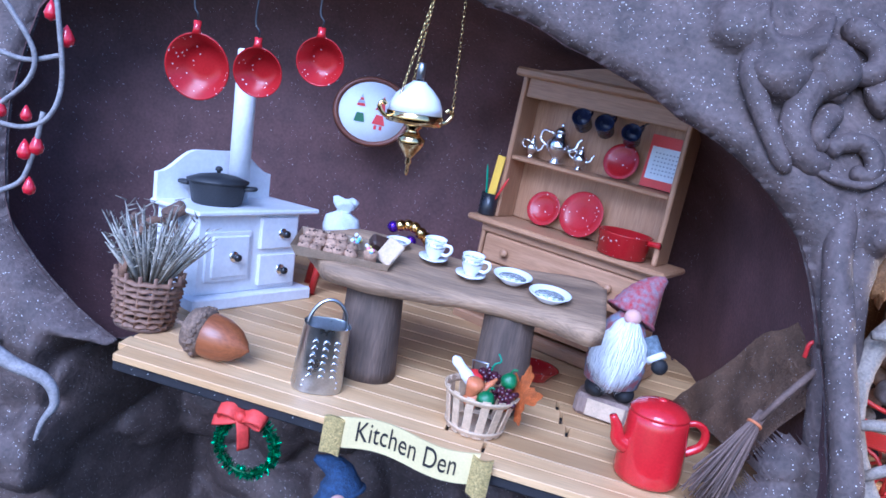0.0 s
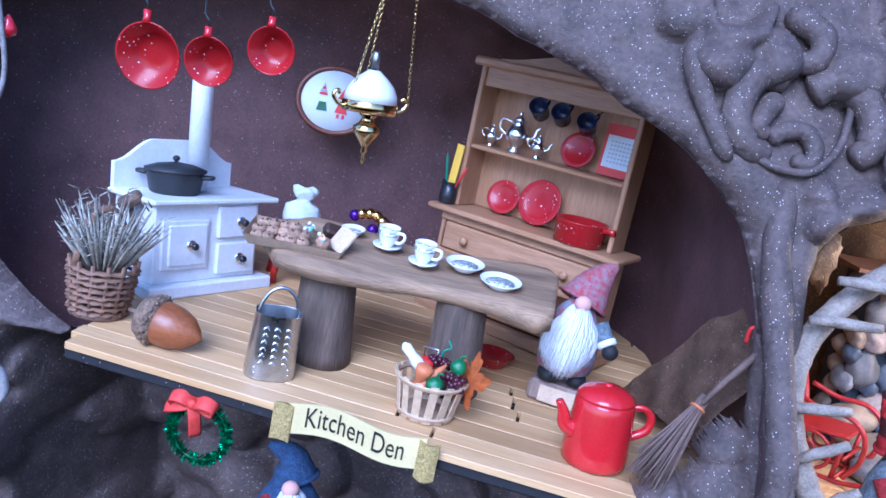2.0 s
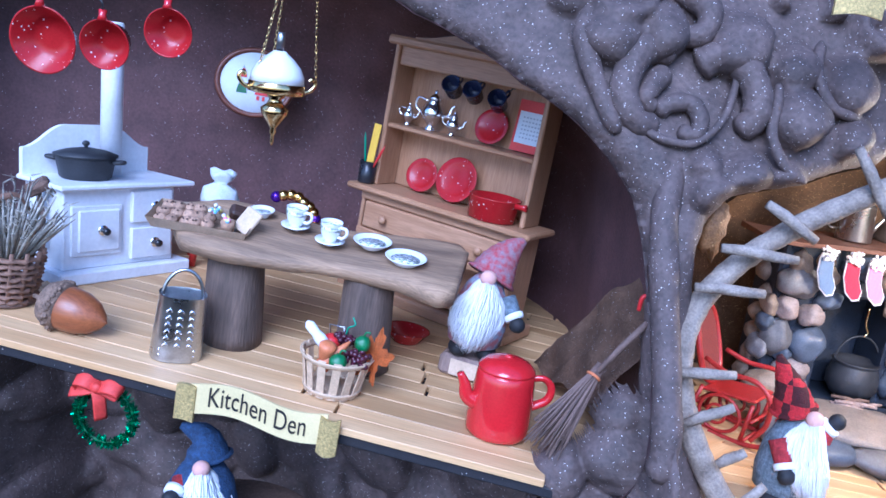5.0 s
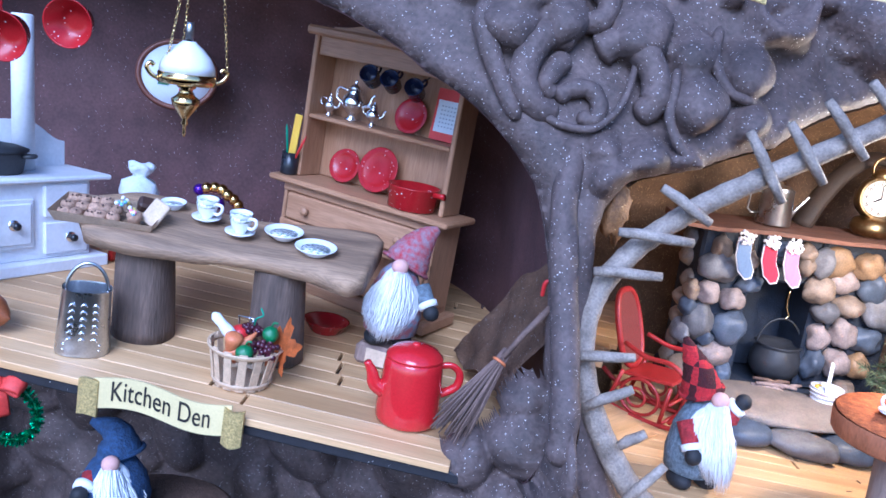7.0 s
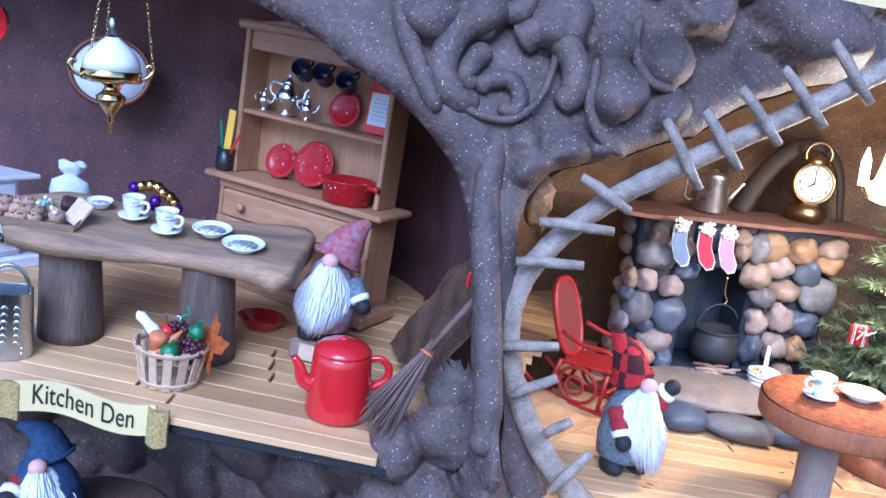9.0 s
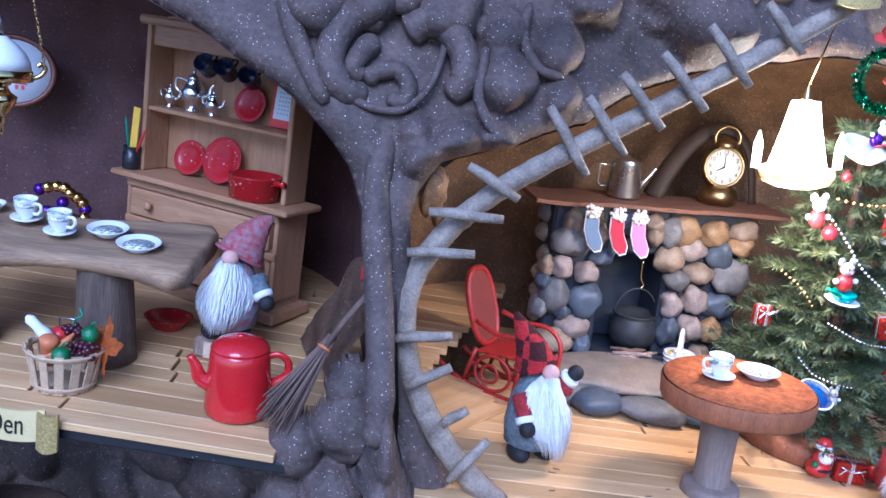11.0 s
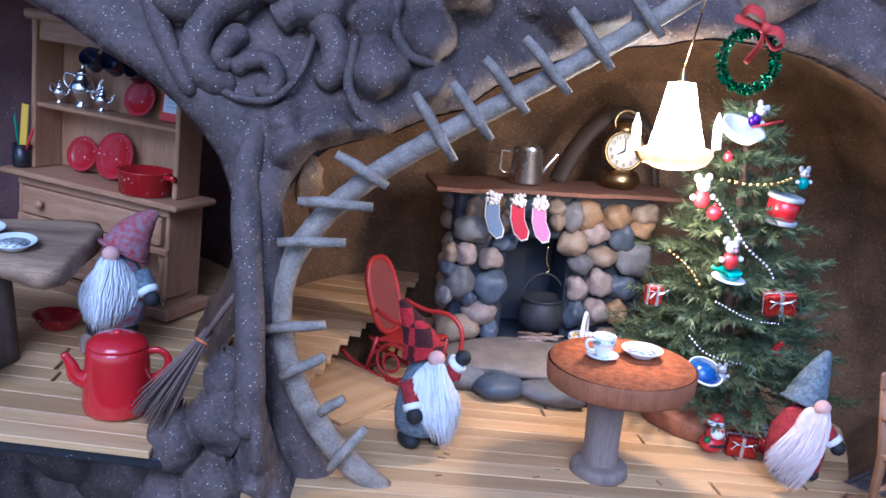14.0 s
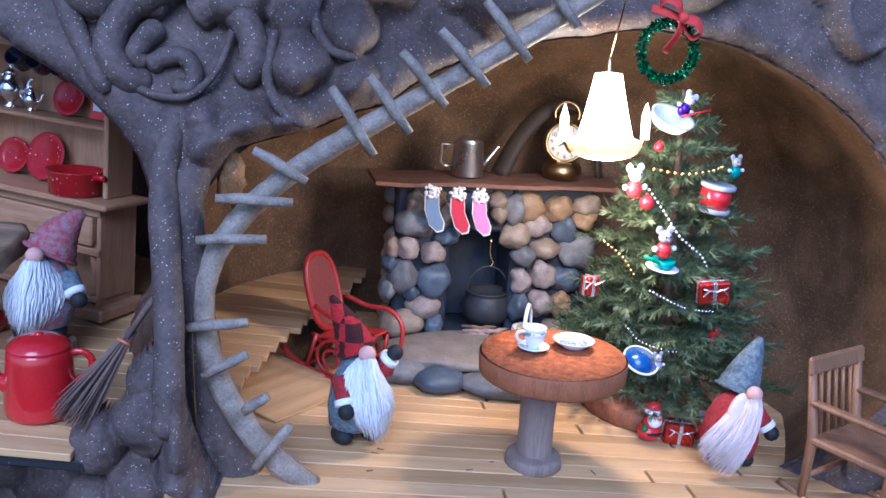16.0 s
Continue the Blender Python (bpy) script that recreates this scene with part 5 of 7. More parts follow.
    bmesh.ops.solidify(b, geom=b.faces[:], thickness=0.0003)
    solid("maple_leaf", b, MAPLE, m @ T(0.0185, 0.000, 0.0225) @ pose(0, 0, 0, -10, 8, -38), "crinkled orange maple leaf tucked in the basket", "leaf")


veg_basket()


# ---- gnomes: each a single plain figure ----
def strands(b, n, origin, spread, length, mi, seed, lean=(0, 0), width=0.00036, front=0.009):
    """Woolly locks falling from a point."""
    r = random.Random(seed)
    for i in range(n):
        u, v = r.uniform(-1, 1), r.uniform(0, 1)
        ln = length * (1 - 0.45 * abs(u) ** 2) * r.uniform(0.75, 1.06)
        x0, z0 = origin[0] + u * spread * 0.62, origin[2] - abs(u) ** 2 * spread * 0.7
        y0 = origin[1] - front * (1 - u * u) * (0.5 + 0.5 * v)
        pts = []
        for k in range(6):
            t = k / 5
            pts.append((x0 + u * spread * 0.55 * math.sin(t * 2.2) + lean[0] * t * t + 0.0007 * math.sin(t * 7 + i),
                        y0 - 0.006 * math.sin(t * 2.6) * (1 - abs(u)) + lean[1] * t * t - 0.003 * v, z0 - ln * t))
        tube(b, pts, [width * 0.7, width * 1.5, width * 1.6, width * 1.3, width * 0.8, width * 0.12], 5, I4, mi, 0.5)


def gnome(m, mats, label, body_r=0.0165, body_h=0.030, nose_z=0.044, hat=((0, 0.002, 0.040), (0.004, 0.004, 0.052), (0.010, 0.006, 0.062)), hat_r=0.0125, beard=0.030, spread=0.0125,
          lean=(0, 0), arms=(), seed=1, feet=0.008):
    """mats: body, hat, beard, nose, boots, sleeve, cuff."""
    b = bmesh.new()
    for s in (-1, 1):
        ball(b, 0.0058, 0.0085, 0.0050, T(s * feet, -0.004, 0.0048), 4, 3)
    z0 = 0.006
    lathe(b, [(body_r * 0.55, z0), (body_r * 0.92, z0 + 0.003), (body_r, z0 + body_h * 0.35), (body_r * 0.9, z0 + body_h * 0.7), (body_r * 0.62, z0 + body_h), (body_r * 0.3, z0 + body_h * 1.15)], 32, I4, 0)
    pts = curve_pts(hat, 8)
    n = len(pts)
    tube(b, pts, [hat_r * (1 - 0.86 * (i / (n - 1)) ** 1.15) * (1 + 0.03 * math.sin(i * 2.1)) for i in range(n)], 24, I4, 1)
    h0 = Vector(hat[0])
    axis = (Vector(hat[1]) - h0).to_track_quat("Z", "Y")
    ring = [h0 + axis @ Vector((hat_r * math.cos(a), hat_r * math.sin(a), 0.0006)) for a in np.linspace(0, 2 * math.pi, 25)[:-1]]
    tube(b, ring, 0.0012, 8, I4, 1, closed=True)
    ball(b, 0.0046, 0.0044, 0.0044, T(0, -hat_r * 0.98 - 0.001, nose_z), 3, 3)
    ball(b, spread * 0.80, 0.0055, beard * 0.40, T(lean[0] * 0.2, -hat_r * 0.75, nose_z - beard * 0.42), 2, 3)
    strands(b, 900, (0, -hat_r * 0.45, nose_z - 0.001), spread, beard, 2, seed, lean)
    for (sx, sy, sz), (ex, ey, ez) in arms:
        a, c = Vector((sx, sy, sz)), Vector((ex, ey, ez))
        tube(b, [a, a.lerp(c, 0.5) + Vector((0.001, -0.001, -0.002)), c], [0.0052, 0.0052, 0.0044], 12, I4, 5)
        d = (c - a).normalized()
        tube(b, [c - d * 0.001, c + d * 0.0022], [0.0056, 0.0054], 14, I4, 6)
        ball(b, 0.0046, 0.0042, 0.0046, Matrix.Translation(c + d * 0.0055), 4, 2)
    return solid("gnome_figure", b, mats, m, label, "gnome figure", "felt gnomes")


# split-log stand and the kitchen gnome
lm = stand(KITCHEN, 0.1065, 0.4345, -20)
lg = thing("split_log", lm, "short split log lying on the floor as a stand", "log")
part("log_body", box(bmesh.new(), 0.031, 0.020, 0.0125, T(0, 0, 0.00625), bev=0.0022), SPLIT, lg)
part("cut_face", box(bmesh.new(), 0.021, 0.0006, 0.0095, T(0.002, -0.0103, 0.0062), bev=0.0002), PAPER, lg)
gnome(stand_on(lm, 0.0, 0.0, 0.0125, 14), [KNITBLUE, KNITRED, BEARD, SKIN, BOOT, KNITGREY, WHITEFELT], "felt gnome with red-grey knit hat and long white beard",
      body_r=0.0165, body_h=0.037, nose_z=0.0500, hat=((0.002, 0.004, 0.0460), (0.006, 0.007, 0.0560), (0.0115, 0.010, 0.0640), (0.0170, 0.012, 0.0690)), hat_r=0.0138, beard=0.040, spread=0.0125,
      lean=(-0.003, -0.002), arms=(((0.013, -0.003, 0.038), (0.0185, -0.008, 0.0300)),), seed=3)


# ---- kitchen: red coffee pot ----
def coffee_pot():
    m = stand(KITCHEN, 0.1175, 0.3735, 0, 0.6)
    k = thing("enamel_coffee_pot", m, "bright red enamel coffee pot with spout and loop handle", "coffee pot")
    part("body", lathe(bmesh.new(), [(0.0140, 0.0), (0.0156, 0.0006), (0.0163, 0.003), (0.0164, 0.008), (0.0158, 0.018), (0.0149, 0.029), (0.0145, 0.0325), (0.0138, 0.0338)], 40), RED, k)
    lid = part("lid", lathe(bmesh.new(), [(0.0138, 0.0334), (0.0145, 0.0342), (0.0142, 0.0352), (0.0115, 0.0378), (0.0075, 0.0395), (0.0040, 0.0403), (0.0005, 0.0405)], 36), RED, k)
    part("lid_knob", lathe(bmesh.new(), [(0.0022, 0.0400), (0.0022, 0.0410), (0.001, 0.0416)], 12), RED, lid)
    part("spout", tube(bmesh.new(), curve_pts([(-0.0140, -0.003, 0.0165), (-0.0185, -0.004, 0.0195), (-0.0205, -0.0045, 0.0255), (-0.0235, -0.005, 0.0310)], 6), [0.0046 - 0.0028 * i / 18 for i in range(19)], 14), RED, k)
    part("handle", tube(bmesh.new(), curve_pts([(0.0120, 0.0, 0.0300), (0.0190, -0.001, 0.0315), (0.0235, -0.001, 0.0275), (0.0225, -0.001, 0.0205), (0.0145, 0.0, 0.0150)], 6), 0.0016, 12, flat=1.4), RED, k)


coffee_pot()


def broom():
    o = Vector((0.1435, 0.370, -0.020))
    k = thing("twig_broom", T(*o), "little besom broom of brown twigs leaning on the bark", "broom")
    tie, end, tip = Vector((0.1600, 0.3600, 0.0180)), Vector((0.1815, 0.3560, 0.0480)), Vector((0.135, 0.345, -0.0140))
    part("broom_stick", tube(bmesh.new(), [tie - o, tie.lerp(end, 0.5) - o + Vector((0, 0, 0.001)), end - o], [0.0014, 0.0016, 0.0017], 9), BROOM, k)
    b = bmesh.new()
    r = random.Random(12)
    d = (tip - tie).normalized()
    s1 = d.orthogonal().normalized()
    s2 = d.cross(s1)
    for i in range(120):
        a, q = r.uniform(0, 6.28), math.sqrt(r.uniform(0, 1))
        off = (s1 * math.cos(a) + s2 * math.sin(a))
        ln = 0.042 * r.uniform(0.8, 1.08)
        p0 = tie - o - d * 0.007 + off * 0.0022 * q
        p1 = tie - o + off * 0.0026 * q
        p2 = tie - o + d * ln * 0.5 + off * 0.0062 * q
        p3 = tie - o + d * ln + off * 0.0105 * q + Vector((r.uniform(-1, 1), r.uniform(-1, 1), 0)) * 0.0012
        tube(b, [p0, p1, p2, p3], [0.0004, 0.0006, 0.0006, 0.0003], 4)
    part("bristles", b, BROOM, k)
    ring = [tie - o + (s1 * math.cos(a) + s2 * math.sin(a)) * 0.0032 for a in np.linspace(0, 2 * math.pi, 15)[:-1]]
    part("binding", tube(bmesh.new(), ring, 0.0008, 6, closed=True), CARROT, k, "orange cord binding")


broom()


# ---- on the dresser ----
CT, SH = 0.0747, 0.1182     # heights of the worktop and of the rack's shelf
cm = stand_on(DRESSER, -0.0625, 0.008, CT)
pc = thing("pencil_pot", cm, "black pot holding coloured pencils and a yellow ruler", "pencil pot")
part("pot_body", lathe(bmesh.new(), [(0.0055, 0), (0.0060, 0.0008), (0.0060, 0.0150), (0.0053, 0.0150), (0.0052, 0.002), (0.0004, 0.002)], 24), BLACK, pc)
part("ruler", box(bmesh.new(), 0.0058, 0.0012, 0.031, T(0.0015, 0, 0.0255) @ pose(0, 0, 0, 0, 4, 0), bev=0.0003), YELLOW, pc, "flat yellow ruler")
part("pencil", tube(bmesh.new(), [(-0.001, 0, 0.003), (-0.0065, 0, 0.030), (-0.0072, 0, 0.0335)], [0.0008, 0.0008, 0.0001], 6), PENGREEN, pc, "green pencil")
part("pencil", tube(bmesh.new(), [(0.001, -0.001, 0.003), (0.011, -0.002, 0.0250), (0.0125, -0.002, 0.0285)], [0.0009, 0.0009, 0.0001], 6), TOMATO, pc, "red pencil")


def silver_pot(x, y, s, label, handle=True):
    m = stand_on(DRESSER, x, y, SH, 10)
    k = thing("silver_teapot", m, label, "teapot", "silver tea set")
    part("body", lathe(bmesh.new(), [(0.0042 * s, 0), (0.0045 * s, 0.0008 * s), (0.0022 * s, 0.0022 * s), (0.003 * s, 0.004 * s), (0.0068 * s, 0.008 * s), (0.0074 * s, 0.011 * s), (0.0060 * s, 0.0145 * s), (0.0036 * s, 0.0170 * s), (0.0042 * s, 0.0185 * s)], 24), CHROME, k)
    part("lid", lathe(bmesh.new(), [(0.0042 * s, 0.0184 * s), (0.0030 * s, 0.0205 * s), (0.0008 * s, 0.0218 * s), (0.0012 * s, 0.0232 * s), (0.0003 * s, 0.0245 * s)], 20), CHROME, k)
    part("spout", tube(bmesh.new(), curve_pts([(0.006 * s, 0, 0.0085 * s), (0.0105 * s, 0, 0.011 * s), (0.0115 * s, 0, 0.0150 * s), (0.0135 * s, 0, 0.0175 * s)], 4), [0.0017 * s - 0.0008 * s * i / 12 for i in range(13)], 8), CHROME, k)
    part("handle", tube(bmesh.new(), curve_pts([(-0.004 * s, 0, 0.0172 * s), (-0.0105 * s, 0, 0.0180 * s), (-0.0115 * s, 0, 0.0125 * s), (-0.0062 * s, 0, 0.0090 * s)], 5), 0.0008 * s, 7), CHROME, k)


silver_pot(-0.0480, 0.0240, 0.62, "small silver cream jug on the dresser shelf")
silver_pot(-0.0290, 0.0240, 1.12, "tall polished silver coffee pot on the dresser shelf")
silver_pot(-0.0110, 0.0225, 0.66, "small round silver sugar pot on the dresser shelf")


def red_plate(x, y, z, r, yaw, label):
    m = DRESSER @ T(x, y, z) @ pose(0, 0, 0, 74, 0, yaw)
    k = thing("red_plate", m, label, "plate", "red enamel plates on the dresser")
    part("plate_disc", lathe(bmesh.new(), [(r * 0.6, -0.0016), (r * 0.66, -0.0014), (r * 0.98, 0.0), (r, 0.0006), (r * 0.97, 0.0008), (r * 0.68, -0.0002), (r * 0.62, -0.0006), (0.0004, -0.0006)], 36), REDSPECK, k)


red_plate(0.0150, 0.0270, SH + 0.0118, 0.0118, 0, "speckled red enamel plate propped on the rack shelf")
red_plate(-0.0305, 0.0270, CT + 0.0122, 0.0118, 4, "small speckled red enamel plate propped against the rack")
red_plate(-0.0020, 0.0250, CT + 0.0158, 0.0155, -2, "large speckled red enamel plate propped against the rack")

sm2 = stand_on(DRESSER, 0.0360, 0.0110, CT, -8)
sp = thing("red_saucepan", sm2, "deep red speckled enamel saucepan on the dresser", "saucepan")
part("body", lathe(bmesh.new(), [(0.0140, 0), (0.0155, 0.001), (0.0165, 0.0140), (0.0172, 0.0148), (0.0160, 0.0148), (0.0148, 0.002), (0.0004, 0.0016)], 36), REDSPECK, sp)
part("handle", tube(bmesh.new(), [(0.0160, 0, 0.0125), (0.0205, 0.001, 0.0128), (0.0235, 0.001, 0.0130)], [0.0018, 0.0015, 0.0019], 8, flat=1.4), RED, sp)

for i, (x, z, t) in enumerate(((-0.0120, 0.1500, 14), (0.0040, 0.1495, 20), (0.0225, 0.1475, 26))):
    m = DRESSER @ T(x, 0.0140, z) @ pose(0, 0, 0, 60, t, 0)
    k = thing("blue_mug", m, "dark blue enamel mug hanging from a hook under the rail", "mug", "blue mugs on hooks")
    part("mug_body", lathe(bmesh.new(), [(0.0048, -0.0072), (0.0054, -0.0065), (0.0059, 0.0042), (0.0062, 0.0048), (0.0054, 0.0046), (0.0049, -0.0045), (0.0004, -0.005)], 22), NAVY, k)
    part("mug_handle", tube(bmesh.new(), curve_pts([(0.0008, 0.0050, 0.002), (0.0008, 0.0090, 0.0015), (0.0008, 0.0088, -0.003), (0.0008, 0.0048, -0.0035)], 4), 0.0008, 7), NAVY, k)
    part("hook", tube(bmesh.new(), [(0.0008, 0.0085, 0), (0.0008, 0.0125, 0.0), (0.0008, 0.014, -0.003)], 0.0005, 6), IRON, k)

m = DRESSER @ T(0.0415, 0.0310, 0.1350) @ pose(0, 0, 0, 84, 0, 0)
ca = thing("wall_calendar", m, "small red calendar with a white date sheet on the rack", "calendar")
part("card", box(bmesh.new(), 0.0245, 0.0330, 0.0006, bev=0.0002), CALRED, ca)
part("date_sheet", box(bmesh.new(), 0.0215, 0.0205, 0.0005, T(0.0005, -0.001, 0.0006), bev=0.0001), CALENDAR, ca)
b = bmesh.new()
for row in range(6):
    for col in range(7):
        box(b, 0.0012, 0.0009, 0.0001, T(-0.0066 + col * 0.0023, 0.0055 - row * 0.0026, 0.00092), bev=0)
part("date_print", b, GREYINK, ca)


# ---- sign, wreaths and what hangs below the kitchen ----
def ribbon_sign(m, half, words, label):
    s = thing("ribbon_sign", m, label, "sign")
    b = bmesh.new()
    n = 40
    H = 0.0155

    def wave(u):
        return 0.0022 * math.sin(u * math.pi * 1.1 + 0.25)

    verts, faces = [], []
    for yy in (0.0, 0.0012):
        for i in range(n + 1):
            u = -1 + 2 * i / n
            for k in (0, 1):
                verts.append((u * half * 0.84, yy, wave(-u) + (k - 0.5) * H))
    q = 2 * (n + 1)
    for i in range(n):
        a = 2 * i
        faces += [(a, a + 2, a + 3, a + 1), (q + a, q + a + 1, q + a + 3, q + a + 2), (a + 1, a + 3, q + a + 3, q + a + 1), (a, q + a, q + a + 2, a + 2)]
    faces += [(0, 1, q + 1, q), (2 * n, q + 2 * n, q + 2 * n + 1, 2 * n + 1)]
    put(b, verts, faces, smooth=False)
    part("ribbon", b, CREAM, s)
    for sgn in (-1, 1):
        b = bmesh.new()
        verts, faces = [], []
        m2 = 10
        for yy in (-0.0010, 0.0008):
            for i in range(m2 + 1):
                t = i / m2
                x = sgn * half * (0.76 + 0.24 * t)
                zc = wave(-sgn) - 0.0025 + 0.0014 * math.sin(t * 3.1) * (1 if sgn < 0 else -1)
                for k in (0, 1):
                    verts.append((x, yy - 0.0012 * math.sin(t * math.pi), zc + (k - 0.5) * H * 1.2))
        q = 2 * (m2 + 1)
        for i in range(m2):
            a = 2 * i
            faces += [(a, a + 2, a + 3, a + 1), (q + a, q + a + 1, q + a + 3, q + a + 2), (a + 1, a + 3, q + a + 3, q + a + 1), (a, q + a, q + a + 2, a + 2)]
        faces += [(0, 1, q + 1, q), (2 * m2, q + 2 * m2, q + 2 * m2 + 1, 2 * m2 + 1)]
        put(b, verts, faces, smooth=False)
        part("scroll_end", b, GLIT, s, "gold glitter scroll end")
    if words:
        cu = bpy.data.curves.new("lettering", "FONT")
        cu.body, cu.size, cu.align_x, cu.align_y, cu.extrude, cu.offset = words, 0.0112, "CENTER", "CENTER", 0.0002, -0.00004
        cu.space_character = 1.02
        ob = new("lettering_curve", cu)
        dg = bpy.context.evaluated_depsgraph_get()
        dg.update()
        me = bpy.data.meshes.new_from_object(ob.evaluated_get(dg))
        bpy.data.objects.remove(ob)
        for v in me.vertices:
            x = v.co.x * 0.86
            v.co = Vector((x, -0.0004 - v.co.z, v.co.y * 1.30 + wave(-x / (half * 0.84)) + 0.0006))
        me.materials.clear()
        me.materials.append(INK)
        ob = new("lettering", me)
        ob.parent = s


def along_edge(x, z, yaw=-12, roll=0, out=0.0):
    """A pose just in front of the kitchen floor's edge."""
    y = (0.3515 - out - 0.191 * x) / 0.982
    return T(x, y, z) @ pose(0, 0, 0, 0, roll, yaw)


ribbon_sign(along_edge(0.0000, -0.0105, roll=5.5), 0.0410, "Kitchen Den", "cream ribbon-shaped paper sign with gold glitter ends on the floor edge")
ribbon_sign(T(0.318, 0.330, 0.2025) @ pose(0, 0, 0, 0, 2, -4), 0.0850, "", "cream ribbon sign with glittered edges above the second hollow")


def wreath(m, r, label, bow_m):
    w = thing("tinsel_wreath", m, label, "wreath", "tinsel wreaths")
    b = bmesh.new()
    rg = random.Random(int(r * 1e5))
    for i in range(1500):
        a = rg.uniform(0, 2 * math.pi)
        c = Vector((r * math.cos(a), 0, r * math.sin(a)))
        rad = Vector((math.cos(a), 0, math.sin(a)))
        d = (rad * rg.gauss(0, 1) + Vector((0, 1, 0)) * rg.gauss(0, 1) + Vector((-math.sin(a), 0, math.cos(a))) * rg.gauss(0, 0.35)).normalized()
        ln = r * rg.uniform(0.16, 0.27)
        sd = d.orthogonal().normalized() * 0.00028
        sd.rotate(Matrix.Rotation(rg.uniform(0, 6.28), 3, d))
        p = c + d * ln
        put(b, [c - sd, c + sd, p + sd, p - sd], [(0, 1, 2, 3)], smooth=False)
    part("tinsel", b, TINSEL, w)
    part("wire_ring", tube(bmesh.new(), [(r * math.cos(a), 0, r * math.sin(a)) for a in np.linspace(0, 2 * math.pi, 33)[:-1]], r * 0.05, 6, closed=True), GREEN, w)
    bow = bmesh.new()
    for s in (-1, 1):
        pts = curve_pts([(0, 0, 0), (s * 0.004, -0.002, 0.0022), (s * 0.0085, -0.001, 0.0012), (s * 0.0078, 0.001, -0.0018), (s * 0.003, 0.001, -0.0008), (0, 0, 0)], 6)
        tube(bow, pts, 0.0030, 8, pose(0, 0, 0, 0, 12, 0), flat=0.12)
    tube(bow, curve_pts([(0, -0.0008, 0), (0.0012, -0.002, -0.005), (0.0006, -0.001, -0.0125)], 5), 0.0024, 8, flat=0.12)
    tube(bow, curve_pts([(0, -0.0008, 0), (-0.005, -0.002, -0.001), (-0.0110, -0.001, -0.0022)], 5), 0.0022, 8, flat=0.12)
    ball(bow, 0.0022, 0.0018, 0.0022, T(0, -0.0015, 0), sub=2)
    for v in bow.verts:
        v.co = bow_m @ v.co
    part("bow", bow, BOW, w, "orange-red ribbon bow")
    part("hanging_loop", tube(bmesh.new(), curve_pts([(0.0, 0.001, r * 0.95), (0.0012, 0.003, r * 1.2), (-0.0006, 0.008, r * 1.35)], 5), 0.0005, 6), BRASS, w)


wreath(along_edge(-0.0785, -0.0275, out=-0.008), 0.0148, "green tinsel wreath with an orange-red bow below the floor", T(-0.002, -0.003, 0.0165) @ pose(0, 0, 0, 0, -4, 0) @ Matrix.Scale(1.35, 4))
wreath(T(0.4205, 0.335, 0.1560) @ pose(0, 0, 0, 0, 4, -8), 0.0135, "green tinsel wreath with a red bow hanging at the arch", T(0.003, -0.003, 0.0155) @ pose(0, 0, 0, 0, 24, 0) @ Matrix.Scale(1.4, 4))

# a gnome in the shadow below the kitchen
gnome(T(-0.034, 0.399, -0.0975) @ pose(0, 0, 0, 0, 0, 10), [DENIM, DENIM, BEARD, SKIN, BOOT, REDKNIT, WHITEFELT], "felt gnome in blue knit with white beard under the kitchen",
      body_r=0.019, nose_z=0.041, hat=((0.003, 0.004, 0.038), (0.000, 0.006, 0.050), (-0.012, 0.008, 0.056)), beard=0.036, spread=0.012, lean=(0.004, 0), arms=(((-0.010, -0.004, 0.031), (-0.013, -0.011, 0.028)),), seed=8)
solid("log_shelf", lathe(bmesh.new(), [(0.045, -0.030), (0.050, -0.026), (0.050, -0.002), (0.047, 0.0), (0.0005, 0.0)], 30), HUSK, T(-0.02, 0.405, -0.0975), "dark sawn log standing below the kitchen", "log")

# twig with red berries, and a bare pale root
tw = thing("berry_twig", T(-0.158, 0.350, 0.18), "pale curling twig hung with red glass berries", "twig")
o = Vector((-0.158, 0.350, 0.18))
for pts in ([(-0.166, 0.350, 0.215), (-0.159, 0.348, 0.165), (-0.1585, 0.350, 0.140), (-0.164, 0.350, 0.126), (-0.174, 0.350, 0.121), (-0.186, 0.350, 0.122)],
            [(-0.190, 0.345, 0.185), (-0.1765, 0.345, 0.1675), (-0.168, 0.346, 0.152), (-0.172, 0.348, 0.140), (-0.186, 0.350, 0.128)],
            [(-0.186, 0.348, 0.152), (-0.172, 0.348, 0.149), (-0.159, 0.350, 0.152)],
            [(-0.166, 0.350, 0.128), (-0.170, 0.351, 0.112), (-0.176, 0.352, 0.098), (-0.186, 0.352, 0.092)]):
    part("twig_branch", tube(bmesh.new(), [p - o for p in curve_pts(pts, 8)], 0.0011, 7), PALETWIG, tw)
for x, y, z, r0 in ((-0.1575, 0.352, 0.1590, 0.0035), (-0.1640, 0.352, 0.1690, 0.0032), (-0.1740, 0.351, 0.1105, 0.0034), (-0.1690, 0.351, 0.1130, 0.0033), (-0.1725, 0.352, 0.0950, 0.0030), (-0.1735, 0.351, 0.1260, 0.0026), (-0.1840, 0.350, 0.1270, 0.0030)):
    b = lathe(bmesh.new(), [(0.0003, r0 * 1.6), (r0 * 0.5, r0), (r0 * 0.95, 0), (r0 * 0.8, -r0 * 0.7), (0.0003, -r0 * 1.1)], 14)
    part("berry", b, BERRY, tw, "shiny red glass berry", m=T(x - o.x, y - o.y, z - o.z))
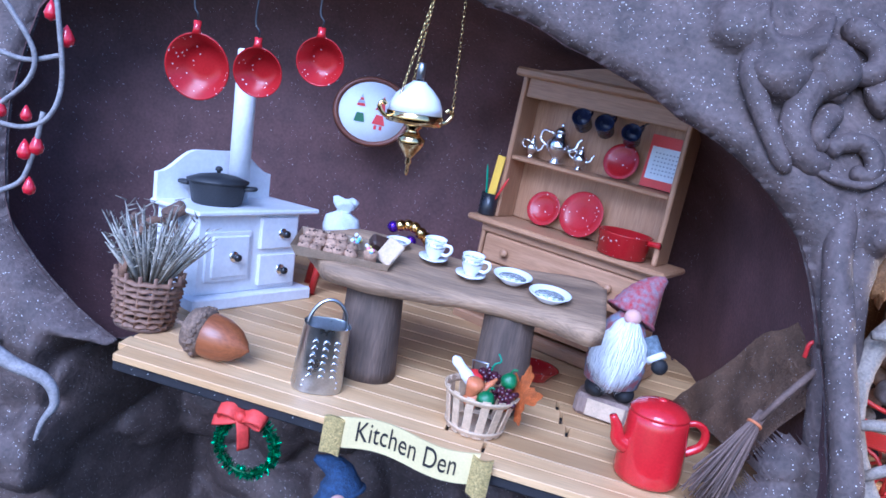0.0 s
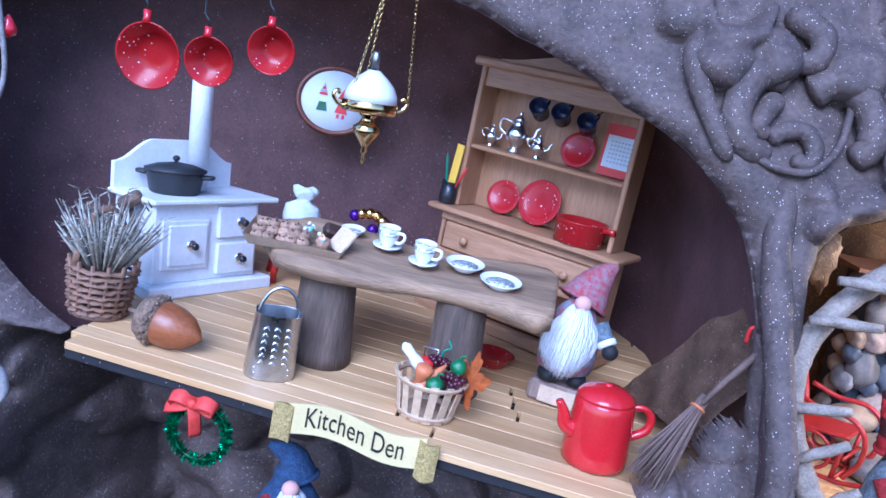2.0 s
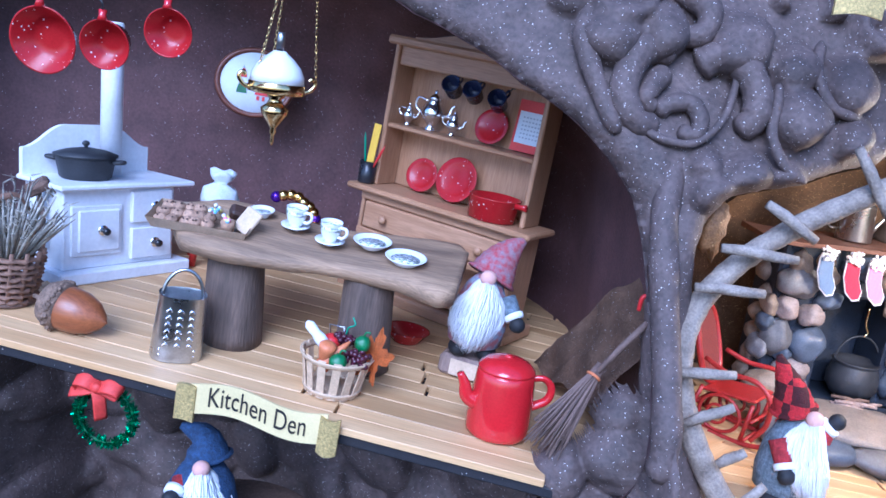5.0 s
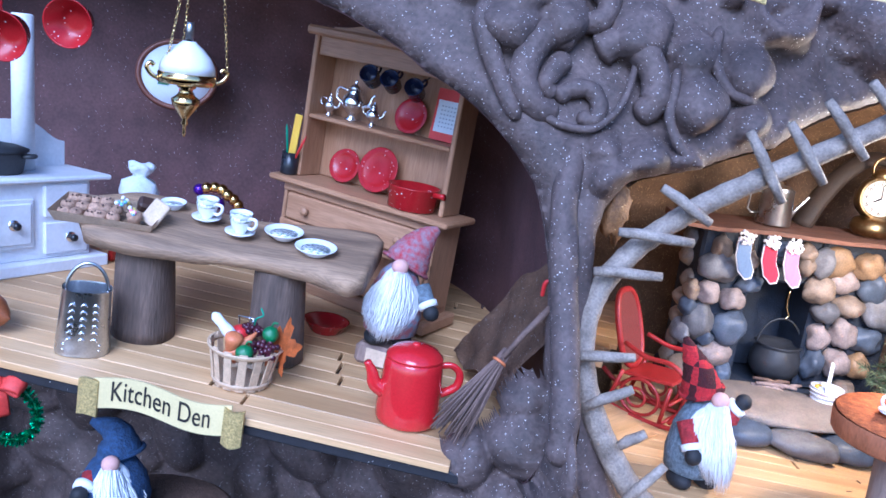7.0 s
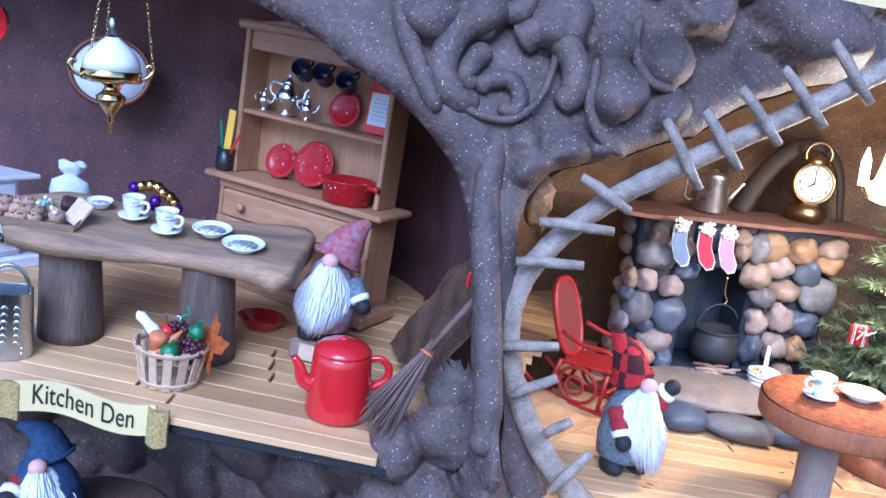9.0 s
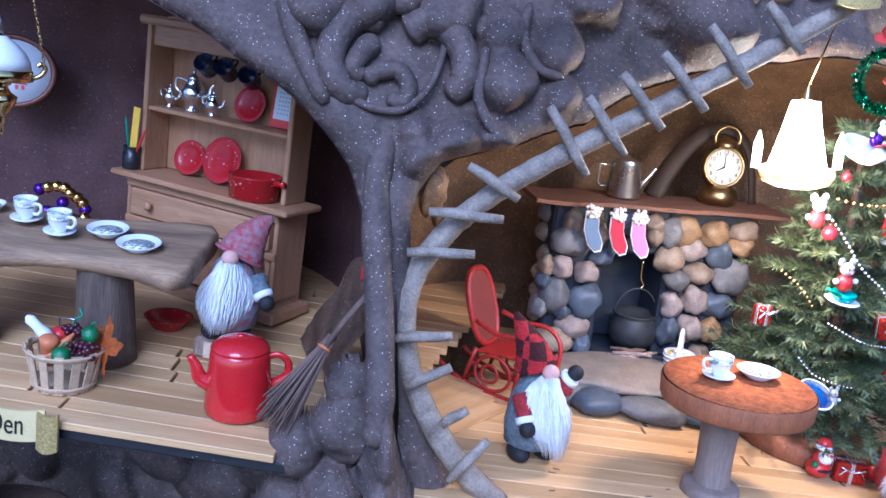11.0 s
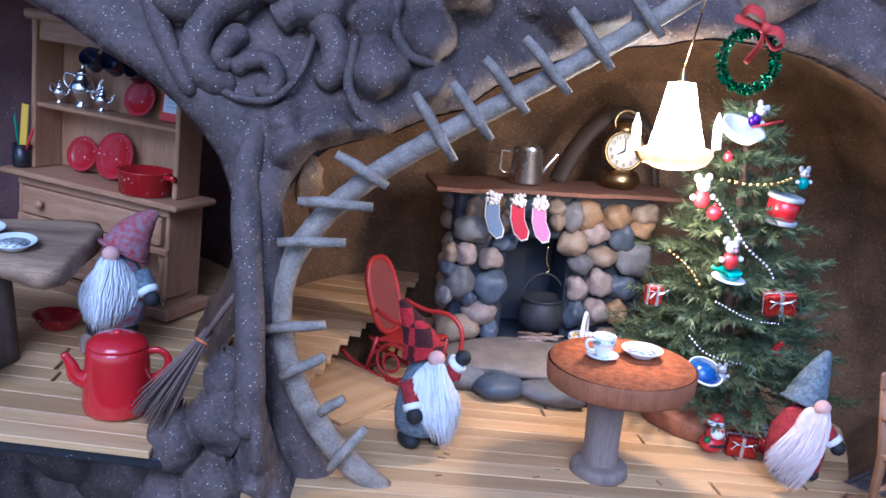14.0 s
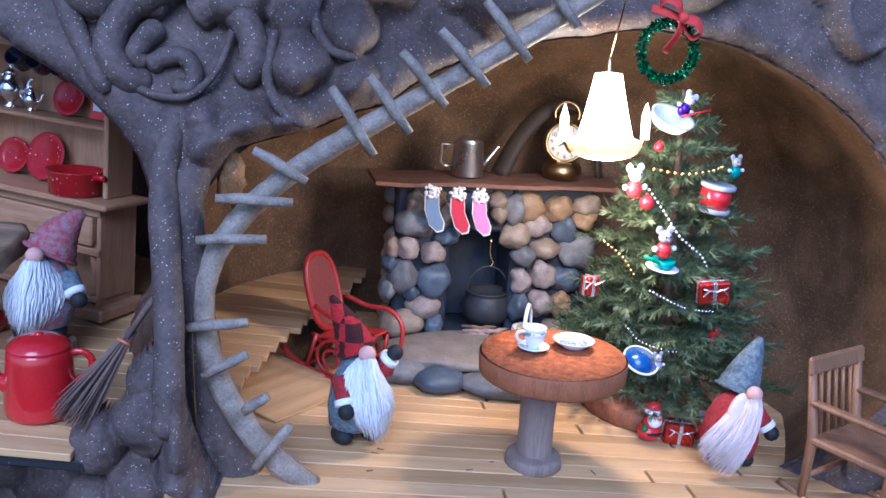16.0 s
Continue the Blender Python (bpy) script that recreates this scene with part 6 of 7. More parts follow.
b = tube(bmesh.new(), curve_pts([(-0.200, 0.360, 0.022), (-0.184, 0.360, 0.012), (-0.167, 0.358, 0.006), (-0.1625, 0.357, -0.004), (-0.168, 0.357, -0.014), (-0.172, 0.358, -0.024)], 8), [0.0042 - 0.0034 * i / 40 for i in range(41)], 10)
solid("pale_root", b, PALETWIG, I4, "bare pale root curling over the dark bark", "root")

# rough brown bark slab that closes the kitchen's corner
b = bmesh.new()
nu, nv = 44, 30
A, B, C, D = Vector((0.148, 0.455, -0.014)), Vector((0.193, 0.376, 0.082)), Vector((0.187, 0.352, 0.040)), Vector((0.163, 0.368, -0.006))
verts, faces = [], []
for i in range(nu + 1):
    for j in range(nv + 1):
        u, v = i / nu, j / nv
        p = A.lerp(B, u).lerp(D.lerp(C, u), v)
        p += Vector((0.004 * noise.noise(p * 60), 0.007 * noise.noise(p * 45 + Vector((5, 0, 0))), 0.006 * noise.noise(p * 55) + 0.003 * math.sin(v * 3.14)))
        p += Vector((0, -0.0015, 0.0015)) * noise.noise(p * 260)
        verts.append(p)
for i in range(nu):
    for j in range(nv):
        k = i * (nv + 1) + j
        faces.append((k, k + 1, k + nv + 2, k + nv + 1))
put(b, verts, faces)
bmesh.ops.solidify(b, geom=b.faces[:], thickness=0.006)
BROWNBARK = mat("brown_bark", (0.25, 0.145, 0.085), 0.8, vary=0.5, size=70, bump=0.9, speck=0.2, grain=1000.0)
solid("bark_slab", b, BROWNBARK, I4, "rough brown bark slab beside the kitchen floor", "bark", kind="structure")
b = tube(bmesh.new(), curve_pts([(0.178, 0.362, 0.052), (0.179, 0.361, 0.059), (0.184, 0.361, 0.058), (0.1845, 0.358, 0.048), (0.1835, 0.352, 0.036)], 8), 0.0011, 7)
solid("hanging_string", b, REDWIRE, I4, "loop of red string hanging by the bark", "string")

# gnarled knots grown together at the trunk's foot
def root_heap():
    knots = [(0.173, 0.003, 0.0145, 0.0125, 0.012), (0.176, -0.018, 0.0230, 0.0190, 0.022), (0.147, -0.027, 0.0130, 0.0170, 0.017), (0.166, -0.048, 0.0180, 0.0160, 0.024), (0.193, -0.036, 0.0140, 0.0210, 0.020),
             (0.187, -0.002, 0.0100, 0.0170, 0.014), (0.142, -0.062, 0.0180, 0.0160, 0.020), (0.188, -0.070, 0.0200, 0.0180, 0.026), (0.212, -0.068, 0.0130, 0.0160, 0.016)]
    step, verts, faces, keep = 0.0008, [], [], {}
    for j in range(138):
        for i in range(130):
            x, z = 0.120 + i * step, -0.090 + j * step
            wx, wz = x + 0.004 * noise.noise((x * 60, z * 60, 2)), z + 0.004 * noise.noise((x * 60, z * 60, 8))
            tot = 0.0
            for cx, cz, rx, rz, up in knots:
                q = ((wx - cx) / rx) ** 2 + ((wz - cz) / rz) ** 2
                h = up * math.sqrt(1 - q) if q < 1 else -0.25 * (math.sqrt(q) - 1)
                tot += math.exp(max(-60.0, h * 420))
            h = math.log(tot + 1e-12) / 420
            if h > -0.012:
                keep[i, j] = len(verts)
                verts.append((x, 0.351 - h + 0.0012 * noise.noise((x * 160, z * 160, 4)), z))
    for i, j in list(keep):
        q = [(i, j), (i + 1, j), (i + 1, j + 1), (i, j + 1)]
        if all(c in keep for c in q):
            faces.append([keep[c] for c in q])
    b = bmesh.new()
    put(b, verts, faces)
    part("root_heap", b, BARK, TREE)


root_heap()

# a red enamel bowl on the floor behind the table
rb = thing("red_bowl", stand(KITCHEN, 0.071, 0.468, 0), "red speckled enamel bowl standing on the kitchen floor", "bowl")
part("bowl_body", lathe(bmesh.new(), [(0.008, 0), (0.009, 0.0008), (0.0135, 0.0070), (0.0142, 0.0076), (0.0130, 0.0072), (0.0085, 0.002), (0.0004, 0.0016)], 30), REDSPECK, rb)

# thin dark strips that stand for nail marks and short cracks in the planks
rg = random.Random(41)
for i in range(16):
    pl, x, y = (PARLOUR, rg.uniform(0.27, 0.46), rg.uniform(0.325, 0.43)) if i < 14 else (KITCHEN, rg.uniform(-0.10, 0.10), rg.uniform(0.40, 0.46))
    b = box(bmesh.new(), rg.uniform(0.0020, 0.0055), 0.0006, 0.0005, bev=0.0001)
    solid("wood_sliver", b, HUSK, stand(pl, x, y, rg.choice((80, 95, 100, 10, -20)), lift=0.0003, upright=1.0), "tiny dark strip standing for a nail mark or crack in the planks", "sliver", "slivers on the floors")


# ---- parlour ----
# lit lamp hanging from the arch
LAMP = (0.4150, 0.387, 0.100)
lp = thing("candle_lamp", T(*LAMP), "glowing frilled lampshade with two candle arms, lit", "lamp")
n = 48
verts, faces = [], []
prof = [(0.0110, -0.003), (0.0170, -0.0005), (0.0196, 0.0040), (0.0185, 0.0070), (0.0148, 0.0085), (0.0128, 0.016), (0.0096, 0.030), (0.0070, 0.043)]
for j, (rad, z) in enumerate(prof):
    for k in range(n):
        a = 2 * math.pi * k / n
        q = rad * (1 + (0.06 if 0 < j < 4 else 0.035) * math.sin(12 * a))
        verts.append((q * math.cos(a), q * math.sin(a), z))
for j in range(len(prof) - 1):
    for k in range(n):
        faces.append((j * n + k, j * n + (k + 1) % n, (j + 1) * n + (k + 1) % n, (j + 1) * n + k))
b = bmesh.new()
put(b, verts, faces[4 * n:])
part("shade", b, GLOW, lp, "pleated white shade, glowing")
b = bmesh.new()
put(b, verts[:5 * n], faces[:4 * n])
part("frill", b, GLOWGOLD, lp, "golden scalloped frill, glowing")
part("finial", lathe(bmesh.new(), [(0.004, 0.043), (0.002, 0.045), (0.0012, 0.05), (0.0005, 0.052)], 14), BRASS, lp)
for s in (-1, 1):
    part("candle_arm", tube(bmesh.new(), curve_pts([(s * 0.012, 0, 0.004), (s * 0.020, 0, 0.001), (s * 0.0245, 0, 0.008)], 6), 0.0011, 7), BRASS, lp)
    part("candle", lathe(bmesh.new(), [(0.0024, 0.007), (0.0024, 0.020), (0.0012, 0.024), (0.0004, 0.027)], 14, T(s * 0.0245, 0, 0)), CANDLE, lp)
part("chain", tube(bmesh.new(), [(0, 0, 0.05), (0, -0.012, 0.075), (0.001, -0.02, 0.10)], 0.0005, 5), BRASS, lp)
bulb = new("bulb", bpy.data.lights.new("bulb", "POINT"))
bulb.data.energy, bulb.data.color, bulb.data.shadow_soft_size = 1.05, (1.0, 0.64, 0.30), 0.013
bulb.location = (LAMP[0], LAMP[1], LAMP[2] - 0.0175)


def round_table():
    m = stand(PARLOUR, 0.3665, 0.3500, 0, 0.35)
    t = thing("log_slice_table", m, "round orange-brown log slice on a grey log leg", "table")
    H, r0 = 0.0635, 0.0395
    b = bmesh.new()
    n = 64
    verts, faces = [], []
    for z, k in ((H - 0.0115, 0.96), (H - 0.010, 0.985), (H - 0.0012, 1.0), (H, 0.985)):
        for i in range(n):
            a = 2 * math.pi * i / n
            rr = r0 * k * (1 + 0.012 * noise.noise((math.cos(a) * 4, math.sin(a) * 4, 2)) + 0.01 * math.cos(2 * a))
            verts.append((0.006 + rr * math.cos(a), rr * math.sin(a), z))
    for j in range(3):
        for i in range(n):
            faces.append((j * n + i, j * n + (i + 1) % n, (j + 1) * n + (i + 1) % n, (j + 1) * n + i))
    faces.append(tuple(range(n)))
    put(b, verts, faces)
    top = part("tabletop", b, SLICEBARK, t)
    part("sawn_face", lathe(bmesh.new(), [(r0 * 0.975, 0), (r0 * 0.97, 0.0006), (r0 * 0.5, 0.0009), (0.0005, 0.0008)], 48, T(0.006, 0, H)), SLICE, top, "rough sawn end grain")
    part("leg", lathe(bmesh.new(), [(0.0112, 0.002), (0.0098, 0.008), (0.0094, 0.02), (0.0098, 0.035), (0.0104, H - 0.0115)], 28), LOGGREY, t)
    part("foot", lathe(bmesh.new(), [(0.0150, 0), (0.0156, 0.001), (0.0150, 0.0060), (0.0135, 0.0070), (0.0005, 0.0070)], 28, T(-0.001, -0.002, 0)), LOGGREY, t)
    return m


RT = round_table()
cup(stand_on(RT, -0.0045, 0.003, 0.0646), "white china teacup with blue flowers on a saucer", -170, 1.05)
plate(stand_on(RT, 0.0195, 0.005, 0.0646), 0.0113, "white china plate with painted roses on the log slice table")


def rocking_chair():
    m = stand(PARLOUR, 0.281, 0.472, 46, 0.5)
    k = thing("rocking_chair", m, "red-painted bentwood rocking chair with cane seat and back", "rocking chair")
    W = 0.0165
    for s in (-1, 1):
        x = s * W
        part("rocker", tube(bmesh.new(), curve_pts([(x, -0.040, 0.007), (x, -0.020, 0.0015), (x, 0.005, 0.0012), (x, 0.030, 0.006), (x, 0.043, 0.013)], 6), 0.0016, 8), REDWOOD, k)
        part("side_loop", tube(bmesh.new(), [(x, 0.000 + 0.013 * math.cos(a), 0.0145 + 0.0115 * math.sin(a)) for a in np.linspace(0, 2 * math.pi, 25)[:-1]], 0.0012, 7, closed=True), REDWOOD, k)
        part("side_loop", tube(bmesh.new(), [(x, 0.002 + 0.006 * math.cos(a), 0.0135 + 0.006 * math.sin(a)) for a in np.linspace(0, 2 * math.pi, 19)[:-1]], 0.0010, 7, closed=True), REDWOOD, k)
        part("armrest", tube(bmesh.new(), curve_pts([(x, 0.016, 0.046), (x * 1.12, 0.000, 0.0420), (x * 1.15, -0.018, 0.0425), (x * 1.12, -0.0285, 0.034), (x, -0.029, 0.018), (x, -0.022, 0.005)], 6), 0.0016, 8), REDWOOD, k)
        part("back_leg", tube(bmesh.new(), [(x, 0.014, 0.028), (x, 0.021, 0.004)], 0.0014, 8), REDWOOD, k)
        part("front_leg", tube(bmesh.new(), [(x, -0.019, 0.027), (x, -0.016, 0.003)], 0.0014, 8), REDWOOD, k)
    b = box(bmesh.new(), 2 * W - 0.001, 0.034, 0.0022, T(0, -0.003, 0.0275) @ pose(0, 0, 0, -5), bev=0.0008)
    part("seat", b, REDWOOD, k)
    tilt = pose(0, 0, 0, -19, 0, 0)
    loop = [(W * 0.92 * math.copysign(abs(math.cos(a)) ** 0.7, math.cos(a)), 0, 0.024 + 0.025 * math.copysign(abs(math.sin(a)) ** 0.8, math.sin(a))) for a in np.linspace(0, 2 * math.pi, 33)[:-1]]
    mm = T(0, 0.0145, 0.029) @ tilt
    part("back_frame", tube(bmesh.new(), loop, 0.0020, 9, mm, closed=True), REDWOOD, k)
    b = bmesh.new()
    nn = len(loop)
    put(b, [(x * 0.93, dy, 0.024 + (z - 0.024) * 0.93) for dy in (-0.0005, 0.0005) for x, y, z in loop], [tuple(range(nn)), tuple(reversed(range(nn, 2 * nn)))] + [(i, (i + 1) % nn, nn + (i + 1) % nn, nn + i) for i in range(nn)], mm, 0, False)
    part("back_cane", b, CANE, k, "dull brick-red woven cane")
    for y, z in ((-0.020, 0.016), (0.017, 0.016), (-0.018, 0.0035), (0.022, 0.0045)):
        part("stretcher", tube(bmesh.new(), [(-W, y, z), (W, y, z)], 0.0011, 7), REDWOOD, k)


CANE = mat("brick_red_cane", (0.26, 0.045, 0.035), 0.6, vary=0.4, size=700, fine=1600, bump=0.5)
rocking_chair()

gnome(stand(PARLOUR, 0.2710, 0.3770, 12, 0.6), [KNITGREY, PLAID, BEARD, SKIN, BOOT, REDKNIT, WHITEFELT], "felt gnome with tall plaid hat and very long white beard",
      body_r=0.0150, body_h=0.038, nose_z=0.0530, hat=((-0.001, 0.003, 0.0520), (-0.005, 0.004, 0.062), (-0.010, 0.006, 0.071), (-0.0145, 0.008, 0.0795)), hat_r=0.0110, beard=0.045, spread=0.0115,
      lean=(0.006, -0.004), arms=(((-0.011, -0.003, 0.038), (-0.0105, -0.011, 0.0270)), ((0.011, -0.003, 0.040), (0.0150, -0.006, 0.0465))), seed=5)
gnome(stand(PARLOUR, 0.4885, 0.3520, 8, 0.6), [REDKNIT, KNITGREY, PINKBEARD, SKIN, BOOT, REDKNIT, WHITEFELT], "felt gnome with grey knit hat, red body and cream beard",
      body_r=0.0165, body_h=0.033, nose_z=0.0490, hat=((0.0035, 0.004, 0.0430), (0.0085, 0.005, 0.0550), (0.0135, 0.006, 0.0660), (0.0170, 0.006, 0.0750)), hat_r=0.0125, beard=0.042, spread=0.011,
      lean=(-0.021, -0.004), arms=(((0.0125, -0.003, 0.034), (0.0175, -0.009, 0.0260)),), seed=6)


# on the hearth and the mantel
def cauldron():
    m = FIRE @ T(0.0065, 0.012, -0.0005)
    k = thing("iron_cauldron", m, "black iron cauldron hanging in the fireplace", "cauldron")
    part("bowl", lathe(bmesh.new(), [(0.0050, 0.004), (0.0130, 0.006), (0.0172, 0.012), (0.0178, 0.020), (0.0150, 0.0275), (0.0145, 0.029), (0.0165, 0.0305), (0.0155, 0.0312), (0.0135, 0.029), (0.0005, 0.024)], 32), IRON, k)
    part("bail_handle", tube(bmesh.new(), [(0.0160 * math.cos(a), 0, 0.029 + 0.020 * math.sin(a)) for a in np.linspace(0, math.pi, 19)], 0.0007, 7), IRON, k)
    part("hook", tube(bmesh.new(), curve_pts([(0.001, 0, 0.049), (0.003, 0, 0.052), (0.001, 0, 0.056), (0, 0, 0.061), (0, 0, 0.070)], 5), 0.0009, 7), BRASS, k)
    for i in range(3):
        a = 2.1 * i
        part("foot", tube(bmesh.new(), [(0.010 * math.cos(a), 0.010 * math.sin(a), 0.006), (0.012 * math.cos(a), 0.012 * math.sin(a), 0)], [0.002, 0.0013], 8), IRON, k)


cauldron()
rg = random.Random(14)
for i in range(11):
    b = tube(bmesh.new(), [(-0.010, 0, 0), (0, rg.uniform(-0.001, 0.001), 0.0008), (0.010 * rg.uniform(0.7, 1.1), 0, 0)], [0.0012, 0.0016, 0.001], 6)
    solid("kindling_stick", b, HUSK if i % 2 else SPLIT, FIRE @ T(0.000 + rg.uniform(-0.012, 0.012), -0.014 + rg.uniform(-0.004, 0.004), 0.0058 + 0.0010 * (i % 4)) @ pose(0, 0, 0, 0, rg.uniform(-6, 6), rg.uniform(-28, 28)), "thin brown kindling stick on the hearth slab", "kindling", "kindling on the hearth")

pm2 = FIRE @ T(0.0270, -0.028, 0.001)
pa = thing("woven_pail", pm2, "small white woven pail with a flat hoop handle", "pail")
part("pail_body", lathe(bmesh.new(), [(0.0075, 0), (0.0080, 0.0008), (0.0105, 0.0130), (0.0110, 0.0138), (0.0098, 0.0136), (0.0074, 0.002), (0.0004, 0.0018)], 24), LACE, pa)
for i in range(4):
    rr = 0.0084 + 0.0008 * i
    part("weave_ring", tube(bmesh.new(), [(rr * math.cos(a), rr * math.sin(a), 0.002 + i * 0.0032) for a in np.linspace(0, 6.283, 25)[:-1]], 0.0007, 6, closed=True), LACE, pa)
part("hoop_handle", tube(bmesh.new(), [(0.0102 * math.cos(a), 0, 0.012 + 0.0185 * math.sin(a)) for a in np.linspace(0, math.pi, 17)], 0.0016, 7, pose(0, 0, 0, 0, 0, 60), flat=0.5), LACE, pa)
for i in range(7):
    a = i * 0.9
    part("pebble", ball(bmesh.new(), 0.0026, 0.0026, 0.0022, sub=2, rough=0.2, seed=i), YELLOW if i == 3 else LACE, pa, m=T(0.0055 * math.cos(a), 0.0055 * math.sin(a), 0.0125))

MZ = 0.1145
wm = FIRE @ T(-0.0135, 0.020, MZ) @ Matrix.Scale(1.18, 4)
wc = thing("tin_watering_can", wm, "small dull tin coffee can with spout and wire handle", "can")
part("can_body", lathe(bmesh.new(), [(0.0100, 0), (0.0102, 0.0006), (0.0088, 0.0205), (0.0091, 0.0212), (0.0084, 0.0212)], 28), TIN, wc)
part("can_lid", lathe(bmesh.new(), [(0.0088, 0.0210), (0.0060, 0.0232), (0.0020, 0.0240), (0.0018, 0.0252), (0.0004, 0.0256)], 24), TIN, wc)
part("can_spout", tube(bmesh.new(), [(0.0090, 0, 0.0040), (0.0130, 0, 0.011), (0.0185, 0, 0.0185), (0.0200, 0, 0.0183)], [0.0014, 0.0012, 0.0011, 0.0013], 8), TIN, wc)
part("can_handle", tube(bmesh.new(), [(-0.0092, 0, 0.0185), (-0.0165, 0, 0.0190), (-0.0170, 0, 0.0080), (-0.0145, 0, 0.0058), (-0.0098, 0, 0.0060)], 0.0007, 7), TIN, wc)


ANTIQUE = mat("antique_brass", (0.40, 0.28, 0.12), 0.32, metal=1, vary=0.35, size=120, bump=0.05)
ARCHDARK = mat("near_black_brown", (0.045, 0.028, 0.018), 0.7, vary=0.4, size=100, bump=0.3)


def alarm_clock():
    m = FIRE @ T(0.0585, 0.020, MZ) @ pose(0, 0, 0, 0, 0, -8)
    k = thing("brass_clock", m, "brass twin-bell style clock under a ring handle, reading eight", "clock")
    part("base", lathe(bmesh.new(), [(0.0105, 0), (0.0125, 0.001), (0.0150, 0.006), (0.0130, 0.0115), (0.0080, 0.0140), (0.0005, 0.0145)], 32), ANTIQUE, k)
    fm = T(0, -0.004, 0.0275) @ pose(0, 0, 0, 84, 0, 0)
    case = part("case", lathe(bmesh.new(), [(0.0125, -0.012), (0.0150, -0.010), (0.0155, -0.001), (0.0150, 0.0010), (0.0132, 0.0014), (0.0128, 0.0002), (0.0125, -0.001)], 40, fm), ANTIQUE, k)
    part("dial", lathe(bmesh.new(), [(0.0130, -0.0008), (0.0130, -0.0002), (0.0004, -0.0002)], 36, fm), DIAL, case, "cream clock dial")
    for h in range(12):
        a = radians(90 - 30 * (h + 1))
        cu = bpy.data.curves.new("numeral", "FONT")
        cu.body, cu.size, cu.align_x, cu.align_y = str(h + 1), 0.0042, "CENTER", "CENTER"
        ob = new("numeral_curve", cu)
        dg = bpy.context.evaluated_depsgraph_get()
        dg.update()
        me = bpy.data.meshes.new_from_object(ob.evaluated_get(dg))
        bpy.data.objects.remove(ob)
        me.transform(fm @ T(0.0104 * math.cos(a), 0.0104 * math.sin(a), 0.0003))
        me.materials.clear()
        me.materials.append(INK)
        ob = new("numeral", me)
        ob.parent = case
    for name, ang, ln, w in (("hour_hand", 240, 0.0062, 0.0007), ("minute_hand", 0, 0.0094, 0.0005)):
        a = radians(90 - ang)
        part(name, tube(bmesh.new(), [(0, 0, 0.0006), (ln * math.cos(a), ln * math.sin(a), 0.0006)], [w, w * 0.5], 6, fm), INK, case)
    part("ring_handle", tube(bmesh.new(), [(0.0090 * math.cos(a), -0.002, 0.0480 + 0.0085 * math.sin(a)) for a in np.linspace(-0.5, math.pi + 0.5, 25)], 0.0012, 8), ANTIQUE, k)
    part("crown", lathe(bmesh.new(), [(0.006, 0.0405), (0.0085, 0.0425), (0.0065, 0.0460), (0.0025, 0.0480), (0.0005, 0.0485)], 24), ANTIQUE, k)


alarm_clock()
# a near-black arch behind the clock, thinner towards its right end
b = tube(bmesh.new(), curve_pts([(-0.046, 0, 0), (-0.036, 0, 0.022), (-0.022, 0, 0.042), (-0.005, 0, 0.054), (0.012, 0, 0.052), (0.026, 0, 0.036), (0.034, 0, 0.0)], 5), [0.0046 - 0.0022 * i / 30 for i in range(31)], 8, flat=1.8)
solid("wooden_hoop", b, ARCHDARK, FIRE @ T(0.062, 0.038, MZ - 0.001), "near-black tapering arch behind the clock", "hoop")


def stocking(x, z, material, label):
    m = FIRE @ T(x, -0.0150, z) @ pose(0, 0, 0, 0, -4, 0)
    s = thing("felt_stocking", m, label, "stocking", "stockings on the mantel")
    outline = [(-0.0050, 0.0), (0.0045, 0.0), (0.0050, -0.012), (0.0085, -0.0210), (0.0075, -0.0265), (0.0030, -0.0275), (-0.0025, -0.0220), (-0.0055, -0.011)]
    n = len(outline)
    for name, k, y0, y1, mt in (("felt_edge", 1.0, 0.0, 0.0012, LACE), ("felt_front", 0.88, -0.0006, 0.0008, material)):
        b = bmesh.new()
        put(b, [(0.0010 + (x0 - 0.0010) * k, yy, -0.013 + (z0 + 0.013) * (1 - (1 - k) * 0.7)) for yy in (y0, y1) for x0, z0 in outline],
            [tuple(range(n)), tuple(reversed(range(n, 2 * n)))] + [(i, (i + 1) % n, n + (i + 1) % n, n + i) for i in range(n)], I4, 0, False)
        part(name, b, mt, s)
    r2 = random.Random(int(abs(x) * 1e5))
    b = bmesh.new()
    for i in range(40):
        a, q = r2.uniform(0, 6.28), r2.uniform(0.2, 1)
        ball(b, 0.0013, 0.0011, 0.0013, T(0.0055 * q * math.cos(a), -0.0018 + r2.uniform(-0.001, 0.001), 0.002 + 0.0052 * q * math.sin(a)), sub=1)
    part("lace_flower", b, LACE, s, "gathered white lace flower")


stocking(-0.0450, 0.1065, BLUEFELT, "blue-grey felt stocking with a white lace flower")
stocking(-0.0270, 0.1055, REDDARK, "crimson felt stocking with a white lace flower")
stocking(-0.0115, 0.1045, LILAC, "light pink felt stocking with a white lace flower")


# ---- the fir tree and its trimmings ----
FX, FY = 0.4880, 0.4330
lsm = stand(PARLOUR, 0.474, 0.425, 0)
ls = thing("log_slice", lsm, "thick brown log slice under the fir tree", "log")
part("slice_body", lathe(bmesh.new(), [(0.043, 0), (0.045, 0.002), (0.045, 0.010), (0.0435, 0.0125), (0.0005, 0.0125)], 44), SLICEBARK, ls)


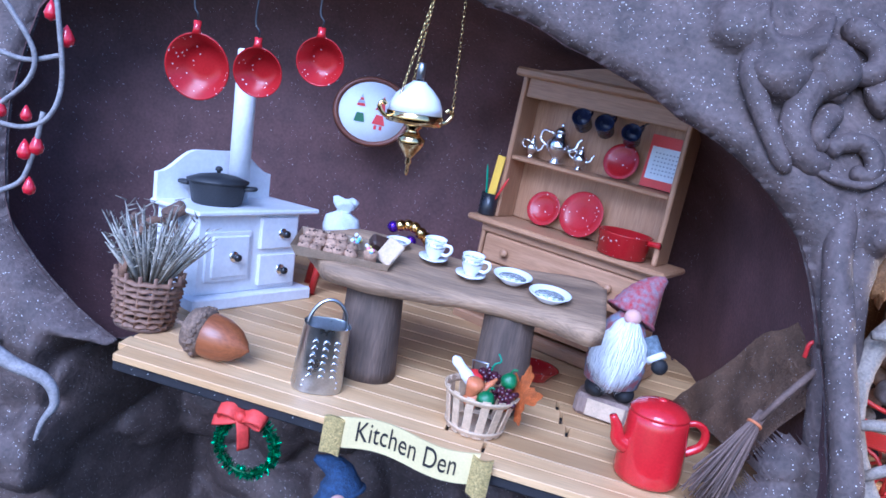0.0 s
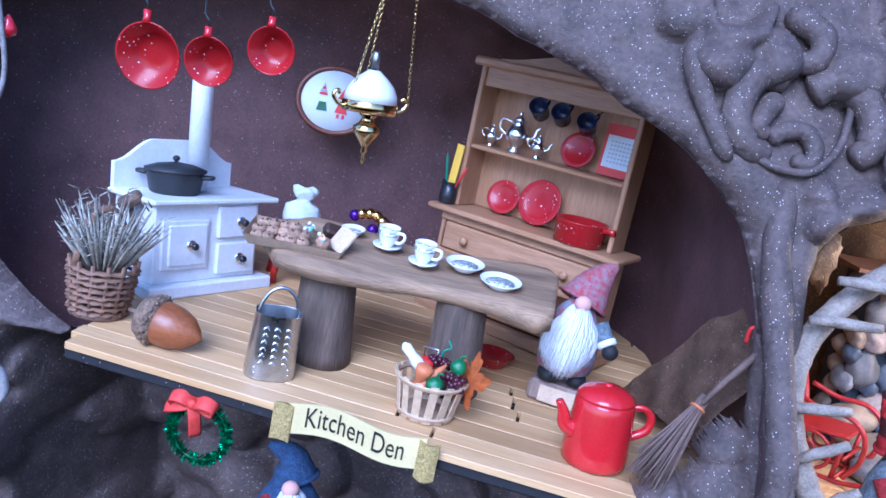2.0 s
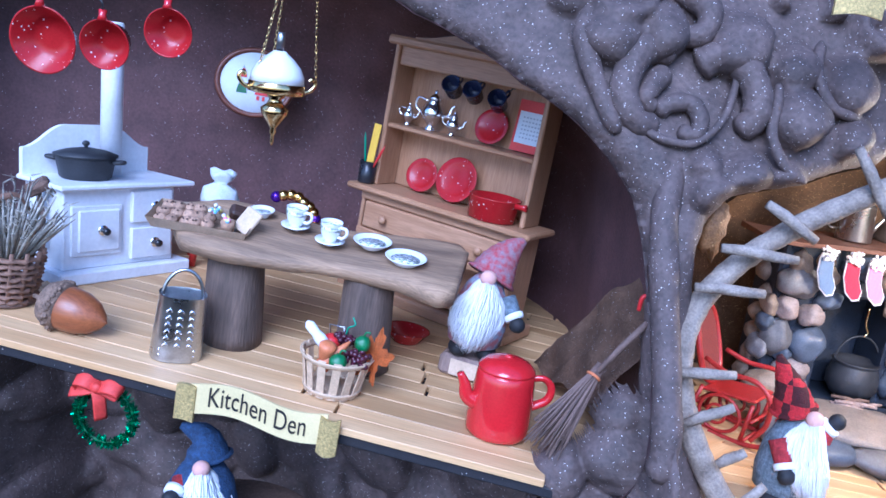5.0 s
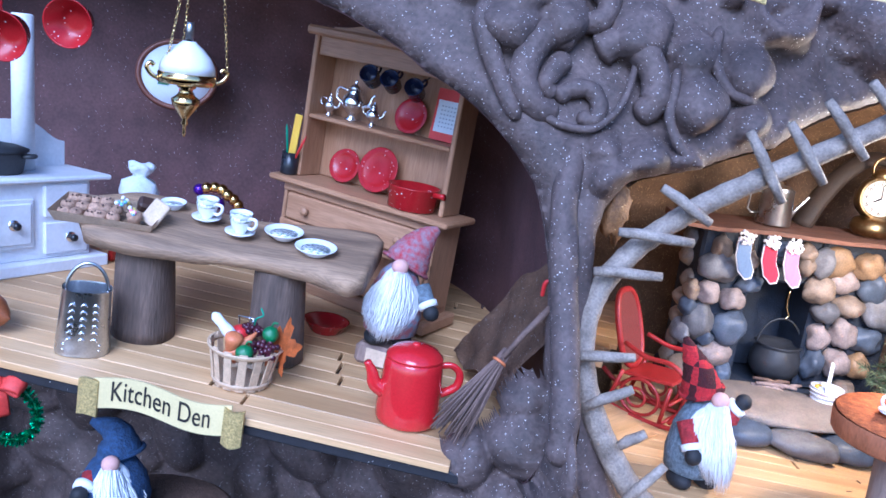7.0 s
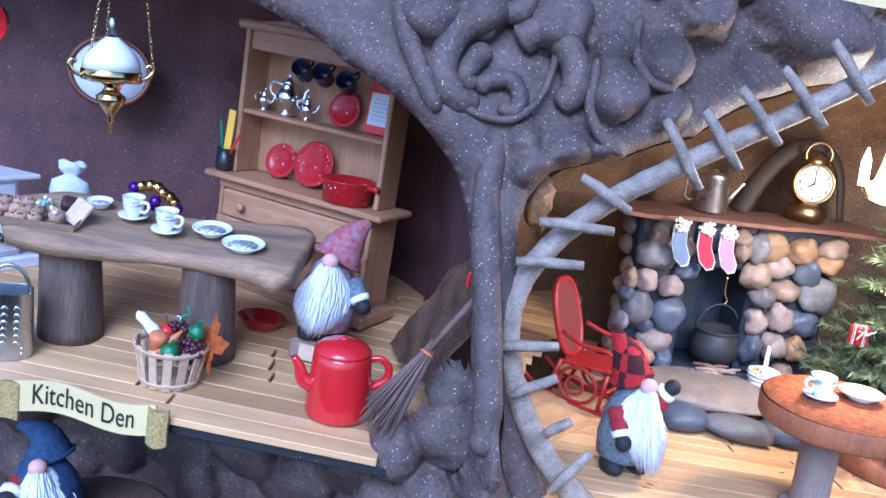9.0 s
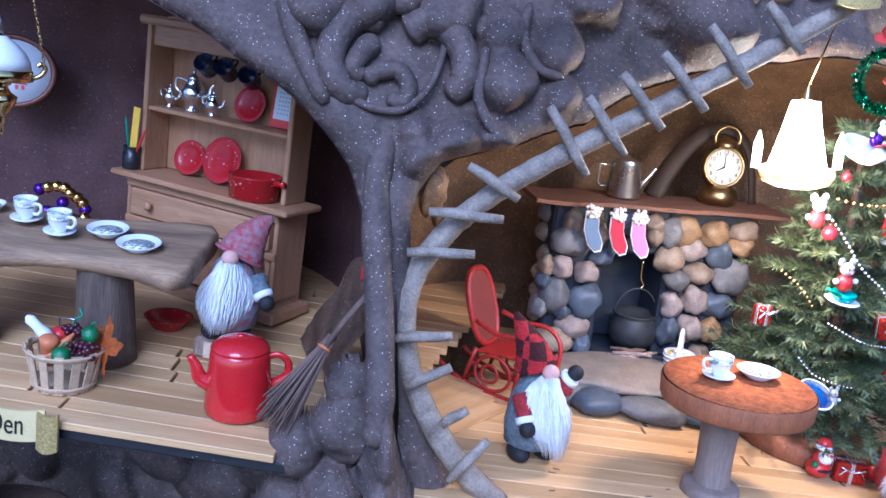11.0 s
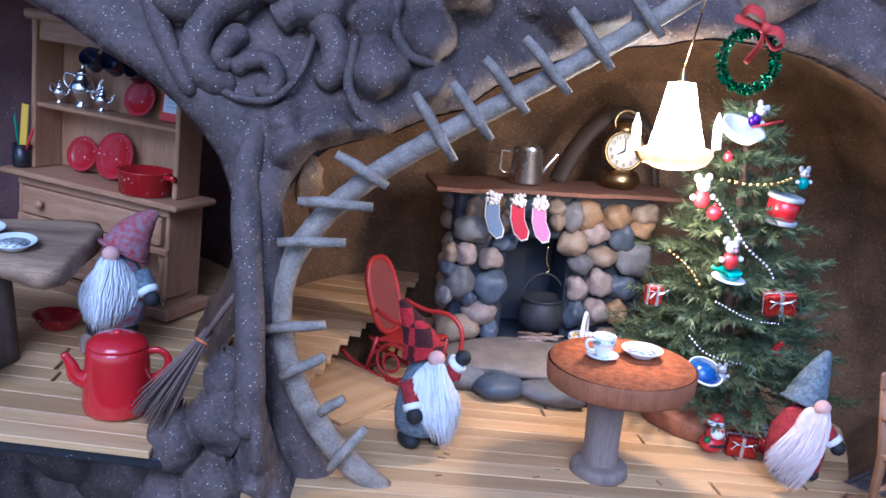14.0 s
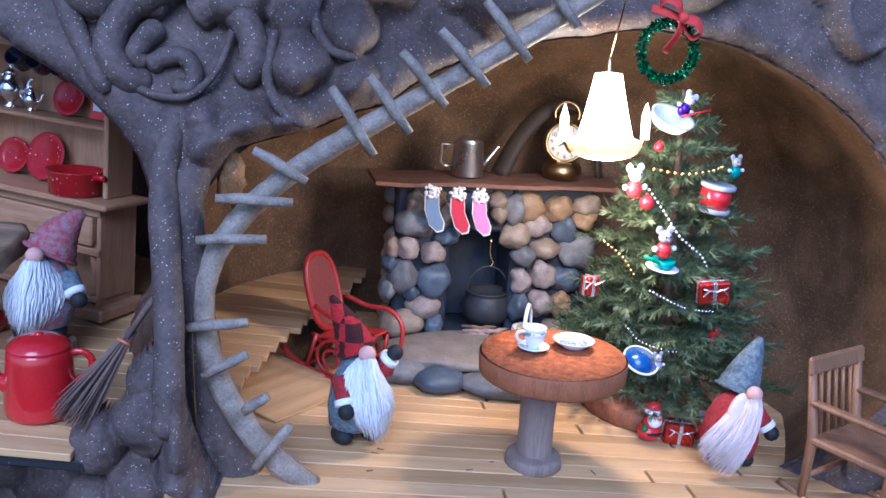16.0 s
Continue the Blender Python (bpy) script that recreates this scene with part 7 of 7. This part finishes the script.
def fir():
    zb = level(PARLOUR, FX, FY) + 0.0125
    f = thing("fir_tree", T(FX, FY, zb), "small artificial green fir tree standing on a log slice", "fir tree")
    H = 0.140 - zb
    part("trunk", tube(bmesh.new(), [(0, 0, 0), (0.001, 0, H * 0.5), (0, 0, H * 0.96)], [0.0055, 0.0035, 0.0008], 10), HUSK, f)
    r = random.Random(77)
    tiers = 12
    for t in range(tiers):
        q = t / (tiers - 1)
        z = 0.020 + (H - 0.034) * q
        R = 0.056 * (1 - q) ** 0.85 + 0.012
        nb = max(9, int(15 * (1 - q) + 5))
        for k in range(nb):
            a = 2 * math.pi * (k + r.uniform(-0.3, 0.3)) / nb + t * 0.7
            ln = R * r.uniform(0.82, 1.12)
            d = Vector((math.cos(a), math.sin(a), r.uniform(-0.10, 0.22) + 0.35 * q))
            p0, p1 = Vector((0, 0, z)), Vector((0, 0, z)) + d * ln + Vector((0, 0, -0.006))
            verts, faces = [], []

            def sprig(s0, s1, dens):
                n = int((s1 - s0).length * dens)
                ax = (s1 - s0).normalized()
                side = ax.orthogonal().normalized()
                for i in range(n):
                    u = (i + r.random()) / n
                    c = s0.lerp(s1, u)
                    rot = Matrix.Rotation(r.uniform(0, 6.283), 3, ax)
                    dd = ((rot @ side) * 0.85 + ax * 0.75).normalized() * r.uniform(0.0048, 0.0078)
                    w = dd.cross(ax).normalized() * 0.00036
                    i0 = len(verts)
                    verts.extend([c - w, c + w, c + dd * 0.6 + w * 0.8, c + dd, c + dd * 0.6 - w * 0.8])
                    faces.append((i0, i0 + 1, i0 + 2, i0 + 3, i0 + 4))

            sprig(p0.lerp(p1, 0.25), p1, 2300)
            for j in range(4):
                u = 0.35 + 0.16 * j
                c = p0.lerp(p1, u)
                a2 = a + (1 if j % 2 else -1) * r.uniform(0.5, 0.9)
                sprig(c, c + Vector((math.cos(a2), math.sin(a2), r.uniform(-0.2, 0.35))) * ln * 0.42, 2300)
            me = bpy.data.meshes.new("bough")
            me.from_pydata(verts, [], faces)
            me.materials.append(NEEDLE)
            ob = new("bough", me)
            ob.parent = f


fir()


def bead_string(ctrl, material, r0, label):
    pts = curve_pts(ctrl, 14)
    o = pts[0]
    k = thing("bead_garland", Matrix.Translation(o), label, "garland", "bead garlands on the fir")
    total = sum((pts[i + 1] - pts[i]).length for i in range(len(pts) - 1))
    step = r0 * 3.0
    want, run = 0.0, 0.0
    for i in range(len(pts) - 1):
        seg = (pts[i + 1] - pts[i]).length
        while want <= run + seg:
            p = pts[i].lerp(pts[i + 1], (want - run) / seg)
            part("bead", ball(bmesh.new(), r0, r0, r0, sub=2), material, k, m=Matrix.Translation(p - o))
            want += step
        run += seg


bead_string([(0.4560, 0.404, 0.0870), (0.470, 0.396, 0.0850), (0.487, 0.395, 0.0860), (0.500, 0.400, 0.0880)], GOLDBEAD, 0.0014, "string of gold beads round the fir tree")
bead_string([(0.4530, 0.402, 0.0750), (0.461, 0.396, 0.0620), (0.470, 0.392, 0.0480), (0.484, 0.390, 0.0360), (0.490, 0.390, 0.0260)], SILVERRIB, 0.0010, "string of silver beads hanging down the fir")
bead_string([(0.4290, 0.408, 0.0430), (0.436, 0.398, 0.0360), (0.443, 0.394, 0.0250)], GOLDBEAD, 0.0010, "short string of gold beads on the fir")
bead_string([(0.4520, 0.390, 0.0160), (0.472, 0.384, 0.0060), (0.492, 0.384, 0.0020)], SILVERRIB, 0.0008, "string of small silver beads across the fir")
bead_string([(0.4420, 0.398, -0.0080), (0.450, 0.392, -0.0170), (0.466, 0.386, -0.0220), (0.480, 0.386, -0.0235)], SILVERRIB, 0.0008, "short string of silver beads low on the fir")

for x, y, z, r0 in ((0.4509, 0.400, 0.0677, 0.0044), (0.4982, 0.388, -0.0169, 0.0048), (0.4560, 0.400, 0.1010, 0.0028)):
    b = ball(bmesh.new(), r0, r0, r0, sub=3)
    tube(b, [(0, 0, r0 * 0.9), (0, 0, r0 * 1.3)], r0 * 0.2, 8)
    solid("red_bauble", b, RED, T(x, y, z), "small glossy red ball hanging on the fir", "bauble", "red balls on the fir")


def gift(m, sx, sy, sz, label):
    g = thing("gift_box", m, label, "gift box", "red gift boxes")
    part("box", box(bmesh.new(), sx, sy, sz, T(0, 0, sz / 2), bev=0.0008), FOIL, g)
    b = box(bmesh.new(), sx + 0.0006, 0.0022, sz + 0.0006, T(0, 0, sz / 2), bev=0.0002)
    part("ribbon_band", b, SILVERRIB, g)
    part("ribbon_band", box(bmesh.new(), 0.0022, sy + 0.0006, sz + 0.0008, T(0, 0, sz / 2), bev=0.0002), SILVERRIB, g)
    for s in (-1, 1):
        for q in (25, -20):
            pts = curve_pts([(0, -sy * 0.5 - 0.0005, sz * 0.6), (s * 0.004, -sy * 0.5 - 0.002, sz * 0.6 + 0.002), (s * 0.0075, -sy * 0.5 - 0.001, sz * 0.6 + q * 0.00012)], 5)
            part("bow_loop", tube(bmesh.new(), pts, 0.0005, 6, flat=0.4), SILVERRIB, g)


gift(T(0.4915, 0.386, 0.0085) @ pose(0, 0, 0, 8, -4, -12), 0.0185, 0.010, 0.0135, "red foil gift box with silver ribbon tied on the fir")
gift(T(0.4225, 0.412, 0.0090) @ pose(0, 0, 0, 0, 5, 15), 0.0090, 0.008, 0.0115, "little red foil gift box among the fir boughs")
gift(stand(PARLOUR, 0.4710, 0.3790, -14), 0.0185, 0.014, 0.0125, "red foil gift box with silver ribbon on the planks")


# small ornament figures, each a single plain shape
def figure(m, mats, pieces, label, cat="ornament"):
    b = bmesh.new()
    for (x, y, z), (rx, ry, rz), mi in pieces:
        ball(b, rx, ry, rz, T(x, y, z), mi, 2)
    return solid("small_ornament", b, mats, m, label, cat, "ornaments round the fir")


MOUSE = [((0, 0, 0.0055), (0.0050, 0.0042, 0.0058), 0), ((0, -0.001, 0.0140), (0.0042, 0.0040, 0.0042), 1), ((-0.0036, 0, 0.0182), (0.0024, 0.0008, 0.0027), 1), ((0.0036, 0, 0.0182), (0.0024, 0.0008, 0.0027), 1),
         ((-0.0062, -0.001, 0.0068), (0.0018, 0.0018, 0.0018), 2), ((0.0062, -0.001, 0.0068), (0.0018, 0.0018, 0.0018), 2), ((-0.0016, -0.0048, 0.0148), (0.0006, 0.0004, 0.0008), 3), ((0.0016, -0.0048, 0.0148), (0.0006, 0.0004, 0.0008), 3),
         ((0, -0.0052, 0.0128), (0.0008, 0.0008, 0.0007), 4)]
figure(T(0.4610, 0.394, 0.0340), [TOMATO, GREYPLASTIC, WHITEFELT, BOOT, PINK], MOUSE, "grey mouse-shaped ornament in a red jersey on the fir")
sau = thing("teal_saucer", T(0.4600, 0.393, 0.0270) @ pose(0, 0, 0, 8, 6, 0), "teal and white toy cup on a saucer hung on the fir", "ornament")
part("saucer_dish", lathe(bmesh.new(), [(0.004, 0), (0.0095, 0.002), (0.0100, 0.0028), (0.0090, 0.0030), (0.0004, 0.0015)], 28), CHINA, sau)
part("cup_body", lathe(bmesh.new(), [(0.0040, 0.0015), (0.0062, 0.0040), (0.0070, 0.0075), (0.0064, 0.0075), (0.0004, 0.006)], 24), TEAL, sau)
part("spoon", tube(bmesh.new(), [(-0.004, -0.004, 0.006), (-0.016, -0.005, 0.0105)], [0.0010, 0.0013], 7), PENGREEN, sau, "bright green spoon")
figure(T(0.4440, 0.404, 0.0700), [TOMATO, WHITEFELT, WHITEFELT, BOOT, PINK], MOUSE, "white-hooded figure ornament in red on the fir")
figure(T(0.5115, 0.405, 0.0800), [TEAL, GREYPLASTIC, WHITEFELT, BOOT, PINK], [((x * 0.7, y * 0.7, z * 0.7), (rx * 0.7, ry * 0.7, rz * 0.7), mi) for (x, y, z), (rx, ry, rz), mi in MOUSE], "tiny teal-dressed mouse ornament on a drum")
dr = thing("toy_drum", T(0.4970, 0.404, 0.0600) @ pose(0, 0, 0, 6, 8, 0), "red toy drum with grey rims hanging on the fir", "drum")
part("drum_shell", lathe(bmesh.new(), [(0.0093, 0.0015), (0.0093, 0.0160)], 30), RED, dr)
part("drum_rim", lathe(bmesh.new(), [(0.0100, 0.0), (0.0106, 0.0004), (0.0106, 0.0026), (0.0098, 0.003)], 30), GREYPLASTIC, dr)
part("drum_rim", lathe(bmesh.new(), [(0.0098, 0.0148), (0.0106, 0.0152), (0.0106, 0.0174), (0.0098, 0.0178), (0.0004, 0.0172)], 30), GREYPLASTIC, dr)
bw = thing("toy_cradle", T(0.4585, 0.398, 0.1120) @ pose(0, 0, 0, 32, 12, 0), "cream toy bowl with a little figure inside on the fir", "ornament")
part("cradle_bowl", lathe(bmesh.new(), [(0.0040, 0), (0.0085, 0.002), (0.0115, 0.0075), (0.0118, 0.0085), (0.0105, 0.0080), (0.0070, 0.003), (0.0004, 0.002)], 28, sx=1.15), LACE, bw)
figure(T(0.4650, 0.395, 0.1190) @ pose(0, 0, 0, 0, 30, 0), [PURPLE, LACE, LACE, BOOT, PINK], [((x * 0.75, y * 0.75, z * 0.75), (rx * 0.75, ry * 0.75, rz * 0.75), mi) for (x, y, z), (rx, ry, rz), mi in MOUSE], "cream mouse ornament in purple leaning from a bowl")
part("ladle", tube(bmesh.new(), [(0.004, -0.001, 0.010), (0.018, -0.002, 0.019)], 0.0007, 6), REDWOOD, bw)
bd = thing("blue_dish", T(0.4440, 0.382, -0.0260) @ pose(0, 0, 0, 35, 10, 0), "blue glazed toy dish with white rim low on the fir", "ornament")
part("dish_body", lathe(bmesh.new(), [(0.0040, 0), (0.0095, 0.0022), (0.0098, 0.0030), (0.0004, 0.0062)], 28, sx=1.1), BLUEPAINT, bd)
part("dish_rim", tube(bmesh.new(), [(0.0110 * math.cos(a), 0.0100 * math.sin(a), 0.0026) for a in np.linspace(0, 6.283, 29)[:-1]], 0.0007, 6, closed=True), CHINA, bd)
figure(T(0.4545, 0.379, -0.0310), [GREYPLASTIC, GREYPLASTIC, WHITEFELT, BOOT, PINK], [((x * 0.6, y * 0.6, z * 0.6), (rx * 0.6, ry * 0.6, rz * 0.6), mi) for (x, y, z), (rx, ry, rz), mi in MOUSE], "tiny grey mouse ornament beside the blue dish")
# on the floor by the presents
figure(stand(PARLOUR, 0.4525, 0.3800, 8), [TOMATO, WHITEFELT, SKIN, BOOT, GREEN],
       [((0, 0, 0.0055), (0.0078, 0.0068, 0.0058), 0), ((0, -0.001, 0.0120), (0.0056, 0.0052, 0.0050), 0), ((0, -0.0030, 0.0135), (0.0050, 0.0042, 0.0046), 1), ((0, -0.0035, 0.0168), (0.0038, 0.0036, 0.0026), 2),
        ((0, -0.0005, 0.0188), (0.0058, 0.0054, 0.0018), 1), ((0.0005, 0.0005, 0.0210), (0.0048, 0.0046, 0.0034), 0), ((-0.0062, -0.003, 0.0090), (0.0022, 0.0022, 0.0022), 4), ((0, -0.0058, 0.0060), (0.0060, 0.0018, 0.0010), 3), ((0, -0.0074, 0.0164), (0.0010, 0.0010, 0.0009), 0)],
       "small glossy red and white bearded ornament on the planks")
figure(stand(PARLOUR, 0.4900, 0.3790, -10), [TOMATO, GREYPLASTIC, GREYPLASTIC, BOOT, PINK], MOUSE, "grey mouse ornament in red standing behind the presents")


# ---- wooden chair at the parlour's edge ----
def chair():
    m = stand(PARLOUR, 0.5400, 0.3000, 20, 0.5) @ Matrix.Scale(1.2, 4)
    c = thing("slat_back_chair", m, "brown wooden armchair with slatted back on the planks", "chair")
    W, D, S = 0.019, 0.018, 0.030
    part("seat", box(bmesh.new(), 2 * W + 0.003, 2 * D + 0.002, 0.0035, T(0, 0, S), bev=0.001), CHAIRWOOD, c)
    for s in (-1, 1):
        part("front_leg", tube(bmesh.new(), [(s * W, -D, 0), (s * W * 0.94, -D, S), (s * W * 0.98, -D, S + 0.0165)], [0.0018, 0.0024, 0.002], 10), CHAIRWOOD, c)
        part("back_post", tube(bmesh.new(), [(s * W, D, 0), (s * W * 0.95, D, S), (s * W, D + 0.006, S + 0.034)], [0.0018, 0.0024, 0.0018], 10), CHAIRWOOD, c)
        part("arm", box(bmesh.new(), 0.0052, 2 * D + 0.008, 0.0025, T(s * W, -0.001, S + 0.0175), bev=0.0009), CHAIRWOOD, c)
        part("rocker_rail", tube(bmesh.new(), curve_pts([(s * W, -0.027, 0.003), (s * W, -0.010, 0.0005), (s * W, 0.010, 0.0005), (s * W, 0.030, 0.004)], 5), 0.0016, 8), CHAIRWOOD, c)
    part("top_rail", box(bmesh.new(), 2 * W + 0.006, 0.003, 0.0085, T(0, D + 0.0055, S + 0.034) @ pose(0, 0, 0, -10), bev=0.0012), CHAIRWOOD, c)
    for i in range(5):
        x = -0.012 + 0.006 * i
        part("back_slat", tube(bmesh.new(), [(x, D, S), (x, D + 0.0055, S + 0.032)], 0.0016, 8, flat=0.5), CHAIRWOOD, c)
    for y, z in ((-D, 0.012), (D, 0.012)):
        part("stretcher", tube(bmesh.new(), [(-W, y, z), (W, y, z)], 0.0013, 8), CHAIRWOOD, c)


chair()

# gold-glittered bark scrap at the second hollow's edge
b = ball(bmesh.new(), 0.007, 0.006, 0.016, sub=3, rough=0.5, seed=3, freq=2.5)
solid("gold_bark_scrap", b, mat("amber_bark", (0.30, 0.15, 0.05), 0.6, vary=0.5, size=150, bump=0.6, speck=0.2, gold=1), T(0.213, 0.376, 0.094), "amber-gold glittered bark scrap at the hollow's rim", "bark")
